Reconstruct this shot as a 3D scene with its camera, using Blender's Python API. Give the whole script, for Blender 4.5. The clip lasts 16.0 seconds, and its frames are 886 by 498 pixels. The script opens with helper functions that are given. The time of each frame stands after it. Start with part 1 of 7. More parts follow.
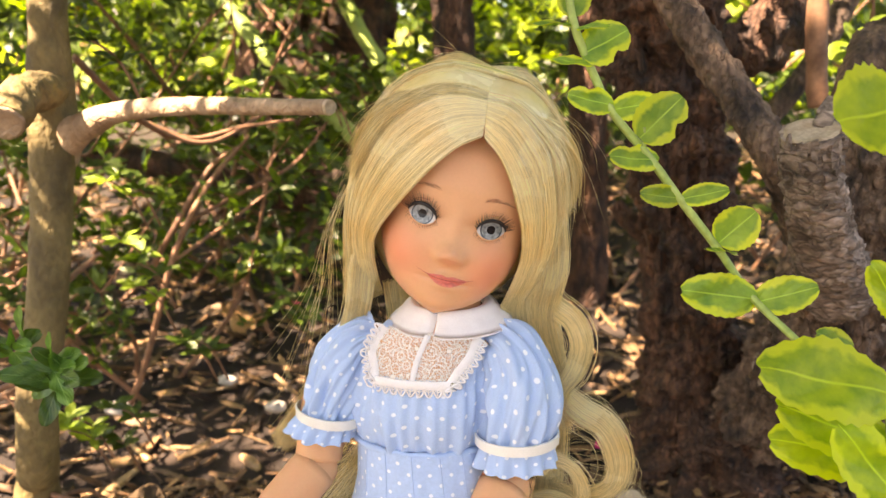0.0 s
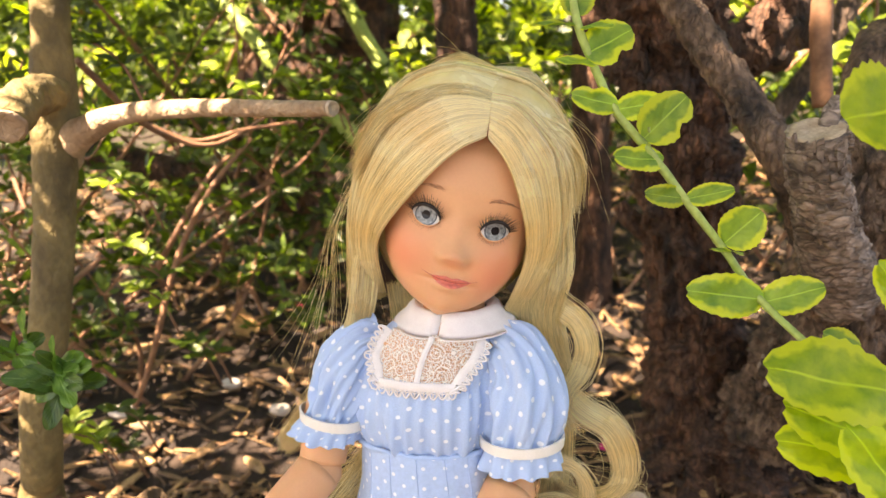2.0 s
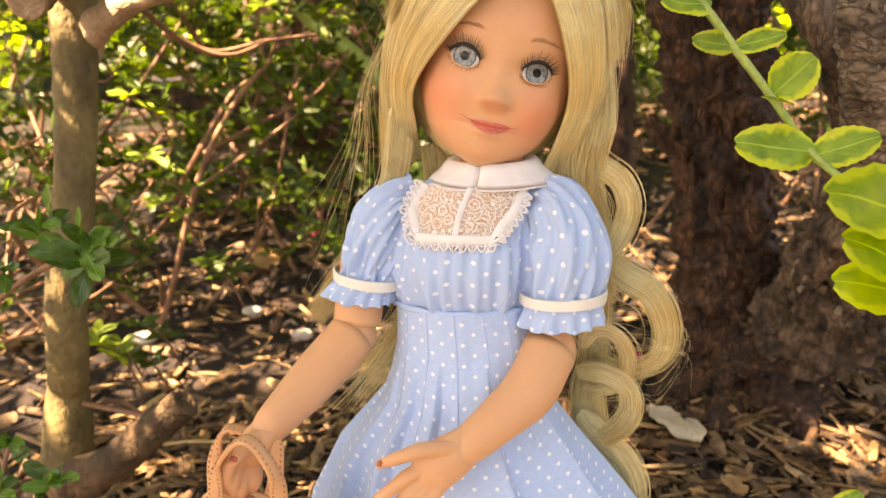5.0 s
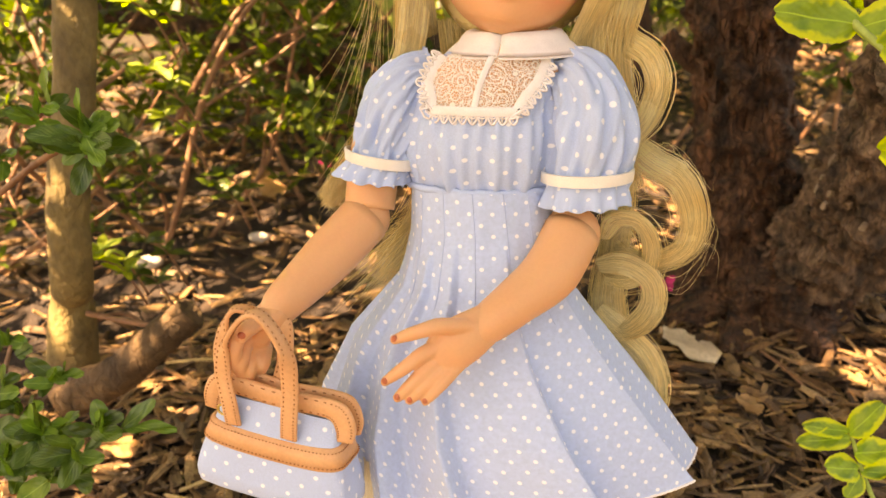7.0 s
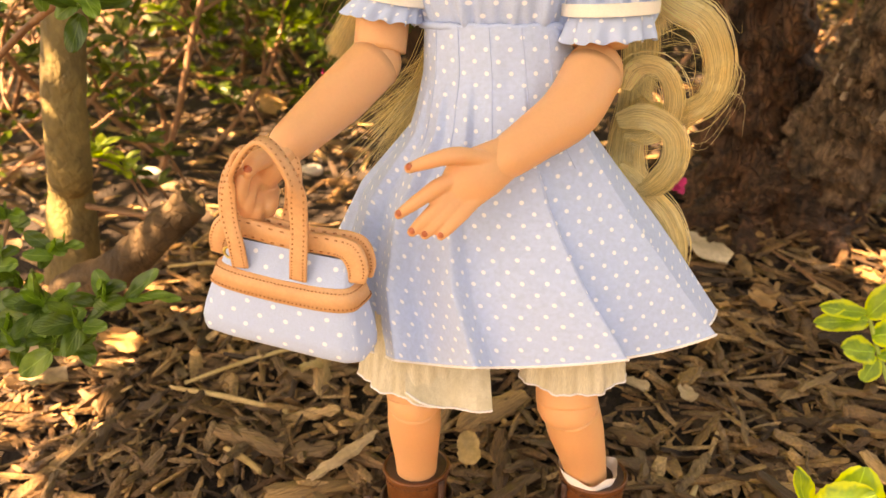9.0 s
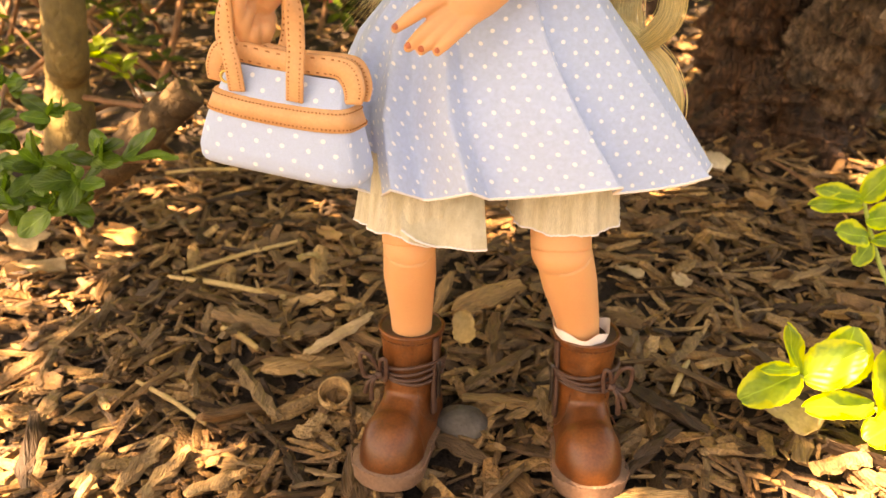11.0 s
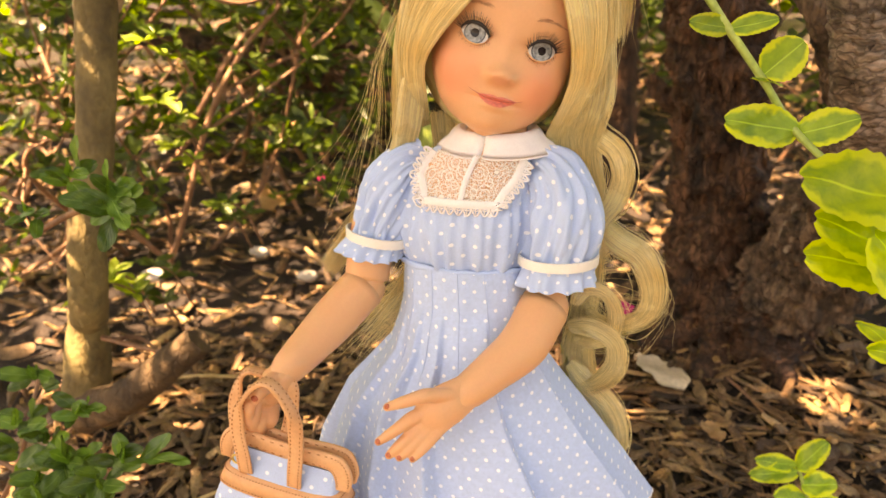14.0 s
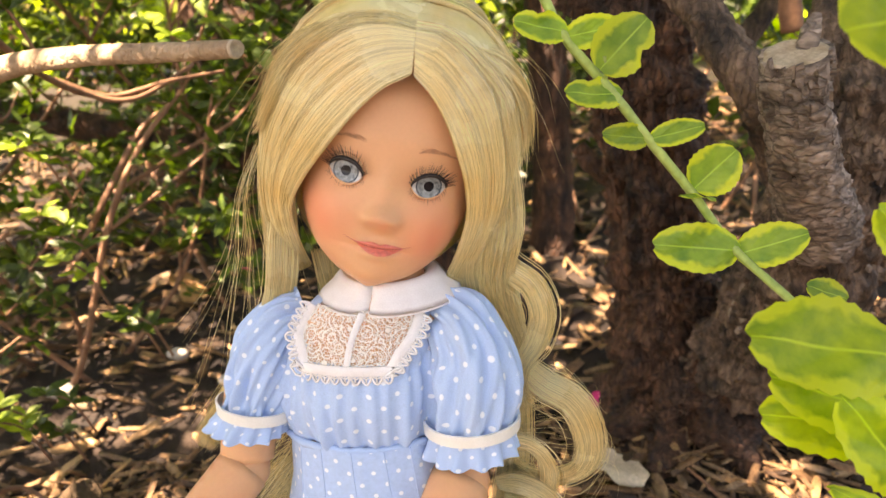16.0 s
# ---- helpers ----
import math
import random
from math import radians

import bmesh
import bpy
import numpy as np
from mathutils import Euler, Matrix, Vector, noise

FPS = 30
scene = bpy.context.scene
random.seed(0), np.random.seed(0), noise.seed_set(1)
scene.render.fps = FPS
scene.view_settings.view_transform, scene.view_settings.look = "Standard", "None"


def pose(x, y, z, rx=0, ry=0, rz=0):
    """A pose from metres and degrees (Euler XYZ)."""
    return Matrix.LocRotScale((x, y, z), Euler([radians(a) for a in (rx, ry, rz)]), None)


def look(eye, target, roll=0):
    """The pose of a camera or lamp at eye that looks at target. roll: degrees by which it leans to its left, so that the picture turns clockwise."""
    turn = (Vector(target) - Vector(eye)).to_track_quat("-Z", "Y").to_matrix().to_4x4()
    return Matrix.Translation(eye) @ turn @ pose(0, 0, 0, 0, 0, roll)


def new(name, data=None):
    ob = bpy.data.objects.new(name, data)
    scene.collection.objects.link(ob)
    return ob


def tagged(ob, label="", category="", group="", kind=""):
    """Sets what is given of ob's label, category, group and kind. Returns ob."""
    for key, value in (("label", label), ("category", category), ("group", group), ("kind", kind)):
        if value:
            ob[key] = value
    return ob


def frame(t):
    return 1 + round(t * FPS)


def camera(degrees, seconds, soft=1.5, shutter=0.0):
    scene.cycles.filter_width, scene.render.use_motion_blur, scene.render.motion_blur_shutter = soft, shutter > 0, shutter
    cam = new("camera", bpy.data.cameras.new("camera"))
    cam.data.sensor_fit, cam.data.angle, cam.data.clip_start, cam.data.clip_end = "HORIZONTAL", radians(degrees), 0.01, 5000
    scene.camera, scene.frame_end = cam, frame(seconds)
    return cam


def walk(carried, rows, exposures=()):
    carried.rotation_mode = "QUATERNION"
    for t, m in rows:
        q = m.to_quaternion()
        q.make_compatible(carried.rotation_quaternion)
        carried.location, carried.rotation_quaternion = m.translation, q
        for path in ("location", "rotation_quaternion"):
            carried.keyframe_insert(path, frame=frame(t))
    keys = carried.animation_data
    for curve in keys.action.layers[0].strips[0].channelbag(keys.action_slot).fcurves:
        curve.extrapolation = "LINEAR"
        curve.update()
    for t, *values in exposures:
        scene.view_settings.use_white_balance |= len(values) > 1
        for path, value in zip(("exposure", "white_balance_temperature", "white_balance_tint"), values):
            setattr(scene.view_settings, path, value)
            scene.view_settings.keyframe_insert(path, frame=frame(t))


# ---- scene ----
cam = camera(58.1, 16.0)
cam.data.dof.use_dof, cam.data.dof.focus_distance, cam.data.dof.aperture_fstop = True, 0.287, 18.0
METRES, EYE, TILT, LEAN, TURN = 0.42, 0.372, -11.0, 0.0, 0.0
ROWS = [
    (0.0, 0.0, 0.0, 0.0, 0.0, 0.0, -0.0),
    (0.5, 0.0023, 0.0044, -0.0023, -0.03, 0.01, 0.07),
    (1.0, -0.0032, 0.0136, -0.0037, 0.01, 0.03, 0.14),
    (1.5, -0.0052, 0.0128, -0.0028, 0.11, 0.08, 0.19),
    (2.0, -0.0004, 0.0035, -0.0007, 0.25, 0.15, 0.24),
    (2.5, -0.003, 0.0018, -0.0011, 0.37, 0.2, 0.32),
    (3.0, -0.0059, 0.0054, -0.0016, 0.48, 0.15, 0.4),
    (3.5, -0.0071, 0.0147, -0.0116, 0.61, -0.09, 0.53),
    (4.0, -0.0003, 0.0179, -0.0205, 0.81, -0.57, 0.62),
    (4.5, -0.0139, 0.0169, -0.0663, 1.01, -1.24, 0.64),
    (7.0, -0.035, 0.0572, -0.1729, 1.55, -5.25, -0.03),
    (7.5, -0.0369, 0.0621, -0.1949, 1.47, -6.0, 0.02),
    (8.0, -0.0395, 0.067, -0.2234, 1.45, -6.78, 0.03),
    (8.5, -0.0452, 0.0697, -0.2482, 1.48, -7.65, 0.01),
    (9.0, -0.0476, 0.0753, -0.2656, 1.53, -8.68, -0.02),
    (9.5, -0.0459, 0.0757, -0.3112, 1.65, -9.74, -0.06),
    (10.0, -0.0501, 0.0659, -0.3536, 1.69, -10.55, -0.18),
    (12.5, -0.0322, 0.0424, -0.3852, 1.2, -10.7, -1.35),
    (13.0, -0.0324, 0.0323, -0.3738, 1.16, -9.71, -1.51),
    (13.5, -0.0437, 0.0053, -0.2367, 1.16, -8.08, -1.52),
    (14.0, -0.0289, -0.0288, -0.0801, 1.18, -6.43, -1.14),
    (14.5, -0.0141, -0.0286, -0.0201, 0.77, -4.81, -0.25),
    (15.0, 0.0306, 0.0182, -0.021, 0.04, -3.76, 0.95),
    (15.5, 0.0389, 0.0913, 0.0012, -1.19, -3.5, 2.02),
    (16.0, 0.0288, 0.1063, 0.0071, -2.24, -3.63, 2.76),
]
EXPOSURES = [(0.0, 3.08, 8800, 24), (4.0, 3.08, 8800, 24), (4.7, 3.08, 9800, 26), (7.0, 3.09, 15500, 31), (9.0, 3.19, 17500, 32),
             (13.0, 3.32, 18500, 31), (13.7, 3.16, 14500, 30), (14.5, 3.10, 11800, 28), (15.2, 3.05, 9200, 26), (16.0, 3.06, 8800, 25)]
walk(cam, [(t, pose(0, 0, EYE, TILT, LEAN, TURN) @ pose(METRES * x, METRES * y, METRES * z, 90 + pitch, roll, yaw)) for t, x, y, z, yaw, pitch, roll in ROWS], EXPOSURES)

# ---- light ----
sky_world = bpy.data.worlds.new("sky")
scene.world = sky_world
sky_world.use_nodes = True
wn = sky_world.node_tree.nodes
sky = wn.new("ShaderNodeTexSky")
sky.sky_type, sky.sun_disc = "NISHITA", False
SUN_UP, SUN_WAY = 50.0, (-0.66, -0.44)
sky.sun_elevation, sky.sun_rotation = radians(SUN_UP), math.atan2(SUN_WAY[0], SUN_WAY[1])
wn["Background"].inputs["Strength"].default_value = 0.055
sky_world.node_tree.links.new(sky.outputs["Color"], wn["Background"].inputs["Color"])
sun_data = bpy.data.lights.new("sun", "SUN")
sun_data.energy, sun_data.angle, sun_data.color = 5.0, radians(0.53), (1.0, 0.92, 0.80)
sun = new("sun", sun_data)
flat = math.hypot(*SUN_WAY)
SUN_DIR = Vector((SUN_WAY[0] / flat * math.cos(radians(SUN_UP)), SUN_WAY[1] / flat * math.cos(radians(SUN_UP)), math.sin(radians(SUN_UP))))
sun.matrix_world = look(SUN_DIR * 6, (0, 0, 0))

# ---- materials ----
def blank(name):
    m = bpy.data.materials.new(name)
    m.use_nodes = True
    nt = m.node_tree
    return m, nt.nodes, nt.links, nt.nodes["Principled BSDF"]


def ramp_of(nodes, links, source, dark, light, lo=0.3, hi=0.7):
    r = nodes.new("ShaderNodeValToRGB")
    r.color_ramp.elements[0].position, r.color_ramp.elements[1].position = lo, hi
    r.color_ramp.elements[0].color, r.color_ramp.elements[1].color = (*dark, 1), (*light, 1)
    links.new(source, r.inputs[0])
    return r.outputs[0]


def surface(name, dark, light, scale=60.0, fine=500.0, rough=0.6, bump=0.3, depth=0.001, stretch=(1, 1, 1), metal=0.0,
            vary=0.0, island=0.0, sss=0.0, coat=0.0, grain=0.35, spec=0.5, sheen=0.0, cracks=0.0, crack_depth=0.5, spots=(), palette=(), through_light=0.0):
    """A material with stains at one scale and grain at another, in metres of the object's own space."""
    m, nodes, links, bsdf = blank(name)
    tc, mp = nodes.new("ShaderNodeTexCoord"), nodes.new("ShaderNodeMapping")
    links.new(tc.outputs["Object"], mp.inputs[0])
    mp.inputs["Scale"].default_value = stretch
    n1, n2 = nodes.new("ShaderNodeTexNoise"), nodes.new("ShaderNodeTexNoise")
    for n, s, d in ((n1, scale, 5), (n2, fine, 4)):
        n.inputs["Scale"].default_value, n.inputs["Detail"].default_value = s, d
        links.new(mp.outputs[0], n.inputs["Vector"])
    col = ramp_of(nodes, links, n1.outputs[0], dark, light)
    g = nodes.new("ShaderNodeMix")
    g.data_type, g.blend_type = "RGBA", "MULTIPLY"
    g.inputs[0].default_value = grain
    links.new(col, g.inputs[6])
    links.new(ramp_of(nodes, links, n2.outputs[0], (0.35, 0.35, 0.35), (1.25, 1.25, 1.25)), g.inputs[7])
    col = g.outputs[2]
    height = n2.outputs[0]
    if palette:
        pick = nodes.new("ShaderNodeObjectInfo" if vary else "ShaderNodeNewGeometry")
        pr = nodes.new("ShaderNodeValToRGB")
        pr.color_ramp.elements.remove(pr.color_ramp.elements[1])
        for i, c in enumerate(palette):
            e = pr.color_ramp.elements[0] if i == 0 else pr.color_ramp.elements.new(i / (len(palette) - 1))
            e.color = (*c, 1)
        links.new(pick.outputs["Random" if vary else "Random Per Island"], pr.inputs[0])
        pm = nodes.new("ShaderNodeMix")
        pm.data_type, pm.blend_type = "RGBA", "MULTIPLY"
        pm.inputs[0].default_value = 1.0
        links.new(pr.outputs[0], pm.inputs[6])
        links.new(col, pm.inputs[7])
        col = pm.outputs[2]
    if cracks:
        warp = nodes.new("ShaderNodeMix")
        warp.data_type, warp.blend_type = "RGBA", "ADD"
        warp.inputs[0].default_value = 0.02
        links.new(mp.outputs[0], warp.inputs[6])
        links.new(n1.outputs[1], warp.inputs[7])
        vo, cm = nodes.new("ShaderNodeTexVoronoi"), nodes.new("ShaderNodeMapRange")
        vo.feature, vo.inputs["Scale"].default_value = "DISTANCE_TO_EDGE", cracks
        links.new(warp.outputs[2], vo.inputs["Vector"])
        cm.inputs[1].default_value, cm.inputs[2].default_value, cm.inputs[3].default_value = 0.0, 0.16, 1 - crack_depth
        links.new(vo.outputs[0], cm.inputs[0])
        dk = nodes.new("ShaderNodeMix")
        dk.data_type, dk.blend_type = "RGBA", "MULTIPLY"
        dk.inputs[0].default_value = 1.0
        links.new(col, dk.inputs[6])
        links.new(cm.outputs[0], dk.inputs[7])
        col = dk.outputs[2]
        hm = nodes.new("ShaderNodeMath")
        hm.operation = "MULTIPLY_ADD"
        links.new(n2.outputs[0], hm.inputs[0])
        hm.inputs[1].default_value = 0.6
        links.new(cm.outputs[0], hm.inputs[2])
        height = hm.outputs[0]
    for place, radius, tint, amount in spots:
        far, fm, tn = nodes.new("ShaderNodeVectorMath"), nodes.new("ShaderNodeMapRange"), nodes.new("ShaderNodeMix")
        far.operation, fm.interpolation_type, tn.data_type = "DISTANCE", "SMOOTHSTEP", "RGBA"
        links.new(tc.outputs["Object"], far.inputs[0])
        far.inputs[1].default_value = place
        links.new(far.outputs["Value"], fm.inputs[0])
        fm.inputs[1].default_value, fm.inputs[2].default_value, fm.inputs[3].default_value, fm.inputs[4].default_value = radius, 0.0, 0.0, amount
        links.new(fm.outputs[0], tn.inputs[0])
        links.new(col, tn.inputs[6])
        tn.inputs[7].default_value = (*tint, 1)
        col = tn.outputs[2]
    for amount, node, out in ((vary, "ShaderNodeObjectInfo", "Random"), (island, "ShaderNodeNewGeometry", "Random Per Island")):
        if amount:
            src, mr, hs = nodes.new(node), nodes.new("ShaderNodeMapRange"), nodes.new("ShaderNodeHueSaturation")
            links.new(src.outputs[out], mr.inputs[0])
            mr.inputs[3].default_value, mr.inputs[4].default_value = 1 - amount, 1 + amount
            links.new(mr.outputs[0], hs.inputs["Value"])
            links.new(col, hs.inputs["Color"])
            col = hs.outputs[0]
    links.new(col, bsdf.inputs["Base Color"])
    bsdf.inputs["Metallic"].default_value = metal
    rr = nodes.new("ShaderNodeMapRange")
    links.new(n1.outputs[0], rr.inputs[0])
    rr.inputs[3].default_value, rr.inputs[4].default_value = max(0.03, rough - 0.12), min(1, rough + 0.12)
    links.new(rr.outputs[0], bsdf.inputs["Roughness"])
    b = nodes.new("ShaderNodeBump")
    b.inputs["Strength"].default_value, b.inputs["Distance"].default_value = bump, depth
    links.new(height, b.inputs["Height"])
    links.new(b.outputs[0], bsdf.inputs["Normal"])
    bsdf.inputs["Coat Weight"].default_value, bsdf.inputs["Coat Roughness"].default_value = coat, 0.12
    bsdf.inputs["Specular IOR Level"].default_value = spec
    bsdf.inputs["Sheen Weight"].default_value = sheen
    if sss:
        bsdf.inputs["Subsurface Weight"].default_value, bsdf.inputs["Subsurface Scale"].default_value = sss, 0.004
        bsdf.inputs["Subsurface Radius"].default_value = (1.0, 0.4, 0.25)
    if through_light:
        tr, ms = nodes.new("ShaderNodeBsdfTranslucent"), nodes.new("ShaderNodeMixShader")
        links.new(col, tr.inputs["Color"])
        ms.inputs[0].default_value = through_light
        links.new(bsdf.outputs[0], ms.inputs[1])
        links.new(tr.outputs[0], ms.inputs[2])
        links.new(ms.outputs[0], nodes["Material Output"].inputs[0])
    return m


def dotted(name, blue, white, step=0.0083, radius=0.00078):
    """Woven cotton with small printed dots in staggered rows, laid out on the cloth's own metres (UV)."""
    m, nodes, links, bsdf = blank(name)
    uv = nodes.new("ShaderNodeUVMap")

    def vec(op, a, b=None):
        n = nodes.new("ShaderNodeVectorMath")
        n.operation = op
        links.new(a, n.inputs[0])
        if b is not None:
            n.inputs[1].default_value = b
        return n
    wob = nodes.new("ShaderNodeTexNoise")
    wob.inputs["Scale"].default_value = 60
    links.new(uv.outputs[0], wob.inputs["Vector"])
    add = nodes.new("ShaderNodeMix")
    add.data_type, add.blend_type = "RGBA", "ADD"
    add.inputs[0].default_value = 0.0012
    links.new(uv.outputs[0], add.inputs[6])
    links.new(wob.outputs[1], add.inputs[7])
    cell = vec("SCALE", add.outputs[2])
    cell.inputs["Scale"].default_value = 1 / step
    dists = []
    for shift in ((0, 0, 0), (0.5, 0.5, 0)):
        f = vec("FRACTION", vec("ADD", cell.outputs[0], shift).outputs[0])
        c = vec("MULTIPLY", vec("SUBTRACT", f.outputs[0], (0.5, 0.5, 0)).outputs[0], (1, 1, 0))
        dists.append(vec("LENGTH", c.outputs[0]).outputs["Value"])
    near = nodes.new("ShaderNodeMath")
    near.operation = "MINIMUM"
    links.new(dists[0], near.inputs[0])
    links.new(dists[1], near.inputs[1])
    mask = nodes.new("ShaderNodeMapRange")
    mask.inputs[1].default_value, mask.inputs[2].default_value = radius / step * 1.15, radius / step * 0.85
    links.new(near.outputs[0], mask.inputs[0])
    n1 = nodes.new("ShaderNodeTexNoise")
    n1.inputs["Scale"].default_value = 90
    base = ramp_of(nodes, links, n1.outputs[0], tuple(c * 0.9 for c in blue), blue)
    weave = nodes.new("ShaderNodeTexNoise")
    weave.inputs["Scale"].default_value, weave.inputs["Detail"].default_value = 4500, 2
    links.new(uv.outputs[0], weave.inputs["Vector"])
    g = nodes.new("ShaderNodeMix")
    g.data_type, g.blend_type = "RGBA", "MULTIPLY"
    g.inputs[0].default_value = 0.3
    links.new(base, g.inputs[6])
    links.new(ramp_of(nodes, links, weave.outputs[0], (0.7, 0.7, 0.7), (1.15, 1.15, 1.15)), g.inputs[7])
    mix = nodes.new("ShaderNodeMix")
    mix.data_type = "RGBA"
    links.new(mask.outputs[0], mix.inputs[0])
    links.new(g.outputs[2], mix.inputs[6])
    mix.inputs[7].default_value = (*white, 1)
    links.new(mix.outputs[2], bsdf.inputs["Base Color"])
    bsdf.inputs["Roughness"].default_value = 0.85
    bsdf.inputs["Specular IOR Level"].default_value = 0.2
    bsdf.inputs["Sheen Weight"].default_value = 0.15
    b = nodes.new("ShaderNodeBump")
    b.inputs["Strength"].default_value, b.inputs["Distance"].default_value = 0.25, 0.0003
    links.new(weave.outputs[0], b.inputs["Height"])
    links.new(b.outputs[0], bsdf.inputs["Normal"])
    return m


def lace_cloth(name, colour):
    """Netting: thread along the edges of fine cells, thicker flower shapes, and holes between."""
    m, nodes, links, bsdf = blank(name)
    tc = nodes.new("ShaderNodeTexCoord")
    vo, big = nodes.new("ShaderNodeTexVoronoi"), nodes.new("ShaderNodeTexVoronoi")
    vo.feature, big.feature = "DISTANCE_TO_EDGE", "F1"
    for v, s in ((vo, 1150), (big, 190)):
        v.inputs["Scale"].default_value = s
        links.new(tc.outputs["Object"], v.inputs["Vector"])
    a, wave, b = nodes.new("ShaderNodeMapRange"), nodes.new("ShaderNodeMath"), nodes.new("ShaderNodeMapRange")
    a.inputs[1].default_value, a.inputs[2].default_value = 0.13, 0.07
    wave.operation = "PINGPONG"
    wave.inputs[1].default_value = 0.13
    b.inputs[1].default_value, b.inputs[2].default_value = 0.080, 0.105
    links.new(vo.outputs[0], a.inputs[0])
    links.new(big.outputs["Distance"], wave.inputs[0])
    links.new(wave.outputs[0], b.inputs[0])
    mx = nodes.new("ShaderNodeMath")
    mx.operation = "MAXIMUM"
    links.new(a.outputs[0], mx.inputs[0])
    links.new(b.outputs[0], mx.inputs[1])
    links.new(mx.outputs[0], bsdf.inputs["Alpha"])
    bsdf.inputs["Base Color"].default_value, bsdf.inputs["Roughness"].default_value = (*colour, 1), 0.9
    return m


def leafy(name, deep, pale, margin=None, rough=0.35, glow=0.35, vary=0.25, single=False):
    """A leaf: veins and blotches on its own UV, a paler margin where it is variegated, light passing through."""
    m, nodes, links, bsdf = blank(name)
    uv, tc = nodes.new("ShaderNodeUVMap"), nodes.new("ShaderNodeTexCoord")
    n = nodes.new("ShaderNodeTexNoise")
    n.inputs["Scale"].default_value, n.inputs["Detail"].default_value = 130, 4
    links.new(tc.outputs["Object"], n.inputs["Vector"])
    col = ramp_of(nodes, links, n.outputs[0], deep, pale)
    sep = nodes.new("ShaderNodeSeparateXYZ")
    links.new(uv.outputs[0], sep.inputs[0])
    if margin:
        sub, wob = nodes.new("ShaderNodeMath"), nodes.new("ShaderNodeMath")
        sub.operation, wob.operation = "ABSOLUTE", "MULTIPLY_ADD"
        links.new(sep.outputs[0], sub.inputs[0])
        n3 = nodes.new("ShaderNodeTexNoise")
        n3.inputs["Scale"].default_value = 160
        links.new(tc.outputs["Object"], n3.inputs["Vector"])
        links.new(n3.outputs[0], wob.inputs[0])
        wob.inputs[1].default_value = 0.9
        links.new(sub.outputs[0], wob.inputs[2])
        mk = nodes.new("ShaderNodeMapRange")
        mk.inputs[1].default_value, mk.inputs[2].default_value = 1.02, 1.22
        links.new(wob.outputs[0], mk.inputs[0])
        mix = nodes.new("ShaderNodeMix")
        mix.data_type = "RGBA"
        links.new(mk.outputs[0], mix.inputs[0])
        links.new(col, mix.inputs[6])
        mix.inputs[7].default_value = (*margin, 1)
        col = mix.outputs[2]
    # midrib and side veins
    wv = nodes.new("ShaderNodeTexWave")
    wv.bands_direction, wv.inputs["Scale"].default_value, wv.inputs["Distortion"].default_value = "Y", 1.6, 2.5
    cmb, ab, ml = nodes.new("ShaderNodeCombineXYZ"), nodes.new("ShaderNodeMath"), nodes.new("ShaderNodeMath")
    ab.operation, ml.operation = "ABSOLUTE", "MULTIPLY_ADD"
    links.new(sep.outputs[0], ab.inputs[0])
    links.new(ab.outputs[0], ml.inputs[0])
    ml.inputs[1].default_value = -0.6
    links.new(sep.outputs[1], ml.inputs[2])
    links.new(ml.outputs[0], cmb.inputs[1])
    links.new(cmb.outputs[0], wv.inputs["Vector"])
    rib = nodes.new("ShaderNodeMapRange")
    rib.inputs[1].default_value, rib.inputs[2].default_value = 0.055, 0.015
    links.new(ab.outputs[0], rib.inputs[0])
    mixr = nodes.new("ShaderNodeMix")
    mixr.data_type = "RGBA"
    links.new(rib.outputs[0], mixr.inputs[0])
    links.new(col, mixr.inputs[6])
    mixr.inputs[7].default_value = (*[min(1, c * 1.2 + 0.02) for c in pale], 1)
    col = mixr.outputs[2]
    src, mr, hs = nodes.new("ShaderNodeObjectInfo" if single else "ShaderNodeNewGeometry"), nodes.new("ShaderNodeMapRange"), nodes.new("ShaderNodeHueSaturation")
    links.new(src.outputs["Random" if single else "Random Per Island"], mr.inputs[0])
    mr.inputs[3].default_value, mr.inputs[4].default_value = 1 - vary, 1 + vary
    links.new(mr.outputs[0], hs.inputs["Value"])
    links.new(col, hs.inputs["Color"])
    links.new(hs.outputs[0], bsdf.inputs["Base Color"])
    bsdf.inputs["Roughness"].default_value = rough
    b = nodes.new("ShaderNodeBump")
    b.inputs["Strength"].default_value, b.inputs["Distance"].default_value = 0.25, 0.0006
    links.new(wv.outputs["Fac"], b.inputs["Height"])
    links.new(b.outputs[0], bsdf.inputs["Normal"])
    tr, add = nodes.new("ShaderNodeBsdfTranslucent"), nodes.new("ShaderNodeMixShader")
    brighter = nodes.new("ShaderNodeHueSaturation")
    brighter.inputs["Value"].default_value, brighter.inputs["Saturation"].default_value = 1.5, 1.1
    links.new(hs.outputs[0], brighter.inputs["Color"])
    links.new(brighter.outputs[0], tr.inputs["Color"])
    add.inputs[0].default_value = glow
    links.new(bsdf.outputs[0], add.inputs[1])
    links.new(tr.outputs[0], add.inputs[2])
    links.new(add.outputs[0], nodes["Material Output"].inputs[0])
    return m


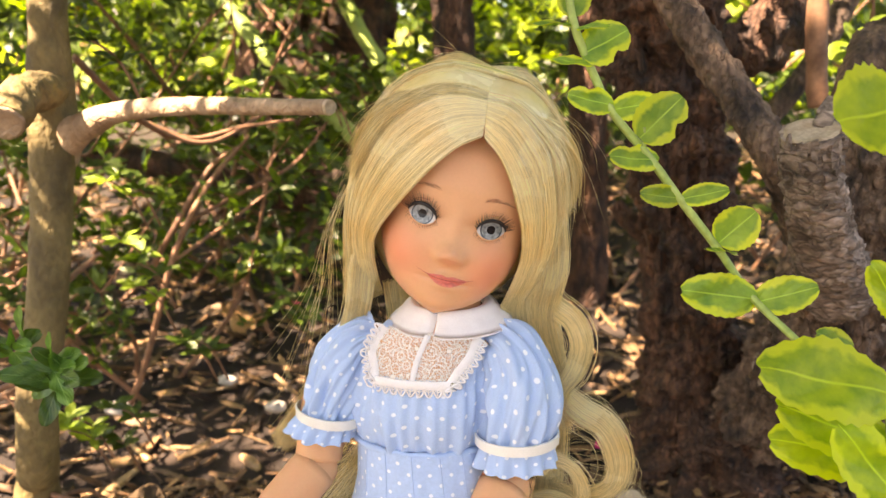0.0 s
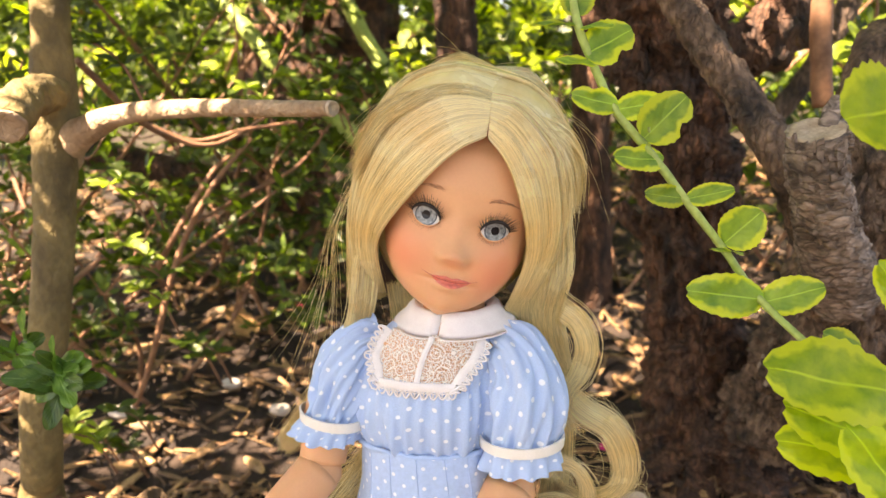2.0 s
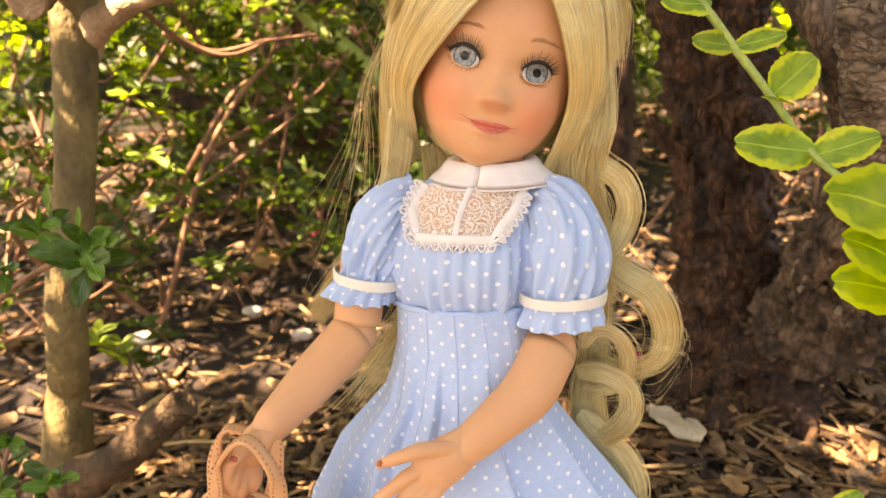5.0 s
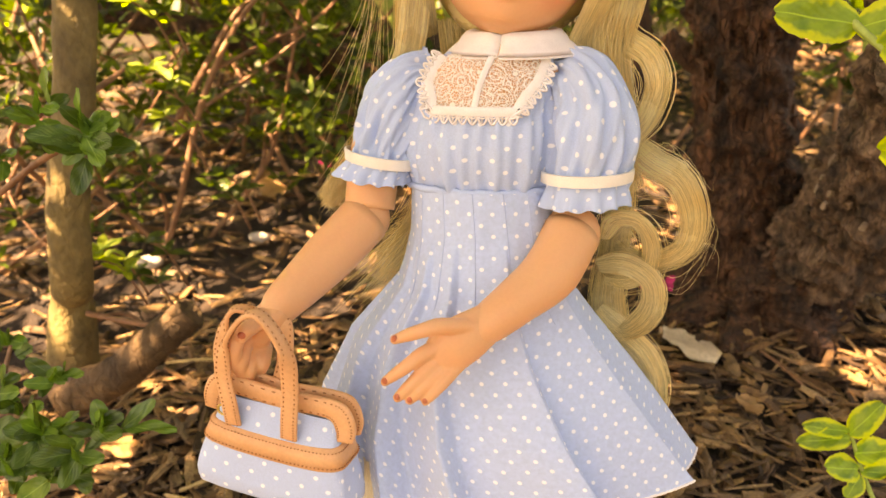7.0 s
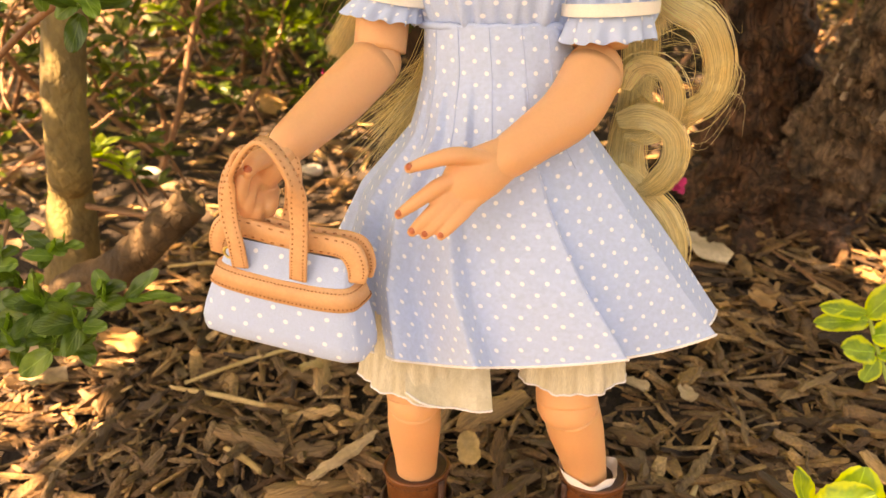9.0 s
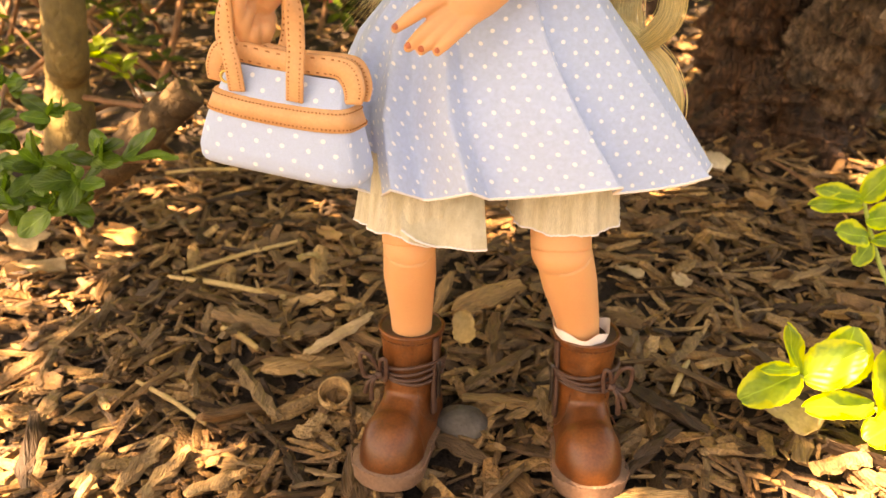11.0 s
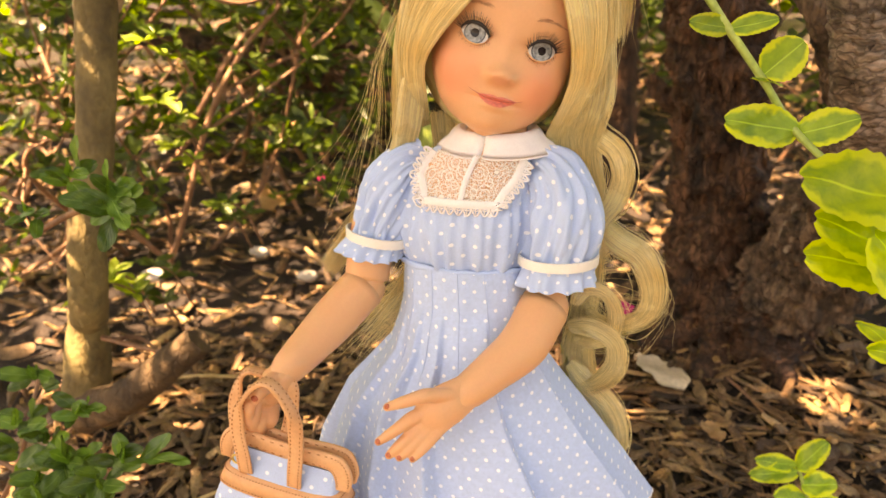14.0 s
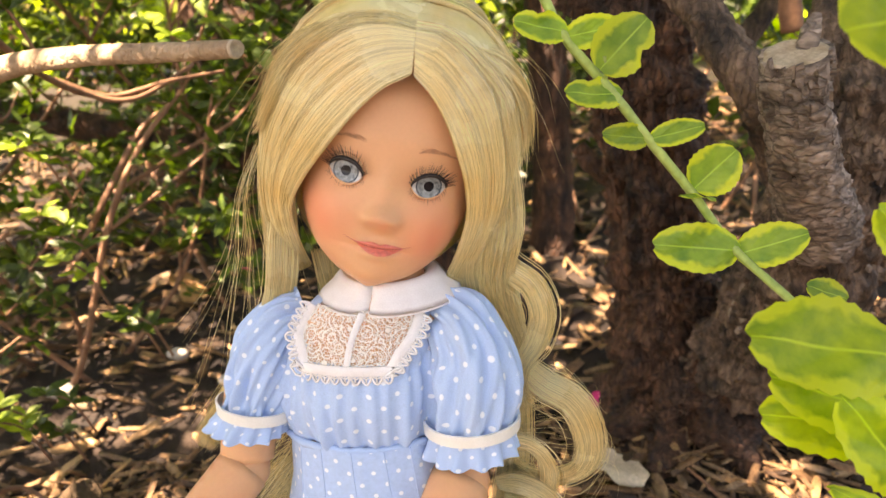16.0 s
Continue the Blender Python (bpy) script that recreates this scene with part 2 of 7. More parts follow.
SOIL = surface("dark_soil", (0.012, 0.008, 0.006), (0.045, 0.028, 0.018), 25, 350, 0.95, 0.8, 0.004)
WOODS = ((0.034, 0.019, 0.011), (0.095, 0.053, 0.026), (0.32, 0.175, 0.075), (0.13, 0.080, 0.044), (0.50, 0.30, 0.13), (0.25, 0.165, 0.092), (0.17, 0.090, 0.042), (0.66, 0.43, 0.21))
CHIP = surface("bark_chip_wood", (0.55, 0.55, 0.55), (1.25, 1.2, 1.15), 70, 520, 0.62, 1.0, 0.0015, (2.2, 0.22, 2.2), vary=0.1, palette=WOODS, grain=0.7)
CHIP_MIX = surface("bark_mulch", (0.50, 0.50, 0.50), (1.25, 1.2, 1.15), 90, 620, 0.64, 1.0, 0.0015, palette=WOODS, grain=0.7)
CHIP_PALE = surface("split_wood", (0.15, 0.090, 0.045), (0.42, 0.275, 0.14), 90, 600, 0.8, 1.0, 0.0015, (2, 0.2, 2), vary=0.3, grain=0.7)
STRAW = surface("dry_straw", (0.45, 0.30, 0.12), (0.66, 0.48, 0.24), 40, 600, 0.6, 0.3, 0.0005, vary=0.15)
DRY_LEAF = surface("dry_leaf", (0.34, 0.17, 0.06), (0.60, 0.36, 0.17), 55, 420, 0.75, 0.5, 0.0008, vary=0.35)
PALE_LEAF = surface("bleached_leaf", (0.40, 0.27, 0.15), (0.62, 0.45, 0.27), 55, 420, 0.75, 0.5, 0.0008)
TORN_LEAF = surface("pale_beige_leaf", (0.58, 0.45, 0.30), (0.80, 0.67, 0.48), 55, 420, 0.75, 0.5, 0.0008)
STONE = surface("grey_stone", (0.06, 0.053, 0.048), (0.15, 0.135, 0.12), 70, 500, 0.85, 0.5, 0.001)
WHITE_STONE = surface("white_pebble", (0.38, 0.34, 0.29), (0.55, 0.51, 0.46), 90, 500, 0.7, 0.3, 0.0006)
SMOOTH_BARK = surface("smooth_olive_bark", (0.072, 0.052, 0.019), (0.250, 0.188, 0.074), 40, 260, 0.75, 0.8, 0.003, (1, 1, 0.8), cracks=110, crack_depth=0.10)
# darker, browner copy of the trunk bark: the stub's shade painted in
SHADED_BARK = surface("brown_shaded_bark", (0.040, 0.024, 0.012), (0.150, 0.092, 0.044), 50, 260, 0.8, 0.9, 0.003, cracks=130, crack_depth=0.2)
PALE_BARK = surface("pale_branch_bark", (0.30, 0.195, 0.115), (0.54, 0.39, 0.255), 60, 300, 0.7, 0.9, 0.003, cracks=150, crack_depth=0.10)
CUT_WOOD = surface("cut_wood", (0.36, 0.26, 0.16), (0.62, 0.50, 0.36), 120, 600, 0.8, 0.4, 0.0006)
ROUGH_BARK = surface("rough_brown_bark", (0.012, 0.006, 0.004), (0.20, 0.092, 0.048), 40, 150, 0.80, 1.0, 0.005, (1.6, 1.6, 0.55), cracks=120, crack_depth=0.40, grain=0.9)
GREY_BARK = surface("grey_brown_bark", (0.016, 0.010, 0.007), (0.30, 0.195, 0.130), 60, 230, 0.80, 1.0, 0.004, (1.4, 1.4, 0.7), cracks=170, crack_depth=0.22, grain=0.9)
STUMP_BARK = surface("flaking_grey_bark", (0.12, 0.090, 0.070), (0.46, 0.36, 0.29), 75, 300, 0.85, 0.8, 0.0016, (0.55, 0.55, 1.2), cracks=170, crack_depth=0.50, grain=0.75)
FLAKE = surface("pale_bark_flake", (0.17, 0.125, 0.095), (0.46, 0.37, 0.29), 70, 300, 0.85, 0.8, 0.002)
TWIG = surface("red_brown_twig", (0.16, 0.075, 0.040), (0.34, 0.18, 0.10), 60, 300, 0.7, 0.4, 0.0008)
GREEN_STEM = surface("green_stem", (0.26, 0.38, 0.08), (0.46, 0.58, 0.16), 70, 400, 0.5, 0.2, 0.0005)
VARIEGATED = leafy("variegated_leaf", (0.13, 0.28, 0.035), (0.33, 0.50, 0.060), (0.60, 0.68, 0.060), 0.4, 0.4, 0.22, True)
GOLDEN = leafy("golden_leaf", (0.19, 0.34, 0.013), (0.42, 0.55, 0.024), (0.54, 0.64, 0.032), 0.4, 0.42, 0.16, True)
GLOSSY = leafy("glossy_green_leaf", (0.050, 0.130, 0.022), (0.120, 0.235, 0.036), None, 0.24, 0.30, 0.5, True)
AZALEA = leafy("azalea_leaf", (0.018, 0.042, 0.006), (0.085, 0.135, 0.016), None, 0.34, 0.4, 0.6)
# lighter yellow-green than AZALEA: sunlight painted into the leaf colour
SUN_PAINTED = leafy("sun_painted_leaf", (0.13, 0.22, 0.022), (0.30, 0.40, 0.050), None, 0.45, 0.5, 0.4)
# paler still: sunshine on distant foliage put into its base colour
SUN_PAINTED_FAR = leafy("sun_painted_foliage", (0.24, 0.34, 0.035), (0.46, 0.54, 0.085), None, 0.5, 0.5, 0.4)
PETAL = surface("magenta_petal", (0.45, 0.01, 0.10), (0.70, 0.03, 0.20), 200, 500, 0.6, 0.1)
CHEEK_A, CHEEK_B, NOSE_AT = (-0.0150, 0.2910, 0.3155), (0.0170, 0.2900, 0.3075), (0.0015, 0.2790, 0.3115)
SKIN = surface("doll_vinyl", (0.745, 0.385, 0.200), (0.770, 0.410, 0.216), 30, 900, 0.50, 0.04, 0.0002, sss=0.15, grain=0.04, spec=0.35,
               spots=((CHEEK_A, 0.0170, (0.84, 0.27, 0.15), 0.75), (CHEEK_B, 0.0170, (0.84, 0.27, 0.15), 0.75), (NOSE_AT, 0.007, (0.82, 0.34, 0.22), 0.45)))
LIP_LINE = surface("painted_lip_line", (0.50, 0.10, 0.07), (0.55, 0.13, 0.09), 200, 900, 0.5, 0.05)
LIP = surface("painted_lip", (0.74, 0.185, 0.135), (0.80, 0.235, 0.17), 200, 900, 0.4, 0.05)
NAIL = surface("painted_nail", (0.50, 0.11, 0.05), (0.55, 0.16, 0.08), 200, 900, 0.3, 0.05)
EYE_WHITE = surface("eye_white", (0.52, 0.50, 0.48), (0.58, 0.56, 0.54), 200, 900, 0.25, 0.0, coat=0.3)
IRIS = surface("grey_blue_iris", (0.085, 0.105, 0.118), (0.37, 0.405, 0.41), 700, 2500, 0.3, 0.1, 0.0002, coat=0.2, grain=0.6)
IRIS_RIM = surface("dark_iris_rim", (0.03, 0.04, 0.055), (0.07, 0.09, 0.11), 900, 2500, 0.25, 0.0, coat=0.35)
PUPIL = surface("pupil_black", (0.006, 0.006, 0.008), (0.012, 0.012, 0.015), 200, 900, 0.1, 0.0, coat=0.0, spec=0.25)
LASH = surface("dark_lash", (0.010, 0.007, 0.006), (0.02, 0.013, 0.010), 200, 900, 0.6, 0.0)
BROW = surface("brown_brow", (0.57, 0.285, 0.15), (0.62, 0.32, 0.17), 200, 900, 0.7, 0.0)
for eye_part in (EYE_WHITE, IRIS, IRIS_RIM, PUPIL):
    eye_part.node_tree.nodes["Principled BSDF"].inputs["Coat Roughness"].default_value = 0.03
HAIR = surface("blond_hair", (0.97, 0.72, 0.30), (1.0, 0.89, 0.50), 50, 500, 0.26, 0.05, 0.0002, through_light=0.14, coat=0.6, island=0.22, grain=0.08, spec=1.0)
DOTTED = dotted("dotted_blue_cotton", (0.440, 0.605, 0.860), (0.80, 0.85, 0.92))
DOTTED_BAG = dotted("dotted_pale_blue_cotton", (0.430, 0.590, 0.840), (0.80, 0.85, 0.92), 0.0080, 0.00070)
WHITE_CLOTH = surface("white_cotton", (0.80, 0.78, 0.77), (0.88, 0.87, 0.86), 120, 2500, 0.85, 0.3, 0.0003, grain=0.12)
RIBBON = surface("ivory_satin", (0.78, 0.77, 0.70), (0.86, 0.85, 0.79), 120, 2500, 0.45, 0.2, 0.0003, grain=0.1)
LACE = lace_cloth("white_lace_net", (0.84, 0.78, 0.70))
CREAM = surface("cream_crinkle_cotton", (0.66, 0.60, 0.42), (0.84, 0.79, 0.62), 60, 900, 0.9, 0.9, 0.0006, (6, 6, 0.35), sheen=0.2)
LEATHER = surface("brown_boot_leather", (0.075, 0.020, 0.006), (0.235, 0.070, 0.018), 60, 900, 0.40, 0.35, 0.0003, coat=0.10, grain=0.5)
SOLE = surface("rubber_sole", (0.20, 0.115, 0.080), (0.28, 0.165, 0.115), 80, 700, 0.6, 0.3, 0.0003)
LACES = surface("dark_brown_lace", (0.055, 0.026, 0.020), (0.11, 0.055, 0.040), 300, 1800, 0.55, 0.6, 0.0004)
STITCH = surface("dark_thread", (0.10, 0.035, 0.015), (0.16, 0.06, 0.025), 300, 1800, 0.7, 0.2)
TAN = surface("tan_leather", (0.66, 0.33, 0.155), (0.76, 0.42, 0.215), 60, 800, 0.5, 0.3, 0.0003, grain=0.12)
TAN_STITCH = surface("brown_thread", (0.40, 0.15, 0.05), (0.46, 0.19, 0.07), 300, 1800, 0.7, 0.2)
BRASS = surface("brass", (0.62, 0.42, 0.12), (0.75, 0.55, 0.20), 100, 900, 0.3, 0.1, metal=1.0)
GREYZIP = surface("dark_metal", (0.05, 0.045, 0.045), (0.10, 0.09, 0.09), 100, 900, 0.4, 0.1, metal=0.8)

# ---- shaping tools ----
def smooth_path(points, n):
    """A Catmull-Rom curve through the points, in n even steps of its parameter."""
    p = np.array(points, float)
    p = np.vstack([2 * p[0] - p[1], p, 2 * p[-1] - p[-2]])
    out = []
    for s in np.linspace(0, len(p) - 3 - 1e-9, n):
        i, f = int(s), s - int(s)
        a, b, c, d = p[i:i + 4]
        out.append(0.5 * (2 * b + (c - a) * f + (2 * a - 5 * b + 4 * c - d) * f * f + (3 * b - a - 3 * c + d) * f ** 3))
    return np.array(out)


def frames_of(path, up=(0, 0, 1)):
    """Two directions across the path at each of its points, turning no more than they must."""
    tan = np.gradient(path, axis=0)
    tan /= np.linalg.norm(tan, axis=1)[:, None] + 1e-12
    side = np.cross(tan[0], up)
    if np.linalg.norm(side) < 1e-3:
        side = np.cross(tan[0], (1, 0.2, 0))
    sides = []
    for t in tan:
        side = side - t * np.dot(side, t)
        side /= np.linalg.norm(side) + 1e-12
        sides.append(side)
    sides = np.array(sides)
    return sides, np.cross(sides, tan)


def grid_faces(rows, cols, closed=True, start=0):
    out = []
    for i in range(rows - 1):
        for j in range(cols if closed else cols - 1):
            k = (j + 1) % cols
            out.append((start + i * cols + j, start + i * cols + k, start + (i + 1) * cols + k, start + (i + 1) * cols + j))
    return out


def tube(points, radii, sides=10, steps=None, rough=0.0, freq=60.0, flat=1.0, up=(0, 0, 1), cap=True, seed=0):
    """A swept limb: radii along a smooth path, knobbly by rough (a share of the radius), flat across one way."""
    steps = steps or max(4, 4 * len(points))
    path = smooth_path(points, steps)
    r = np.interp(np.linspace(0, 1, steps), np.linspace(0, 1, len(radii)), radii)
    a, b = frames_of(path, up)
    verts = []
    for i in range(steps):
        for j in range(sides):
            w = 2 * math.pi * j / sides
            way = a[i] * math.cos(w) + b[i] * math.sin(w) * flat
            k = 1.0
            if rough:
                q = Vector(path[i] + way * r[i]) * freq
                k += rough * (noise.noise(q + Vector((seed, 0, 0))) + 0.5 * noise.noise(q * 2.7) + 0.45 * (0.35 - abs(noise.noise(q * 4.9))))
            verts.append(path[i] + way * r[i] * k)
    faces = grid_faces(steps, sides)
    if cap:
        faces += [tuple(range(sides))[::-1], tuple((steps - 1) * sides + j for j in range(sides))]
    return np.array(verts), faces


def strap(points, width, thick, steps=None, up=(0, 0, 1)):
    """A flat band with square edges along a smooth path; up is the way that its flat side faces."""
    steps = steps or 6 * len(points)
    path = smooth_path(points, steps)
    tan = np.gradient(path, axis=0)
    tan /= np.linalg.norm(tan, axis=1)[:, None]
    verts = []
    for i in range(steps):
        side = np.cross(tan[i], up)
        side /= np.linalg.norm(side)
        out = np.cross(side, tan[i])
        for x, y in ((-1, -0.6), (-0.92, -1), (0.92, -1), (1, -0.6), (1, 0.6), (0.92, 1), (-0.92, 1), (-1, 0.6)):
            verts.append(path[i] + side * x * width / 2 + out * y * thick / 2)
    return np.array(verts), grid_faces(steps, 8) + [tuple(range(8))[::-1], tuple((steps - 1) * 8 + j for j in range(8))]


def ball(centre, radii, rings=12, sides=18):
    verts, faces = [], []
    for i in range(rings + 1):
        a = math.pi * i / rings
        for j in range(sides):
            b = 2 * math.pi * j / sides
            verts.append((centre[0] + radii[0] * math.sin(a) * math.cos(b), centre[1] + radii[1] * math.sin(a) * math.sin(b), centre[2] + radii[2] * math.cos(a)))
    return np.array(verts), grid_faces(rings + 1, sides)


def merged(*shapes):
    """Several (verts, faces) as one."""
    vs, fs, n = [], [], 0
    for v, f in shapes:
        vs.append(np.asarray(v, float))
        fs += [tuple(k + n for k in q) for q in f]
        n += len(v)
    return np.vstack(vs), fs


def fused(shapes, voxel, rounds=5):
    """Closed shapes grown together into one skin, with the joints between them rounded."""
    me = mesh_of("blank", merged(*shapes), [])
    ob = bpy.data.objects.new("blank", me)
    scene.collection.objects.link(ob)
    skin, soft = ob.modifiers.new("skin", "REMESH"), ob.modifiers.new("soft", "SMOOTH")
    skin.mode, skin.voxel_size = "VOXEL", voxel
    soft.factor, soft.iterations = 0.5, rounds
    done = ob.evaluated_get(bpy.context.evaluated_depsgraph_get())
    m = done.to_mesh()
    co = np.zeros(len(m.vertices) * 3)
    m.vertices.foreach_get("co", co)
    faces = [tuple(p.vertices) for p in m.polygons]
    done.to_mesh_clear()
    bpy.data.objects.remove(ob)
    bpy.data.meshes.remove(me)
    return co.reshape(-1, 3), faces


def mesh_of(name, shape, material, uvs=None, smooth=True, slots=None):
    verts, faces = shape
    me = bpy.data.meshes.new(name)
    me.from_pydata([tuple(map(float, v)) for v in verts], [], [tuple(map(int, f)) for f in faces])
    for m in (material if isinstance(material, list) else [material]):
        me.materials.append(m)
    if slots is not None:
        me.polygons.foreach_set("material_index", np.array(slots, dtype=np.int32))
    if uvs is not None:
        layer = me.uv_layers.new(name="UVMap")
        idx = np.zeros(len(me.loops), dtype=np.int32)
        me.loops.foreach_get("vertex_index", idx)
        layer.data.foreach_set("uv", np.asarray(uvs, dtype=np.float32)[idx].ravel())
    me.polygons.foreach_set("use_smooth", np.full(len(me.polygons), smooth))
    me.update()
    return me


def part(name, shape, material, parent=None, label="", uvs=None, smooth=True, slots=None):
    """One mesh object, under a thing or a part where one is given."""
    ob = new(name, mesh_of(name, shape, material, uvs, smooth, slots))
    if parent is not None:
        ob.parent = parent
        ob.matrix_parent_inverse = parent.matrix_basis.inverted()
    return tagged(ob, label)


def thing(name, label, category, group="", kind="", at=(0, 0, 0)):
    ob = new(name)
    ob.empty_display_size = 0.01
    ob.location = at
    return tagged(ob, label, category, group, kind)


def slope(x, y):
    """The height of the bed: it climbs away from the path and levels out."""
    far = 0.19 * (max(-0.6, min(y, 1.5)) - 0.3) + 0.03 * math.tanh((y - 1.5) / 2) * (y > 1.5)
    return far + 0.05 * max(-0.8, min(x, 0.8)) + 0.006 * noise.noise(Vector((x * 9, y * 9, 0)))


def leaf_shape(length, width, rows=7, cols=5, fold=0.18, droop=0.2, teeth=0.0, tip=0.75, cut=0.0):
    """A leaf from its stalk along +y, face up: (verts, faces, uvs). tip: how pointed; teeth: notches of the rim."""
    verts, uvs = [], []
    for i in range(rows):
        s = i / (rows - 1)
        w = max(0.03, math.sin(math.pi * min(1, s ** 0.92 * 0.96 + 0.025)) ** tip) * width / 2
        if teeth:
            w *= 1 + teeth * (0.5 if i % 2 else -0.5)
        for j in range(cols):
            u = 2 * j / (cols - 1) - 1
            bite = 1 - cut * (u > 0.4) * math.exp(-((s - 0.6) / 0.12) ** 2)
            verts.append((u * w * bite, s * length, fold * abs(u) * w - droop * length * s * s + 0.03 * length * math.sin(9 * s + 3 * u)))
            uvs.append((u, s))
    return np.array(verts), grid_faces(rows, cols, False), np.array(uvs)


def leaf_on(base, tip, width, facing, fold=0.18, droop=0.12, teeth=0.0, rows=9, cols=7, cut=0.0, point=0.75):
    """A leaf from base to tip whose upper face looks towards facing."""
    base, tip, facing = Vector(base), Vector(tip), Vector(facing)
    y = (tip - base).normalized()
    x = y.cross(facing).normalized()
    z = x.cross(y)
    v, f, uv = leaf_shape((tip - base).length, width, rows, cols, fold, droop, teeth, point, cut)
    m = np.array([x, y, z])
    return v @ m + np.array(base), f, uv


def many(shapes):
    """Joins (verts, faces, uvs) triples."""
    vs, fs, us, n = [], [], [], 0
    for v, f, u in shapes:
        vs.append(v)
        us.append(u)
        fs += [tuple(k + n for k in q) for q in f]
        n += len(v)
    return (np.vstack(vs), fs), np.vstack(us)


def placed(shape, m):
    v = np.asarray(shape[0], float)
    r = np.array(m.to_3x3())
    return v @ r.T + np.array(m.translation), shape[1]

# ---- ground ----
def ground_sheet():
    def axis(lo, hi, fine):
        core = np.arange(lo, hi + 1e-6, fine)
        out = np.array([0.1, 0.3, 0.8, 2, 6, 20, 80, 400])
        return np.concatenate([lo - out[::-1], core, hi + out])
    xs, ys = axis(-0.7, 0.8, 0.012), axis(0.0, 1.7, 0.012)
    verts = []
    for y in ys:
        for x in xs:
            lump = 0.004 * noise.noise(Vector((x * 45, y * 45, 2)))
            verts.append((x, y, slope(x, y) - 0.006 + lump * (abs(x) < 2 and y < 3)))
    return np.array(verts), grid_faces(len(ys), len(xs), False)


ground = tagged(part("ground", ground_sheet(), SOIL), "dark mulched garden bed under shrubs, sloping gently upward", "ground", kind="structure")

# ---- the doll: one mesh ----
HEAD = np.array((0.0050, 0.3150, 0.3242))
ROLL, NOD = radians(14.0), radians(4.0)
HU = np.array((math.cos(ROLL), 0, -math.sin(ROLL)))
HW = np.array((0, -math.cos(NOD), math.sin(NOD)))
HV = np.cross(HW, HU) * -1
HV = HV if HV[2] > 0 else -HV


def at_head(u, v, w):
    return HEAD + HU * u + HV * v + HW * w


LEVELS = (-0.0362, -0.0350, -0.0322, -0.0265, -0.018, -0.010, 0.0, 0.012, 0.025, 0.037, 0.045, 0.050)
WIDE = (0.001, 0.0070, 0.0138, 0.0205, 0.0254, 0.0280, 0.0284, 0.0290, 0.0290, 0.0250, 0.0170, 0.001)
DEEP = (0.0180, 0.0225, 0.0262, 0.0285, 0.0298, 0.0308, 0.0305, 0.0322, 0.0300, 0.0230, 0.0150, 0.001)


def curve_at(v, table):
    """A smooth reading of a table of levels."""
    s, total = 0.0, 0.0
    for d in (-0.003, -0.0015, 0, 0.0015, 0.003):
        k = math.exp(-(d / 0.002) ** 2)
        s, total = s + k * np.interp(v + d, LEVELS, table), total + k
    return s / total


BUMPS = [(0.0006, -0.0118, 0.0052, 0.0042, 0.0034), (0, -0.003, 0.0012, 0.0034, 0.0080), (0.0044, -0.0128, 0.0022, 0.0020, 0.0018),
         (-0.0034, -0.0128, 0.0022, 0.0020, 0.0018), (0.0129, 0.0, -0.0016, 0.0075, 0.0050), (-0.0129, 0.0, -0.0016, 0.0075, 0.0050),
         (0.0160, -0.0140, 0.0018, 0.0070, 0.0070), (-0.0160, -0.0140, 0.0018, 0.0070, 0.0070), (0.0012, -0.0204, 0.0014, 0.0054, 0.0014),
         (0.0012, -0.0240, 0.0019, 0.0046, 0.0016), (0.0010, -0.0220, -0.0012, 0.0095, 0.0008), (0, -0.0320, 0.0016, 0.0060, 0.0045),
         (0, -0.0172, -0.0005, 0.0016, 0.0022)]


def face_depth(u, v):
    a, b = curve_at(v, WIDE), curve_at(v, DEEP)
    d = b * max(0.0, 1 - min(1, abs(u) / a) ** 2.4) ** (1 / 2.4)
    for cu, cv, amp, su, sv in BUMPS:
        d += amp * math.exp(-((u - cu) / su) ** 2 - ((v - cv) / sv) ** 2) * min(1, max(0, d / 0.012))
    return d


pieces = []      # (verts, faces, slot)
SLOTS = [SKIN, HAIR, EYE_WHITE, IRIS, IRIS_RIM, PUPIL, LASH, LIP, BROW, NAIL, LIP_LINE]


def add_piece(shape, slot):
    pieces.append((np.asarray(shape[0], float), shape[1], slot))


def build_head():
    rows, cols, verts = 190, 200, []
    for i in range(rows):
        v = -0.0362 + (0.0862) * (0.5 - 0.5 * math.cos(math.pi * i / (rows - 1)))
        a, b = curve_at(v, WIDE), 0.034 * math.sqrt(max(0.02, 1 - ((v - 0.01) / 0.046) ** 2))
        for j in range(cols):
            w = 2 * math.pi * j / cols
            c, s = math.cos(w), math.sin(w)
            u = a * math.copysign(abs(s) ** 0.92, s)
            verts.append(at_head(u, v, face_depth(u, v) if c >= 0 else -b * abs(c)))
    add_piece((verts, grid_faces(rows, cols)), 0)


def on_face(u, v, lift):
    return at_head(u, v, face_depth(u, v) + lift)


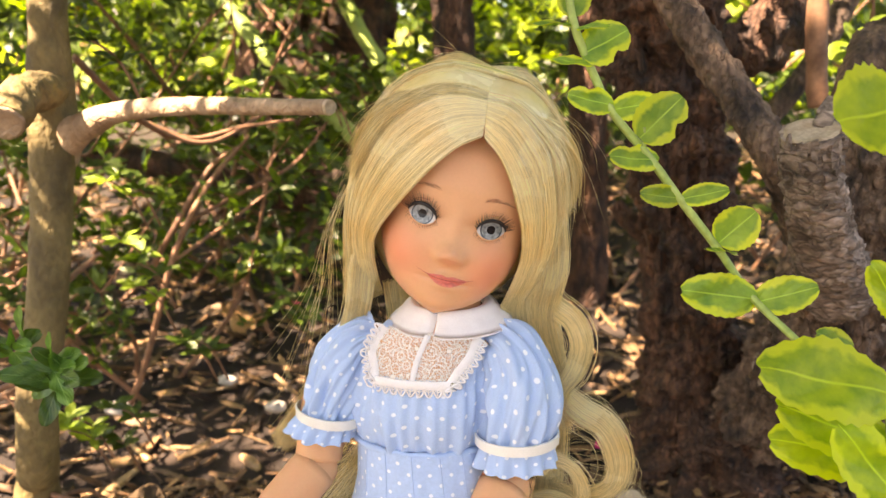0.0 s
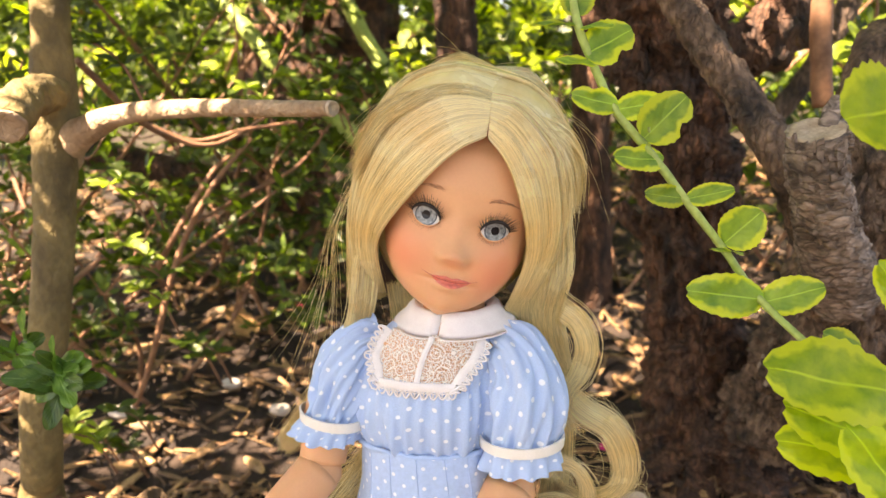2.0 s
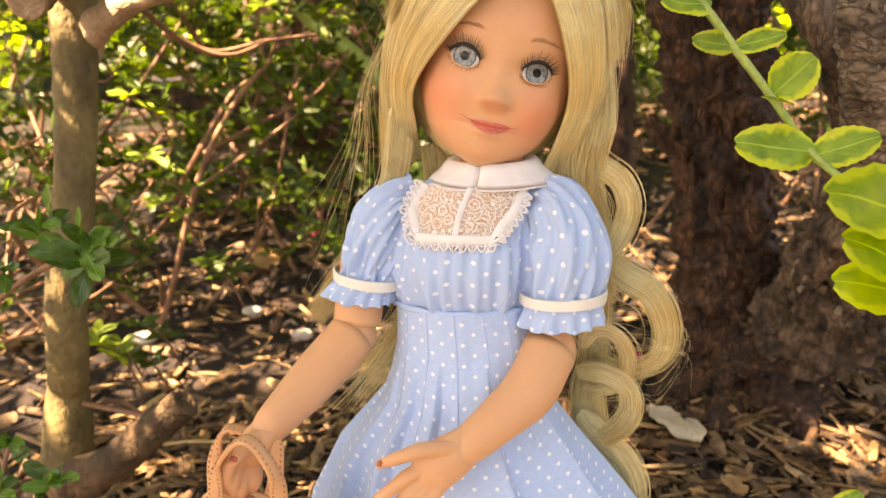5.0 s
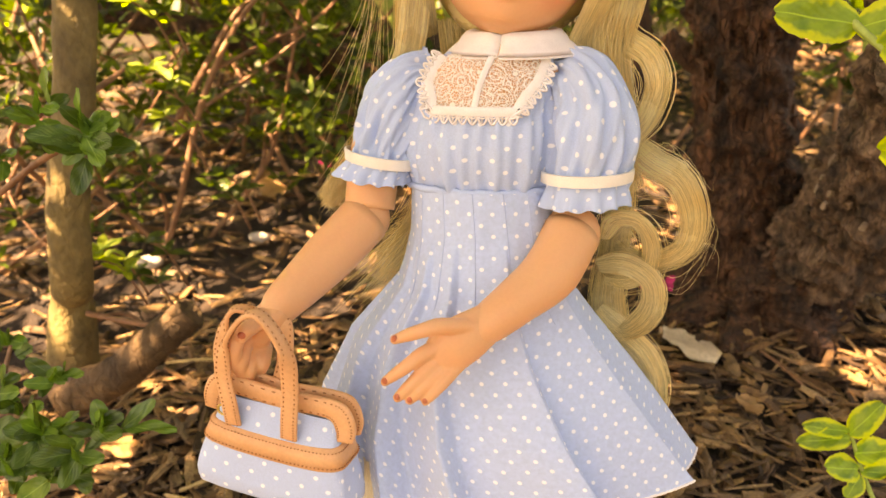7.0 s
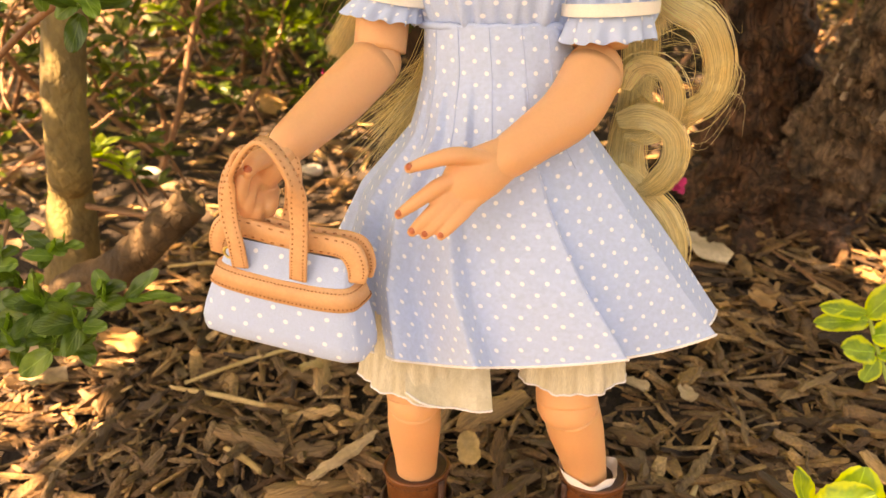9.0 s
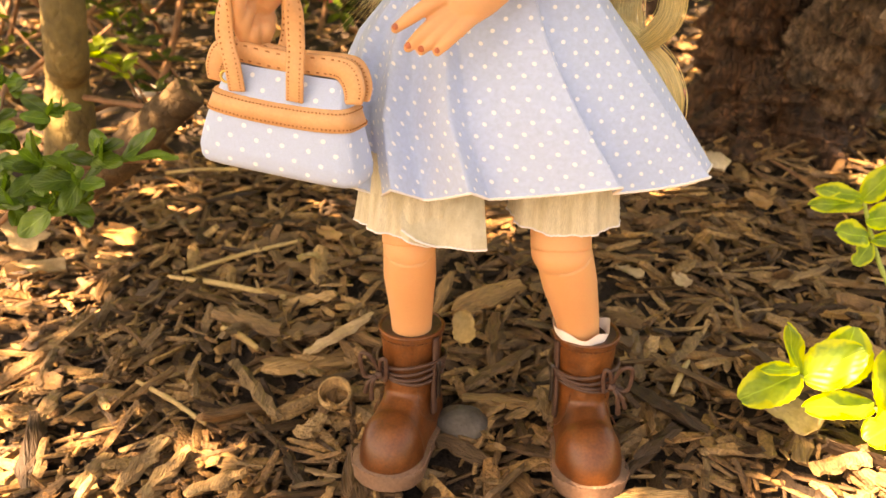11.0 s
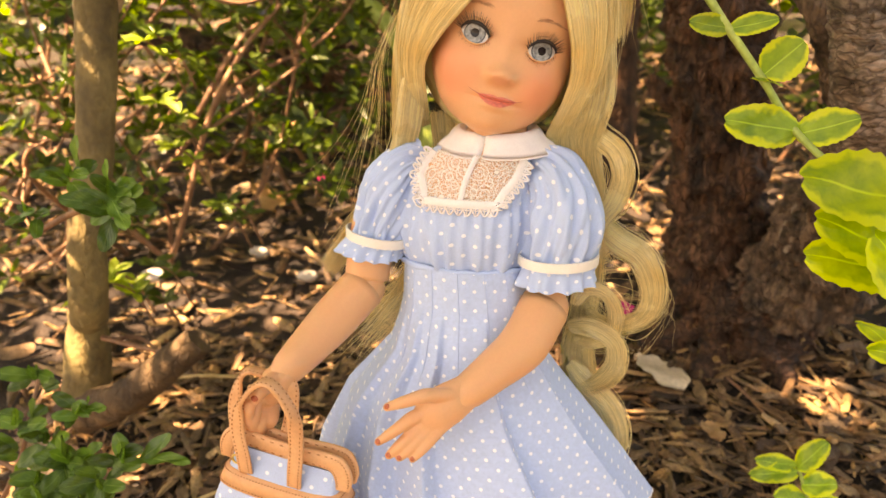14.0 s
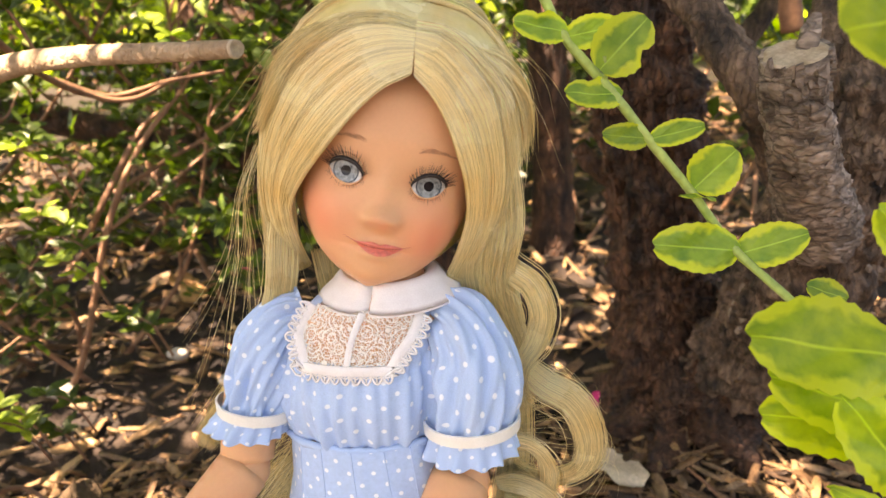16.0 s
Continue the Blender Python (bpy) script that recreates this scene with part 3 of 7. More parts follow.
def build_eye(side):
    cu, cv, n = side * 0.0129, 0.0002, 48

    def lid(w):
        x, y = math.cos(w), math.sin(w)
        px = 0.0052 * x
        py = (0.0035 if y > 0 else 0.0036) * y * (1 - 0.25 * abs(x) ** 3)
        return px, py + 0.0006 * x * side
    rings = [0.0, 0.0008, 0.0016, 0.0020, 0.0028, 0.0036, 0.0041, 0.0052, 0.0058, 0.0064]
    slot = [5, 5, 3, 3, 3, 4, 2, 2, 2]
    verts = []
    for r in rings:
        for j in range(n):
            px, py = lid(2 * math.pi * j / n)
            full = math.hypot(px, py)
            k = min(1, r / full)
            x, y = px * k, py * k
            verts.append(on_face(cu + x, cv + y, 0.0003 + 0.0009 * (1 - (math.hypot(x, y) / 0.0066) ** 2)))
    for i, s in enumerate(slot):
        add_piece((verts[i * n:(i + 2) * n], grid_faces(2, n)), s)
    upper = [on_face(cu + lid(w)[0] * 1.03, cv + lid(w)[1] * 1.03, 0.0019) for w in np.linspace(-0.10, math.pi + 0.10, 14)]
    lower = [on_face(cu + lid(w)[0] * 1.04, cv + lid(w)[1] * 1.08, 0.0006) for w in np.linspace(math.pi, 2 * math.pi, 10)]
    fold = [on_face(cu + lid(w)[0] * 1.10, cv + lid(w)[1] * 1.28 + 0.0002, 0.0004) for w in np.linspace(0.05, math.pi - 0.05, 12)]
    add_piece(tube(upper, (0.0002, 0.0006, 0.0007, 0.0006, 0.0002), 6, 30), 6)
    add_piece(tube(lower, (0.0001, 0.0004, 0.0004, 0.0001), 6, 20), 0)
    add_piece(tube(fold, (0.0002, 0.0009, 0.0009, 0.0002), 6, 24), 0)
    rng = np.random.default_rng(5 + side)
    for k in range(30):
        w = 0.02 + (math.pi - 0.04) * (k + rng.uniform(-0.3, 0.3)) / 29
        px, py = lid(w)
        out = np.array((math.cos(w) * 0.75 + 0.25 * side, 0.35 + 0.75 * math.sin(w)))
        ln = rng.uniform(0.0026, 0.0042)
        p = [on_face(cu + px, cv + py, 0.0014)]
        for f in (0.5, 1.0):
            p.append(on_face(cu + px + out[0] * ln * f, cv + py + out[1] * ln * f, 0.0014 + 0.0022 * f * f))
        add_piece(tube(p, (0.00017, 0.00013, 0.00003), 3, 5, cap=False), 6)
    for k in range(20):
        w = math.pi + 0.25 + (math.pi - 0.5) * (k + rng.uniform(-0.3, 0.3)) / 19
        px, py = lid(w)
        ln = rng.uniform(0.0012, 0.0019)
        p = [on_face(cu + px * 1.02, cv + py * 1.05, 0.0006), on_face(cu + px * 1.02 + math.cos(w) * ln * 0.7, cv + py * 1.05 - ln, 0.0012)]
        add_piece(tube(p, (0.00010, 0.00002), 3, 3, cap=False), 6)
    for k in range(130):
        s = rng.uniform(0, 1)
        u = cu + side * (-0.0050 + 0.0115 * s)
        v = cv + 0.0094 + 0.0012 * math.sin(math.pi * (0.15 + 0.75 * s)) + rng.uniform(-0.0006, 0.0006) * (1.2 - s)
        ln = 0.0021
        p = [on_face(u, v, 0.0001), on_face(u + side * ln * 0.9, v + ln * (0.5 - 0.7 * s), 0.00012)]
        add_piece(tube(p, (0.00008, 0.00002), 3, 3, cap=False), 8)


def build_lips():
    n, half, low = 31, 0.0076, -0.0214

    def lip_line(u):
        return low + 0.0022 * (u / 0.0112) ** 2 + 0.02 * u

    for upper in (True, False):
        verts = []
        for i in range(7):
            f = i / 6
            for j in range(n):
                x = 2 * j / (n - 1) - 1
                u = 0.0014 + half * x
                mid = lip_line(u - 0.0014)
                if upper:
                    rim = mid + 0.0019 * (1 - abs(x) ** 1.7) * (1 - 0.30 * math.exp(-(x / 0.18) ** 2))
                else:
                    rim = mid - 0.0024 * (1 - abs(x) ** 2.2) ** 0.9
                verts.append(on_face(u, mid + (rim - mid) * f, 0.00045 + 0.0008 * math.sin(math.pi * f) * (1 - x * x)))
        add_piece((verts, grid_faces(7, n, False)), 7)
    line = [on_face(0.0014 + u, lip_line(u), 0.00050) for u in np.linspace(-0.0118, 0.0100, 13)]
    add_piece(tube(line, (0.00003, 0.00014, 0.00022, 0.00024, 0.00022, 0.00014, 0.00003), 5, 30), 10)


grown = []       # closed shapes of the hand in hand


def limb(points, radii, sides=20, steps=26):
    add_piece(tube(points, radii, sides, steps), 0)


def grow_hand():
    add_piece(fused(grown, 0.00045, 7), 0)
    grown.clear()


def finger(points, r, nail=True):
    """A tapered finger with a slight knuckle, its nail on the back of the tip."""
    pts = [np.array(p) for p in points]
    grown.append(tube(pts, (r * 1.12, r * 1.0, r * 1.04, r * 0.92, r * 0.82, r * 0.6), 12, 16))
    grown.append(ball(pts[-1], (r * 0.62,) * 3, 6, 10))
    if nail:
        d = pts[-1] - pts[-2]
        d /= np.linalg.norm(d)
        add_piece(ball(pts[-1] - d * r * 0.05 + np.array((0, -r * 0.34, r * 0.18)), (r * 0.46, r * 0.30, r * 0.46), 6, 8), 9)


def build_body():
    limb([at_head(0, -0.018, -0.006), (0.0035, 0.311, 0.293), (0.0005, 0.309, 0.282), (-0.002, 0.308, 0.274)], (0.0125, 0.0118, 0.0125, 0.017))
    # torso, a little inside the dress
    verts = []
    for i in range(14):
        z = 0.160 + 0.128 * i / 13
        a = np.interp(z, (0.16, 0.20, 0.235, 0.262, 0.278, 0.288), (0.032, 0.0265, 0.0245, 0.0270, 0.0265, 0.012))
        b = np.interp(z, (0.16, 0.20, 0.235, 0.262, 0.278, 0.288), (0.024, 0.0200, 0.0170, 0.0185, 0.0170, 0.010))
        cx = np.interp(z, (0.16, 0.235, 0.288), (-0.006, -0.008, 0.0))
        for j in range(36):
            w = 2 * math.pi * j / 36
            verts.append((cx + a * math.sin(w), 0.3045 - b * math.cos(w), z))
    add_piece((verts, grid_faces(14, 36) + [tuple(range(36))]), 0)
    # arm that carries the bag
    limb([(-0.036, 0.311, 0.268), (-0.047, 0.307, 0.250), (-0.0505, 0.302, 0.2275)], (0.0100, 0.0098, 0.0094))
    add_piece(ball((-0.0520, 0.3005, 0.2235), (0.0094, 0.0094, 0.0096)), 0)
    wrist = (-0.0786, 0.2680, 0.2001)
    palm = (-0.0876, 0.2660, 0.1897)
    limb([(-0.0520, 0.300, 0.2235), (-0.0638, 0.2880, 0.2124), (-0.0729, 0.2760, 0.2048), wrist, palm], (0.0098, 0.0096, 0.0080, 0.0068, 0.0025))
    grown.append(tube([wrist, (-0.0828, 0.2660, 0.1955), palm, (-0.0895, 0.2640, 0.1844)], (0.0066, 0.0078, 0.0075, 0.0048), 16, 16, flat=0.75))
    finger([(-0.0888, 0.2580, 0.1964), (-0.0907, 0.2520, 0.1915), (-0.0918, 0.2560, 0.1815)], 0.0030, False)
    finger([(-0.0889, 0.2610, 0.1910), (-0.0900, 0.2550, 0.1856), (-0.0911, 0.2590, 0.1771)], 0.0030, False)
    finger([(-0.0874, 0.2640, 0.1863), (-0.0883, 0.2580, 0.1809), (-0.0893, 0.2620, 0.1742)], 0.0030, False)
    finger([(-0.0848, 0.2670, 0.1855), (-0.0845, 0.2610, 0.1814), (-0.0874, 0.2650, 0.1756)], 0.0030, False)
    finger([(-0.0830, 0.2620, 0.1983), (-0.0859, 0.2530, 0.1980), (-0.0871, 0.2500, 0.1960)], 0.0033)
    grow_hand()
    # arm laid over the skirt
    limb([(0.026, 0.302, 0.268), (0.0265, 0.296, 0.252), (0.0255, 0.2895, 0.2300)], (0.0105, 0.0102, 0.0098))
    add_piece(ball((0.0235, 0.2860, 0.2215), (0.0103, 0.0100, 0.0102)), 0)
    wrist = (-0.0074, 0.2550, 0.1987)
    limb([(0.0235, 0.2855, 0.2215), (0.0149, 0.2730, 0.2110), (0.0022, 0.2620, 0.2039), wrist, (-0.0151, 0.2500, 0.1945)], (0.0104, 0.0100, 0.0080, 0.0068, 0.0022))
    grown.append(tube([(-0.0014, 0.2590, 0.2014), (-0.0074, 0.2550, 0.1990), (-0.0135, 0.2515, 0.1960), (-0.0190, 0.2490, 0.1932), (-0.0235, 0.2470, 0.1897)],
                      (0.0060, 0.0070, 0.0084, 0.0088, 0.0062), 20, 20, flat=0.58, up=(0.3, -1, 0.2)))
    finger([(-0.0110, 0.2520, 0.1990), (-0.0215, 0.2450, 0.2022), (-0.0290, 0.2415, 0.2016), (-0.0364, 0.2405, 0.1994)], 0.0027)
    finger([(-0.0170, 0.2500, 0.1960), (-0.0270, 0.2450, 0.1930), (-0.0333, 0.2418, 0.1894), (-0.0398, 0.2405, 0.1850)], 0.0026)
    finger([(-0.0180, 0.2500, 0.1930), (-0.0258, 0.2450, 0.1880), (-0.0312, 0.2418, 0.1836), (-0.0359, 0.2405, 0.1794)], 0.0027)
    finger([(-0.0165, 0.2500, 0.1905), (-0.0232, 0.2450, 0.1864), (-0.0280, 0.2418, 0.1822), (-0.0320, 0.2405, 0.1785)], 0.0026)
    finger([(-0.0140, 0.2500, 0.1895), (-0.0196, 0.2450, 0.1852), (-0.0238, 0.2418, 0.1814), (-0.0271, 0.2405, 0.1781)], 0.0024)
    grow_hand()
    # legs
    limb([(-0.033, 0.296, 0.170), (-0.0385, 0.279, 0.118), (-0.0390, 0.2755, 0.102)], (0.0130, 0.0108, 0.0102))
    add_piece(ball((-0.0388, 0.2760, 0.1000), (0.0102, 0.0102, 0.0090)), 0)
    limb([(-0.0388, 0.276, 0.100), (-0.0392, 0.283, 0.085), (-0.0396, 0.2950, 0.060), (-0.0398, 0.2990, 0.036)], (0.0100, 0.0105, 0.0088, 0.0074))
    limb([(0.017, 0.296, 0.170), (0.0185, 0.279, 0.118), (0.0190, 0.2755, 0.101)], (0.0135, 0.0118, 0.0116))
    add_piece(ball((0.0195, 0.2765, 0.0990), (0.0117, 0.0113, 0.0105)), 0)
    limb([(0.0205, 0.277, 0.098), (0.0245, 0.284, 0.083), (0.0305, 0.2940, 0.060), (0.0345, 0.2975, 0.036)], (0.0110, 0.0110, 0.0090, 0.0076))


# hair
def lay(paths, thick):
    """Thin three-sided hairs along the paths (count, steps, 3)."""
    paths = np.asarray(paths)
    count, steps, _ = paths.shape
    tan = np.gradient(paths, axis=1)
    tan /= np.linalg.norm(tan, axis=2)[..., None] + 1e-12
    side = np.cross(tan, (0.15, 0.9, 0.4))
    side /= np.linalg.norm(side, axis=2)[..., None] + 1e-12
    over = np.cross(side, tan)
    r = thick * np.interp(np.linspace(0, 1, steps), (0, 0.7, 1), (1, 1, 0.25))[None, :, None]
    verts = np.stack([paths + side * r, paths - side * 0.5 * r + over * 0.87 * r, paths - side * 0.5 * r - over * 0.87 * r], 2).reshape(-1, 3)
    i = np.arange(count)[:, None, None] * steps * 3 + np.arange(steps - 1)[None, :, None] * 3
    j = np.arange(3)[None, None, :]
    k = (j + 1) % 3
    quads = np.stack([i + j, i + k, i + 3 + k, i + 3 + j], -1).reshape(-1, 4)
    add_piece((verts, quads.tolist()), 1)


def sheet(guides, count, thick=0.00014, depth=0.0016, seed=0, steps=16, head=True, stray=0.0, bend=1.0):
    """Hairs spread between neighbouring guides, laid in a thin layer."""
    rng = np.random.default_rng(seed)
    g = [[at_head(*p) if head else np.array(p) for p in one] for one in guides]
    curves = np.array([smooth_path(one, steps) for one in g])
    paths = []
    for c in range(count):
        k = (c + rng.uniform(0, 1)) / count * (len(curves) - 1) if len(curves) > 1 else 0
        i = min(int(k), len(curves) - 2) if len(curves) > 1 else 0
        p = curves[i] * (1 - (k - i)) + curves[min(i + 1, len(curves) - 1)] * (k - i)
        clump = 0.00016 * (math.sin(k * 41 + seed) + math.sin(k * 97 + 2 * seed)) * np.linspace(0.2, 1, steps)[:, None]
        off = rng.normal(0, 1, 3) * depth * 0.5
        wig = rng.normal(0, stray, (3,)) * np.linspace(0, 1, steps)[:, None] ** 2
        paths.append(p + off * np.linspace(0.25, 1, steps)[:, None] + np.array((0, -1, 0.3)) * clump + wig)
    lay(paths, thick)


def shell(guides, rows=26, cols=40, sink=0.0007):
    """The smooth body of hair under the single hairs, spanned between the guides."""
    curves = [smooth_path([at_head(*p) for p in one], rows) for one in guides]
    verts = []
    for i in range(rows):
        line = smooth_path([c[i] for c in curves], cols)
        mid = at_head(0, 0.005, -0.005)
        for k, p in enumerate(line):
            d = p - mid
            verts.append(p - d / np.linalg.norm(d) * (sink + 0.00010 * math.sin(k * 1.7 + 3 * math.sin(i * 0.2))))
    add_piece((verts, grid_faces(rows, cols, False)), 1)


def lock(guide, width, count, seed=0, flat=0.35, thick=0.00015, taper=0.35, steps=24, up=(0, 1, 0)):
    """A curl: a flattened bundle of hairs round one guide, slightly twisted."""
    rng = np.random.default_rng(seed)
    path = smooth_path(guide, steps)
    a, b = frames_of(path, up)
    s = np.linspace(0, 1, steps)
    grow = np.interp(s, (0, 0.12, 0.7, 1), (0.6, 1, 1, taper))
    core = []
    for i in range(steps):
        for j in range(28):
            w = 2 * math.pi * j / 28
            k = 0.90 + 0.02 * math.sin(9 * w) + 0.015 * math.sin(17 * w + 1)
            core.append(path[i] + (a[i] * math.cos(w) * width / 2 + b[i] * math.sin(w) * width / 2 * flat) * grow[i] * k)
    add_piece((core, grid_faces(steps, 28)), 1)
    paths = []
    for c in range(2 * count):
        r, w = math.sqrt(rng.uniform(0, 1)), rng.uniform(0, 2 * math.pi)
        x, y = r * math.cos(w) * width / 2, r * math.sin(w) * width / 2 * flat
        loose = 1 + (rng.uniform(0, 1) > 0.96) * rng.uniform(0, 1.2)
        wob = rng.normal(0, 0.00035, 3)[None, :] * np.sin(s * rng.uniform(3, 9))[:, None]
        paths.append(path + (a * x + b * y) * grow[:, None] * loose + wob)
    lay(paths, thick)


def build_hair():
    verts = []
    for i in range(30):
        f = math.pi * i / 29
        for j in range(48):
            w = 2 * math.pi * j / 48
            verts.append(at_head(0.0365 * math.sin(f) * math.sin(w), 0.007 + 0.0455 * math.cos(f), -0.013 + 0.0345 * math.sin(f) * math.cos(w)))
    add_piece((verts, grid_faces(30, 48)), 1)
    for side, seed in ((-1, 1), (1, 2)):
        if side < 0:
            inner = [(0.001, 0.0320, 0.0345), (-0.0065, 0.0264, 0.0362), (-0.0135, 0.0172, 0.0350), (-0.0205, 0.0050, 0.0302), (-0.0264, -0.0070, 0.0240), (-0.0287, -0.0170, 0.0165), (-0.0250, -0.0290, 0.0065), (-0.0215, -0.0400, -0.012)]
            mid = [(0, 0.0440, 0.0315), (-0.0100, 0.0435, 0.0345), (-0.0205, 0.0390, 0.0340), (-0.0317, 0.0262, 0.0295), (-0.0382, 0.0060, 0.0215), (-0.0385, -0.0120, 0.0125), (-0.0340, -0.0300, 0.0010), (-0.0300, -0.0460, -0.013)]
            outer = [(0, 0.0560, 0.0150), (-0.0160, 0.0550, 0.0170), (-0.0310, 0.0455, 0.0150), (-0.0400, 0.0300, 0.0120), (-0.0428, 0.0100, 0.0090), (-0.0415, -0.0100, 0.0040), (-0.0375, -0.0300, -0.0070), (-0.0330, -0.0500, -0.018)]
            back = [(0, 0.0602, -0.004), (-0.0170, 0.0585, -0.004), (-0.0340, 0.0480, -0.005), (-0.0418, 0.0310, -0.006), (-0.0432, 0.0100, -0.008), (-0.0425, -0.0120, -0.012), (-0.0390, -0.0320, -0.018), (-0.0350, -0.0500, -0.022)]
        else:
            inner = [(0.002, 0.0320, 0.0345), (0.0080, 0.0275, 0.0360), (0.0140, 0.0205, 0.0342), (0.0195, 0.0115, 0.0305), (0.0244, 0.0020, 0.0258), (0.0274, -0.0100, 0.0195), (0.0265, -0.0280, 0.0075), (0.0245, -0.0420, -0.010)]
            mid = [(0, 0.0440, 0.0315), (0.0080, 0.0435, 0.0340), (0.0180, 0.0375, 0.0325), (0.0272, 0.0285, 0.0280), (0.0350, 0.0100, 0.0215), (0.0372, -0.0080, 0.0145), (0.0330, -0.0300, 0.0010), (0.0290, -0.0460, -0.013)]
            outer = [(0, 0.0560, 0.0150), (0.0150, 0.0545, 0.0170), (0.0285, 0.0450, 0.0160), (0.0372, 0.0290, 0.0130), (0.0402, 0.0100, 0.0100), (0.0405, -0.0100, 0.0050), (0.0365, -0.0300, -0.0070), (0.0325, -0.0500, -0.018)]
            back = [(0, 0.0602, -0.004), (0.0160, 0.0580, -0.004), (0.0305, 0.0475, -0.005), (0.0388, 0.0305, -0.006), (0.0412, 0.0100, -0.008), (0.0412, -0.0120, -0.012), (0.0384, -0.0320, -0.018), (0.0342, -0.0500, -0.022)]
        rear = [(0, 0.0500, -0.028), (side * 0.014, 0.0480, -0.030), (side * 0.0270, 0.0400, -0.030), (side * 0.0340, 0.0260, -0.030), (side * 0.0360, 0.0080, -0.030), (side * 0.0360, -0.0120, -0.030), (side * 0.0350, -0.0320, -0.030), (side * 0.0340, -0.0500, -0.030)]
        shell([inner, mid, outer, back, rear])
        # the smooth front wing, swept from the parting over the temple, proud of the crown
        wing = [[(u * 1.01, v + 0.0004, w + lift) for u, v, w in one] for one, lift in ((inner, 0.0010), (mid, 0.0024))]
        sheet(wing, 2600, seed=seed, depth=0.0007, steps=18)
        sheet([mid[3:], outer[3:]], 1500, seed=seed + 10, depth=0.0012)
        # the crown, combed up and back from the parting
        crown = [[(u * 1.03, v + 0.0008, w - 0.0006) for u, v, w in mid[:5]], [(u * 1.04 + 0.2 * (o[0] - u), v + 0.2 * (o[1] - v) + 0.0010, w + 0.2 * (o[2] - w)) for (u, v, w), o in zip(mid[:5], outer[:5])]]
        for k in range(8):
            f = k / 7
            start = (0.0005 * side, 0.0442 + 0.0160 * f, 0.0322 - 0.036 * f)
            end = (side * (0.0440 - 0.020 * f), 0.016 + 0.037 * f, -0.002 - 0.030 * f)
            mid_ = tuple((start[i] + end[i]) / 2 for i in range(3))
            out_ = Vector((mid_[0] * 1.1, mid_[1] - 0.006, mid_[2] + 0.010)).normalized()
            lift = 0.0140 - 0.0076 * f
            crown.append([start, tuple(Vector(start) * 0.72 + Vector(end) * 0.28 + out_ * lift * 0.66), tuple(Vector(mid_) + out_ * lift), tuple(Vector(start) * 0.25 + Vector(end) * 0.75 + out_ * lift * 0.8), end])
        sheet(crown, 3400, seed=seed + 50, depth=0.0024, stray=0.0014)
        sheet([outer, back, rear], 1000, seed=seed + 20, depth=0.0016)
        sheet(crown + [mid, outer], 70, thick=0.00006, seed=seed + 30, depth=0.006, stray=0.007)
    # long hair beside the bag arm
    sheet([[(-0.0314, 0.3050, 0.3263), (-0.0358, 0.3050, 0.3062), (-0.0389, 0.3080, 0.2847), (-0.0472, 0.3120, 0.2644), (-0.0590, 0.3160, 0.2444), (-0.0690, 0.3190, 0.2270)],
           [(-0.0278, 0.3120, 0.3207), (-0.0282, 0.3120, 0.2977), (-0.0321, 0.3140, 0.2806), (-0.0414, 0.3200, 0.2567), (-0.0550, 0.3220, 0.2400), (-0.0680, 0.3210, 0.2255)]], 1300, seed=40, depth=0.0024, stray=0.0015, head=False)
    sheet([[(-0.0382, 0.3180, 0.3357), (-0.0455, 0.3180, 0.3174), (-0.0480, 0.3200, 0.2958), (-0.0531, 0.3220, 0.2734), (-0.0577, 0.3240, 0.2527)]], 22, thick=0.00007, seed=41, depth=0.007, stray=0.012, head=False)
    sheet([[(-0.0246, 0.3250, 0.2946), (-0.0229, 0.3300, 0.2684), (-0.0341, 0.3350, 0.2236), (-0.0430, 0.3350, 0.2030), (-0.0530, 0.3350, 0.1880)],
           [(-0.0057, 0.3250, 0.2946), (-0.0059, 0.3300, 0.2633), (-0.0223, 0.3350, 0.2164), (-0.0370, 0.3350, 0.2030), (-0.0500, 0.3350, 0.1900)]], 380, seed=42, depth=0.006, stray=0.007, head=False)
    # long hair on the other side
    sheet([[(0.0325, 0.3000, 0.3227), (0.0321, 0.3030, 0.3044), (0.0309, 0.3100, 0.2865), (0.0404, 0.3180, 0.2623), (0.0487, 0.3220, 0.2356)],
           [(0.0476, 0.3080, 0.3258), (0.0482, 0.3080, 0.3055), (0.0441, 0.3150, 0.2828), (0.0478, 0.3200, 0.2592), (0.0524, 0.3220, 0.2356)]], 1800, seed=43, depth=0.004, stray=0.002, head=False)
    sheet([[(0.0330, 0.3300, 0.2810), (0.0390, 0.3300, 0.2480), (0.0450, 0.3280, 0.2135), (0.0419, 0.3280, 0.1840), (0.0462, 0.3250, 0.1596), (0.0575, 0.3220, 0.1401)],
           [(0.0483, 0.3300, 0.2810), (0.0525, 0.3300, 0.2480), (0.0524, 0.3300, 0.2130), (0.0494, 0.3300, 0.1833), (0.0552, 0.3280, 0.1584), (0.0658, 0.3260, 0.1382)]], 1600, seed=44, depth=0.005, stray=0.002, head=False)
    lock([(0.0389, 0.3180, 0.2958), (0.0450, 0.3150, 0.2878), (0.0528, 0.3110, 0.2819), (0.0561, 0.3090, 0.2719), (0.0538, 0.3110, 0.2603), (0.0492, 0.3140, 0.2504), (0.0491, 0.3180, 0.2365)], 0.0085, 312, 50)
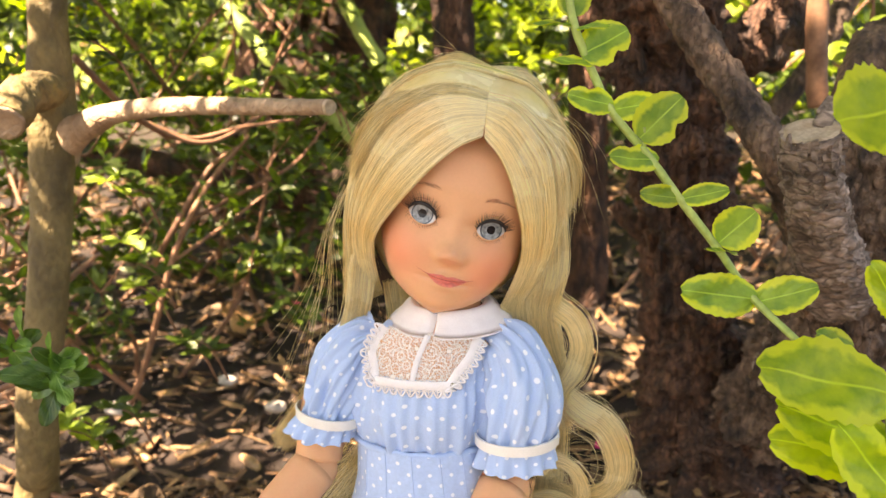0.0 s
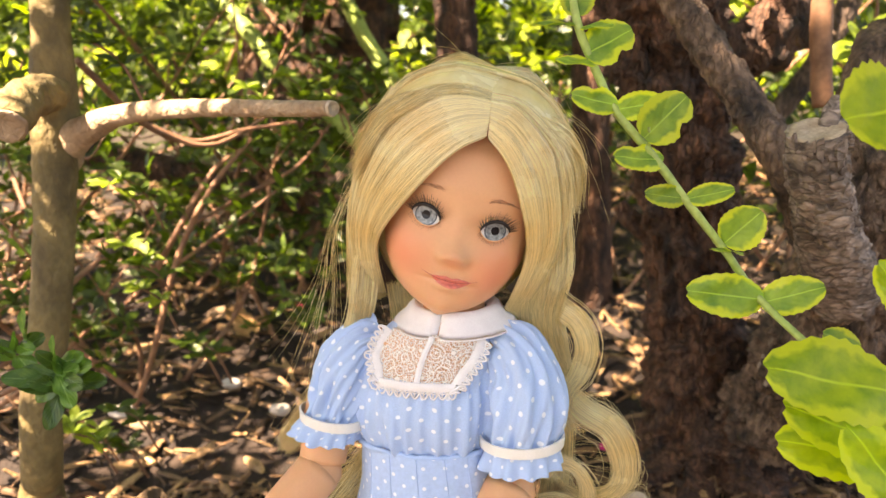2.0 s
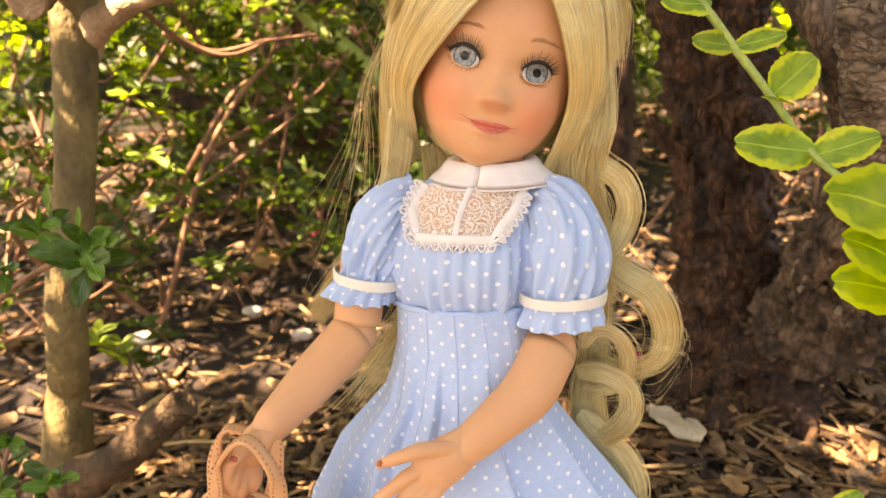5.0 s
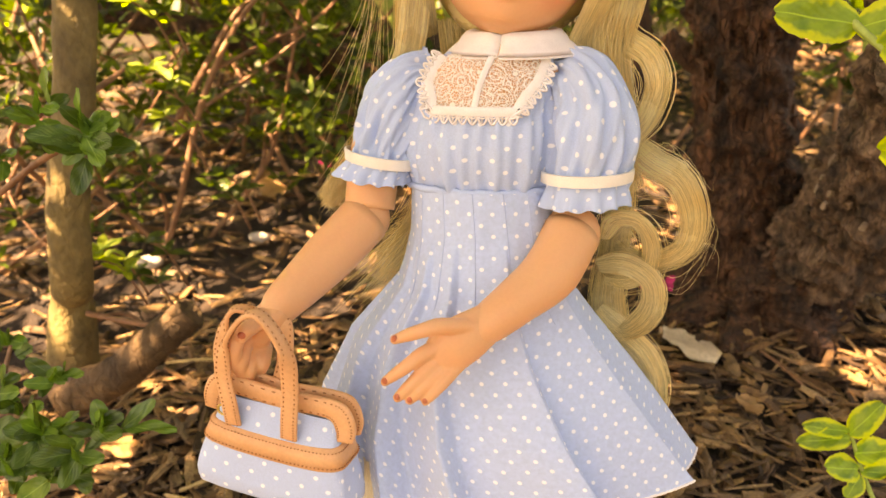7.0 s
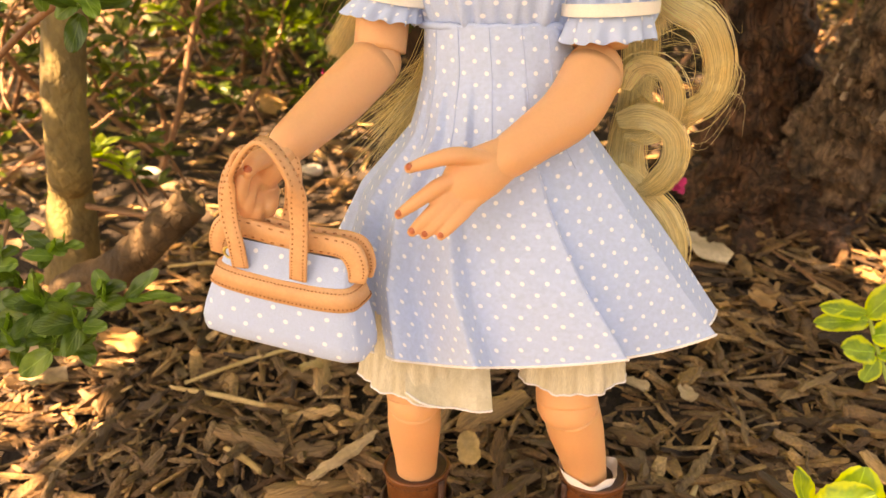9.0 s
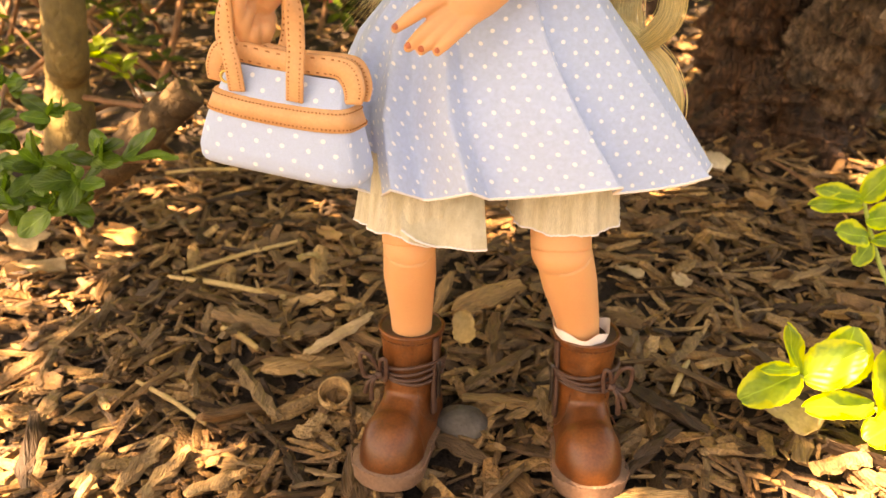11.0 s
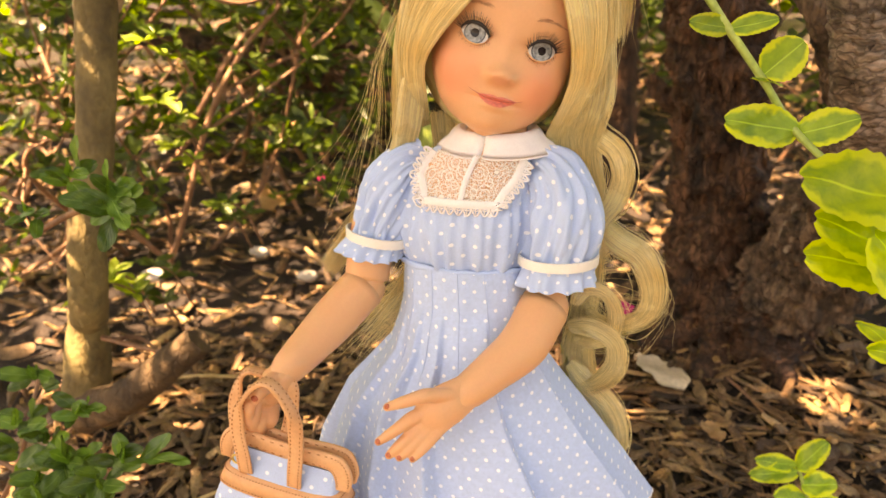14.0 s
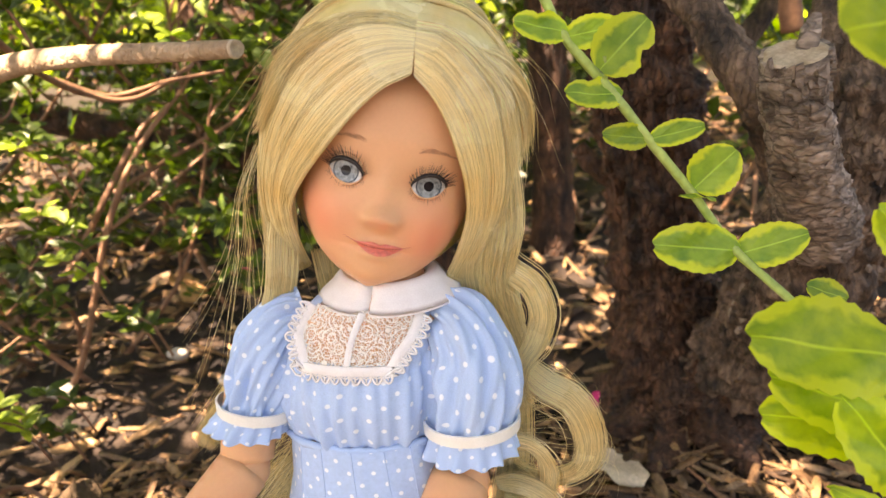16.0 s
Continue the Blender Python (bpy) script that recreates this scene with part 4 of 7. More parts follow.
    lock([(0.0474, 0.3220, 0.2514), (0.0565, 0.3160, 0.2424), (0.0679, 0.3120, 0.2355), (0.0740, 0.3120, 0.2211), (0.0724, 0.3150, 0.2077), (0.0620, 0.3180, 0.2016), (0.0514, 0.3220, 0.2032), (0.0461, 0.3260, 0.2092)], 0.0098, 396, 51)
    lock([(0.0412, 0.3180, 0.2114), (0.0443, 0.3130, 0.2201), (0.0524, 0.3100, 0.2200), (0.0580, 0.3110, 0.2111), (0.0579, 0.3140, 0.1997), (0.0512, 0.3180, 0.1924), (0.0428, 0.3220, 0.1923)], 0.0078, 312, 52)
    lock([(0.0402, 0.3220, 0.1983), (0.0502, 0.3150, 0.2006), (0.0593, 0.3120, 0.1945), (0.0599, 0.3130, 0.1822), (0.0521, 0.3160, 0.1724), (0.0425, 0.3200, 0.1694)], 0.0088, 336, 53)
    lock([(0.0411, 0.3220, 0.1799), (0.0502, 0.3180, 0.1715), (0.0606, 0.3150, 0.1616), (0.0660, 0.3140, 0.1468), (0.0662, 0.3160, 0.1273)], 0.0080, 288, 54, taper=0.5)
    lock([(0.0449, 0.3260, 0.1644), (0.0574, 0.3240, 0.1497), (0.0627, 0.3220, 0.1348), (0.0690, 0.3200, 0.1412), (0.0712, 0.3200, 0.1373)], 0.0060, 120, 55)
    # loose single hairs
    sheet([[(0.0498, 0.3150, 0.2437), (0.0643, 0.3150, 0.2502), (0.0743, 0.3150, 0.2327), (0.0705, 0.3150, 0.2393)],
           [(0.0485, 0.3150, 0.2282), (0.0615, 0.3150, 0.2305), (0.0789, 0.3150, 0.2169), (0.0708, 0.3150, 0.1935)],
           [(0.0477, 0.3150, 0.2053), (0.0690, 0.3150, 0.1887), (0.0790, 0.3150, 0.2030), (0.0802, 0.3150, 0.2146)]], 40, thick=0.00006, seed=60, depth=0.004, stray=0.006, head=False)


build_head()
for which in (-1, 1):
    build_eye(which)
build_lips()
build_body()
build_hair()
dv, df, ds = [], [], []
base_index = 0
for v, f, s in pieces:
    dv.append(v)
    df += [[k + base_index for k in q] for q in f]
    ds += [s] * len(f)
    base_index += len(v)
doll = tagged(part("doll", (np.vstack(dv), df), SLOTS, slots=ds), "fair vinyl doll with long curled blond hair and grey-blue eyes", "doll")

# ---- the dress ----
YAW = radians(-14.0)
Z_T = (0.190, 0.205, 0.220, 0.2365, 0.250, 0.262, 0.274, 0.283, 0.290)
A_T = (0.0305, 0.0285, 0.0270, 0.0262, 0.0280, 0.0290, 0.0275, 0.0215, 0.0130)
B_T = (0.0255, 0.0225, 0.0205, 0.0195, 0.0208, 0.0210, 0.0192, 0.0160, 0.0115)
X_T = (-0.0070, -0.0072, -0.0078, -0.0085, -0.0085, -0.0078, -0.0055, -0.0020, 0.0020)


def torso(w, z, lift=0.0):
    """A point of the bodice: w radians round from the front, towards the doll's left."""
    a, b, cx = np.interp(z, Z_T, A_T) + lift, np.interp(z, Z_T, B_T) + lift, np.interp(z, Z_T, X_T)
    x, y = a * math.sin(w), -b * math.cos(w)
    return np.array((cx + x * math.cos(YAW) - y * math.sin(YAW), 0.3045 + x * math.sin(YAW) + y * math.cos(YAW), z))


def yoke_edge(z):
    """How far round the lace panel reaches, to both sides, at a height."""
    return np.interp(z, (0.2655, 0.270, 0.276, 0.290), (0.52, 0.60, 0.78, 1.10))


dress = thing("doll_dress", "pale blue dotted cotton dress with puffed sleeves and lace", "dress")


def creases(w, drift, seed, count, width, span):
    """Narrow rounded ridges at irregular places round a piece of gathered cloth."""
    r = random.Random(seed)
    total = 0.0
    for k in range(count):
        at = -span + 2 * span * (k + r.uniform(0.1, 0.9)) / count + r.uniform(-0.25, 0.25) * drift
        tall = r.uniform(0.4, 1.0)
        d = (w - at + math.pi) % (2 * math.pi) - math.pi
        total += tall * math.exp(-(d / (width * r.uniform(0.7, 1.5))) ** 2)
    return total


def build_bodice():
    rows, cols, verts, uvs = 44, 220, [], []
    zs = np.linspace(0.2365, 0.2900, rows)
    for z in zs:
        for j in range(cols):
            w = 2 * math.pi * (j / cols) - math.pi
            g = max(0.0, 1 - (z - 0.2365) / 0.026)
            soft = noise.noise(Vector((w * 5.5, z * 22, 4))) + 0.6 * noise.noise(Vector((w * 11, z * 30, 9)))
            hang = min(1.0, 0.35 + g)
            fold = 0.0012 * soft * (abs(w) < 1.9) + 0.0024 * hang * creases(w, (z - 0.25) / 0.026, 7, 15, 0.055, 1.7) + 0.0007 * (0.25 + g) * min(1.0, 0.15 + (z - 0.2365) / 0.006) * math.sin(w * 17 + 1.3 * math.sin(3 * w)) * (abs(w) < 1.9) + 0.0006 * math.sin(w * 31 + 40 * z)
            puff = 0.0024 * math.sin(math.pi * min(1, (z - 0.2365) / 0.026)) ** 0.6 * (z < 0.2625) - 0.0006
            verts.append(torso(w, z, max(fold, -0.0006) * (z < 0.268) + puff))
            uvs.append((w * 0.026, z))
    faces = []
    for i in range(rows - 1):
        for j in range(cols):
            w = abs(2 * math.pi * ((j + 0.5) / cols) - math.pi)
            if zs[i] > 0.2655 and w < yoke_edge(zs[i]):
                continue
            k = (j + 1) % cols
            faces.append((i * cols + j, i * cols + k, (i + 1) * cols + k, (i + 1) * cols + j))
    part("bodice", (np.array(verts), faces), DOTTED, dress, "gathered pale blue dotted bodice", uvs=uvs)
    verts, n, m = [], 22, 40
    for i in range(n):
        z = 0.2650 + 0.0185 * i / (n - 1)
        for j in range(m):
            verts.append(torso(yoke_edge(z) * (2 * j / (m - 1) - 1), z, 0.0004))
    part("lace_panel", (np.array(verts), grid_faces(n, m, False)), LACE, dress, "sheer white lace yoke showing the skin beneath")
    # placket and binding tapes
    part("placket", strap([torso(0.02, z, 0.0011) for z in np.linspace(0.2655, 0.2830, 6)], 0.0022, 0.0006, up=(0, -1, 0)), WHITE_CLOTH, dress, "narrow white placket")
    rim = [torso(-yoke_edge(z), z, 0.0012) for z in np.linspace(0.283, 0.2655, 9)]
    rim += [torso(w, 0.2650, 0.0012) for w in np.linspace(-0.52, 0.52, 9)]
    rim += [torso(yoke_edge(z), z, 0.0012) for z in np.linspace(0.2655, 0.283, 9)]
    part("binding", strap(rim, 0.0032, 0.0009, 150, (0, -1, 0.15)), WHITE_CLOTH, dress, "white binding round the yoke")
    # scalloped lace trim outside the binding
    path = smooth_path(rim, 260)
    tan = np.gradient(path, axis=0)
    tan /= np.linalg.norm(tan, axis=1)[:, None]
    out = np.cross(tan, (0, -1, 0))
    mid = torso(0, 0.28)
    out[np.einsum("ij,ij->i", out, path - mid) < 0] *= -1
    out /= np.linalg.norm(out, axis=1)[:, None]
    shapes = []
    per = 9
    for s in range(0, 252, per):
        seg = [path[s + k] + out[s + k] * (0.0014 + 0.0028 * math.sin(math.pi * k / per) ** 0.8) + np.array((0, -0.0006, 0)) for k in range(per + 1) if s + k < 260]
        shapes.append(tube(seg, (0.00042,), 5, 12, cap=False))
        inner = [path[s + k] + out[s + k] * (0.0010 + 0.0013 * math.sin(math.pi * k / per)) + np.array((0, -0.0004, 0)) for k in range(per + 1) if s + k < 260]
        shapes.append(tube(inner, (0.00028,), 5, 10, cap=False))
        k = min(259, s + per // 2)
        shapes.append(tube([path[k] + out[k] * 0.0008, path[k] + out[k] * 0.0040], (0.00035,), 5, 4))
    part("lace_trim", merged(*shapes), WHITE_CLOTH, dress, "white scalloped lace trim")
    seam = [torso(w, 0.2364, 0.0014) for w in np.linspace(-math.pi, math.pi, 41)]
    seam = [p + np.array((0, 0, 0.0003 * math.sin(9 * i))) for i, p in enumerate(seam)]
    part("waist_piping", tube(seam, (0.0013,), 7, 200, rough=0.25, freq=900), DOTTED, dress, uvs=None)


def build_collar():
    c = np.array((0.0030, 0.3092, 0.2890))
    for name, lo, hi in (("collar_leaf", -2.2, 0.03), ("collar_leaf", -0.03, 2.5)):
        n, m, top, low = 36, 9, [], []
        for i in range(n):
            w = lo + (hi - lo) * i / (n - 1)
            near = min(abs(w - (lo if lo > -1 else hi)), 0.30) / 0.30
            reach = 0.0112 * (1 - (1 - near) ** 2.2) ** 0.5 * 0.75 + 0.0032
            for j in range(m):
                f = j / (m - 1)
                r = 0.0122 + reach * f
                z = c[2] + 0.0012 + 0.0022 * math.sin(math.pi * min(1, f * 1.6)) - 0.0064 * f * f - 0.0009 * math.cos(w)
                p = np.array((c[0] + r * 1.04 * math.sin(w - 0.34), c[1] - r * 1.04 * math.cos(w - 0.34), z))
                top.append(p)
                low.append(p - np.array((0, 0, 0.0009)))
        faces = grid_faces(n, m, False)
        off = n * m
        faces += [tuple(k + off for k in q[::-1]) for q in grid_faces(n, m, False)]
        for i in range(n - 1):
            a, b = i * m + m - 1, (i + 1) * m + m - 1
            faces.append((a, b, b + off, a + off))
            a, b = i * m, (i + 1) * m
            faces.append((b, a, a + off, b + off))
        for j in range(m - 1):
            for a in (j, (n - 1) * m + j):
                faces.append((a, a + 1, a + 1 + off, a + off))
        part(name, (np.array(top + low), faces), WHITE_CLOTH, dress, "rounded white cotton collar")


def build_sleeve(points, radii, band_at, band_r, hem, hem_r, seed):
    steps, sides = 44, 132
    path = smooth_path(points, steps)
    r = smooth_path([(v, 0, 0) for v in radii], steps)[:, 0]
    a, b = frames_of(path, (0, 1, 0))
    verts, uvs = [], []
    for i in range(steps):
        s = i / (steps - 1)
        for j in range(sides):
            w = 2 * math.pi * j / sides
            amp = 0.0006 + 0.0014 * max(0, s - 0.35) / 0.65 * min(1, (1.02 - s) / 0.12) + 0.0011 * max(0, 0.35 - s) / 0.35
            f = amp * (math.sin(w * 11 + seed + 2 * math.sin(2 * w)) + 0.6 * math.sin(w * 19 + 3 * s * 6 + seed)) + 0.0020 * noise.noise(Vector((math.cos(w) * 1.7, math.sin(w) * 1.7, s * 3.2 + seed))) - 0.0016 * abs(noise.noise(Vector((math.cos(w) * 4, math.sin(w) * 4, s * 1.3 + 3 * seed))))
            f += 0.0019 * creases(w, 2 * s - 1, 20 + seed, 13, 0.10, math.pi) * min(1.0, 0.25 + 1.3 * abs(s - 0.42)) - 0.0008
            verts.append(path[i] + (a[i] * math.cos(w) + b[i] * math.sin(w)) * (r[i] + f))
            uvs.append((w * 0.0145, s * 0.046))
    sleeve = part("sleeve", (np.array(verts), grid_faces(steps, sides)), DOTTED, dress, "puffed pale blue dotted sleeve", uvs=uvs)
    # ruffle
    top, low = np.array(band_at), np.array(hem)
    verts, uvs = [], []
    for i in range(10):
        s = i / 9
        for j in range(120):
            w = 2 * math.pi * j / 120
            rr = band_r * 0.98 + (hem_r - band_r) * s ** 0.8 + 0.0015 * s * (math.sin(w * 13 + seed) + 0.5 * math.sin(w * 7 + seed * 2))
            p = top + (low - top) * s
            verts.append((p[0] + rr * math.cos(w), p[1] + rr * 0.92 * math.sin(w), p[2] + 0.0006 * math.sin(w * 13 + 1 + seed) * s + SLANT[seed] * math.cos(w)))
            uvs.append((w * 0.016, s * 0.013))
    part("ruffle", (np.array(verts), grid_faces(10, 120)), DOTTED, sleeve, "gathered ruffle below the cuff", uvs=uvs)
    ring = [top + np.array((band_r * 1.17 * math.cos(w), band_r * 1.11 * math.sin(w), 0.0004 + SLANT[seed] * math.cos(w))) for w in np.linspace(0, 2 * math.pi, 25)]
    path = smooth_path(ring, 90)
    verts = []
    for p in path:
        o = p - top
        o[2] = 0
        o /= np.linalg.norm(o)
        for k, z in ((0, -0.0021), (0.0006, -0.0019), (0.0007, 0.0019), (0, 0.0021)):
            verts.append(p + o * k + np.array((0, 0, z)))
    part("ribbon_band", (np.array(verts), grid_faces(90, 4, False)), RIBBON, sleeve, "ivory satin ribbon band", smooth=False)


SLANT = {1: -0.0022, 2: 0.0006}


# where the pleats turn under, round from the back, and how deep each is
PLEATS = (-3.1416, -2.6, -2.1, -1.62, -0.92, -0.54, -0.17, 0.47, 1.15, 1.7, 2.2, 2.7, 3.1417)
DEPTHS = (0.010, 0.010, 0.010, 0.007, 0.014, 0.012, 0.010, 0.011, 0.009, 0.010, 0.010, 0.010)


def build_skirt():
    rows, cols, verts, uvs = 44, 520, [], []
    zt = (0.1245, 0.150, 0.177, 0.200, 0.220, 0.2365)
    left = (-0.0690, -0.0670, -0.0570, -0.0395, -0.0350, -0.0345)
    right = (0.0730, 0.0570, 0.0395, 0.0245, 0.0200, 0.0178)
    front = (0.0500, 0.0455, 0.0375, 0.0275, 0.0212, 0.0195)
    for i in range(rows):
        s = i / (rows - 1)
        z0 = 0.2366 - (0.2366 - 0.1245) * s
        l, r_, b = np.interp(z0, zt, left), np.interp(z0, zt, right), np.interp(z0, zt, front)
        cx, a = (l + r_) / 2, (r_ - l) / 2
        g = max(0, (s - 0.16) / 0.84)
        for j in range(cols):
            w = 2 * math.pi * j / cols - math.pi
            k = max(i_ for i_ in range(len(PLEATS)) if PLEATS[i_] <= w)
            q = (w - PLEATS[k]) / (PLEATS[k + 1] - PLEATS[k])
            drop = 0.055 / (PLEATS[k + 1] - PLEATS[k])
            saw = (q / (1 - drop)) ** 1.6 if q < 1 - drop else (1 - q) / drop
            fold = (saw - 0.25) * DEPTHS[k] * g ** 0.8 + 0.0015 * g * math.sin(w * 4 + 1.0) + 0.0009 * noise.noise(Vector((w * 4, s * 3, 3)))
            x, y = (a + fold) * math.sin(w), -(b + fold) * math.cos(w)
            yaw = YAW * (1 - s)
            z = z0 + 0.0035 * g * math.cos(w) + 0.0022 * g * math.sin(2 * w + 0.6) + 0.5 * fold * g
            verts.append((cx + x * math.cos(yaw) - y * math.sin(yaw), 0.3015 - 0.003 * s + x * math.sin(yaw) + y * math.cos(yaw), z))
            uvs.append((0.0, s * 0.122))
        row = np.array(verts[-cols:])
        run = np.concatenate([[0], np.cumsum(np.linalg.norm(np.diff(row, axis=0), axis=1))])
        run -= run[cols // 2]
        uvs[-cols:] = [(u, s * 0.122) for u in run]
    skirt = part("skirt", (np.array(verts), grid_faces(rows, cols)), DOTTED, dress, "flared pleated skirt with white dots", uvs=uvs)
    rim = np.array(verts[-cols:])
    ring, _ = tube(np.vstack([rim, rim[:1]]), (0.0005,), 6, 1040, rough=0.5, freq=1500)
    part("hem_stitching", (ring, grid_faces(1040, 6)), WHITE_CLOTH, skirt, "frayed white hem stitching")
    # seams of the panels run down from the waist
    for j in (194, 227, 263, 298, 329):
        line = [np.array(verts[i * cols + j]) + np.array((0, -0.0002, 0)) for i in range(0, 20)]
        part("panel_seam", tube(line[::3], (0.00022,), 5, 30), DOTTED, skirt)


def build_bloomers():
    thing_ = thing("doll_bloomers", "cream crinkled cotton bloomers showing below the hem", "underskirt")
    for cx, a, z_low, seed in ((-0.0365, 0.0225, 0.1100, 1), (0.0205, 0.0208, 0.1125, 2)):
        rows, cols, verts = 16, 110, []
        for i in range(rows):
            s = i / (rows - 1)
            for j in range(cols):
                w = 2 * math.pi * j / cols
                f = 0.0011 * s * math.sin(w * 9 + seed * 3) + 0.0005 * math.sin(w * 23 + seed)
                rr = 0.0185 + (a - 0.0185) * s + f
                z = 0.138 - (0.138 - z_low) * s
                if seed == 1:
                    z -= 0.0052 * s * math.exp(-((w - 5.15) / 0.55) ** 2)
                else:
                    z += 0.0025 * s * math.cos(w - 1.57)
                verts.append((cx + rr * math.cos(w), 0.2825 + rr * 0.93 * math.sin(w), z))
        leg = part("bloomer_leg", (np.array(verts), grid_faces(rows, cols)), CREAM, thing_)
        rim = np.array(verts[-cols:])
        ring, _ = tube(np.vstack([rim, rim[:1]]), (0.0004,), 6, 300, rough=0.6, freq=1600)
        part("frayed_edge", (ring, grid_faces(300, 6)), WHITE_CLOTH, leg)
    # the overlapping flap in front
    verts, n, m = [], 12, 30
    for i in range(n):
        s = i / (n - 1)
        for j in range(m):
            f = j / (m - 1)
            x = -0.0405 + 0.0310 * f
            low = 0.1062 + 0.0065 * max(0, 1 - f * 2.2) ** 1.5 - 0.0008 * f
            verts.append((x - 0.002 * (1 - s), 0.2600 - 0.0012 * math.sin(f * 3 * math.pi) * s + 0.012 * (1 - s), 0.132 + (low - 0.132) * s))
    flap = (np.array(verts), grid_faces(n, m, False))
    part("overlap", flap, CREAM, thing_)
    rim = np.array(verts[-m:])
    part("frayed_edge", tube(rim, (0.00045,), 6, 90, rough=0.6, freq=1600), WHITE_CLOTH, thing_)


build_bodice()
build_collar()
build_sleeve([(-0.0270, 0.3110, 0.2760), (-0.0345, 0.3090, 0.2740), (-0.0405, 0.3070, 0.2640), (-0.0440, 0.3040, 0.2530), (-0.0460, 0.3022, 0.2430)],
             (0.0085, 0.0108, 0.0122, 0.0118, 0.0104), (-0.0458, 0.3025, 0.2455), 0.0108, (-0.0494, 0.3003, 0.2385), 0.0130, 1)
build_sleeve([(0.0180, 0.3030, 0.2750), (0.0250, 0.2980, 0.2730), (0.0290, 0.2940, 0.2640), (0.0295, 0.2905, 0.2510), (0.0287, 0.2886, 0.2385)],
             (0.0090, 0.0125, 0.0155, 0.0158, 0.0128), (0.0285, 0.2890, 0.2420), 0.0134, (0.0281, 0.2877, 0.2322), 0.0156, 2)
build_skirt()
build_bloomers()

# ---- boots ----
def foot_at(x, y, z, turn):
    return Matrix.Translation((x, y, z)) @ Matrix.Rotation(radians(turn), 4, "Z") @ Matrix.Scale(1.06, 4)


SOLE_S = (-0.0165, -0.015, -0.011, 0.0, 0.010, 0.020, 0.0280, 0.0340, 0.0375, 0.0388)
SOLE_W = (0.0010, 0.0070, 0.0108, 0.0118, 0.0120, 0.0135, 0.0142, 0.0118, 0.0065, 0.0010)


def build_boot(m, zip_side, bow, sock):
    """An ankle boot: the toe lies along -y from the ankle at the origin, the sole's foot at z = 0."""
    boot = thing("doll_boot", "small brown leather lace-up boot with ridged rubber sole", "boot", "pair of boots")
    boot.matrix_basis = m

    def put(name, shape, material, parent=boot, label=""):
        return part(name, placed(shape, m), material, parent, label)
    # upper: foot and shaft
    rows, cols, verts = 44, 40, []
    for i in range(rows):
        s = -0.0150 + 0.0525 * (0.5 - 0.5 * math.cos(math.pi * i / (rows - 1)))
        if s > 0.020:
            bow_ = math.sqrt(max(0.0, 1 - ((s - 0.020) / 0.0176) ** 2))
            hw, h = 0.0131 * bow_ ** 0.85 + 0.0002, 0.0195 * bow_ ** 0.9 + 0.0004
        else:
            hw = 0.94 * np.interp(s, SOLE_S, SOLE_W)
            h = np.interp(s, (-0.0150, -0.010, 0.0, 0.008, 0.014, 0.020), (0.020, 0.032, 0.033, 0.0285, 0.0225, 0.0195))
        for j in range(cols):
            w = 2 * math.pi * j / cols
            c, q = math.cos(w), math.sin(w)
            up = h * q ** 0.95 if q > 0 else 0.0012 * q
            verts.append((hw * math.copysign(abs(c) ** 0.85, c) * (1 + 0.05 * max(0, q)), -s, 0.0058 + up))
    foot = (np.array(verts), grid_faces(rows, cols) + [tuple(range(cols))[::-1], tuple((rows - 1) * cols + j for j in range(cols))])
    shaft, n = [], 40
    for i in range(16):
        z = 0.012 + 0.0415 * i / 15
        a = np.interp(z, (0.012, 0.032, 0.042, 0.0535), (0.0112, 0.0112, 0.0117, 0.0128))
        b = np.interp(z, (0.012, 0.032, 0.042, 0.0535), (0.0150, 0.0140, 0.0130, 0.0134))
        for j in range(n):
            w = 2 * math.pi * j / n
            k = 1 + 0.012 * math.sin(7 * w + 3 * i)
            shaft.append((a * k * math.cos(w), 0.0005 + b * k * math.sin(w), z))
    shape = fused([foot, (np.array(shaft), grid_faces(16, n) + [tuple(range(n))[::-1], tuple(15 * n + j for j in range(n))])], 0.0007, 5)
    upper = put("upper", shape, LEATHER, label="burnished brown leather upper")
    put("top_edge", tube([(0.0128 * math.cos(w), 0.0005 + 0.0134 * math.sin(w), 0.0535) for w in np.linspace(0, 2 * math.pi, 21)], (0.0008,), 7, 80), LEATHER, upper)
    # dark disc capping the solid shaft, painted shade in place of a hollow
    put("lining", (np.array([(k * 0.0124 * math.cos(w), 0.0005 + k * 0.0130 * math.sin(w), z) for k, z in ((1.0, 0.0537), (0.9, 0.0536), (0.02, 0.0536)) for w in np.linspace(0, 2 * math.pi, 24, endpoint=False)]), grid_faces(3, 24)), LACES, upper)
    # sole, welt and its stitches
    out = []
    for z, k in ((0.0, 0.95), (0.0006, 1.0), (0.0045, 1.0), (0.0055, 1.06), (0.0070, 1.06), (0.0074, 0.98)):
        ring = []
        for s in np.linspace(0, 1, 40):
            t = 0.5 - 0.5 * math.cos(math.pi * s)
            x = np.interp(SOLE_S[0] + t * 0.0553, SOLE_S, SOLE_W)
            ring.append((x * k + 0.0003, -(SOLE_S[0] + t * 0.0553) * (1 + 0.02 * (k - 1)), z))
        ring += [(-x, y, zz) for x, y, zz in ring[::-1]]
        out += ring
    n = 80
    sole = put("sole", (np.array(out), grid_faces(6, n) + [tuple(range(n))[::-1], tuple(5 * n + j for j in range(n))]), SOLE, label="ridged brown rubber sole")
    teeth = []
    rim = np.array(out[4 * n:5 * n])
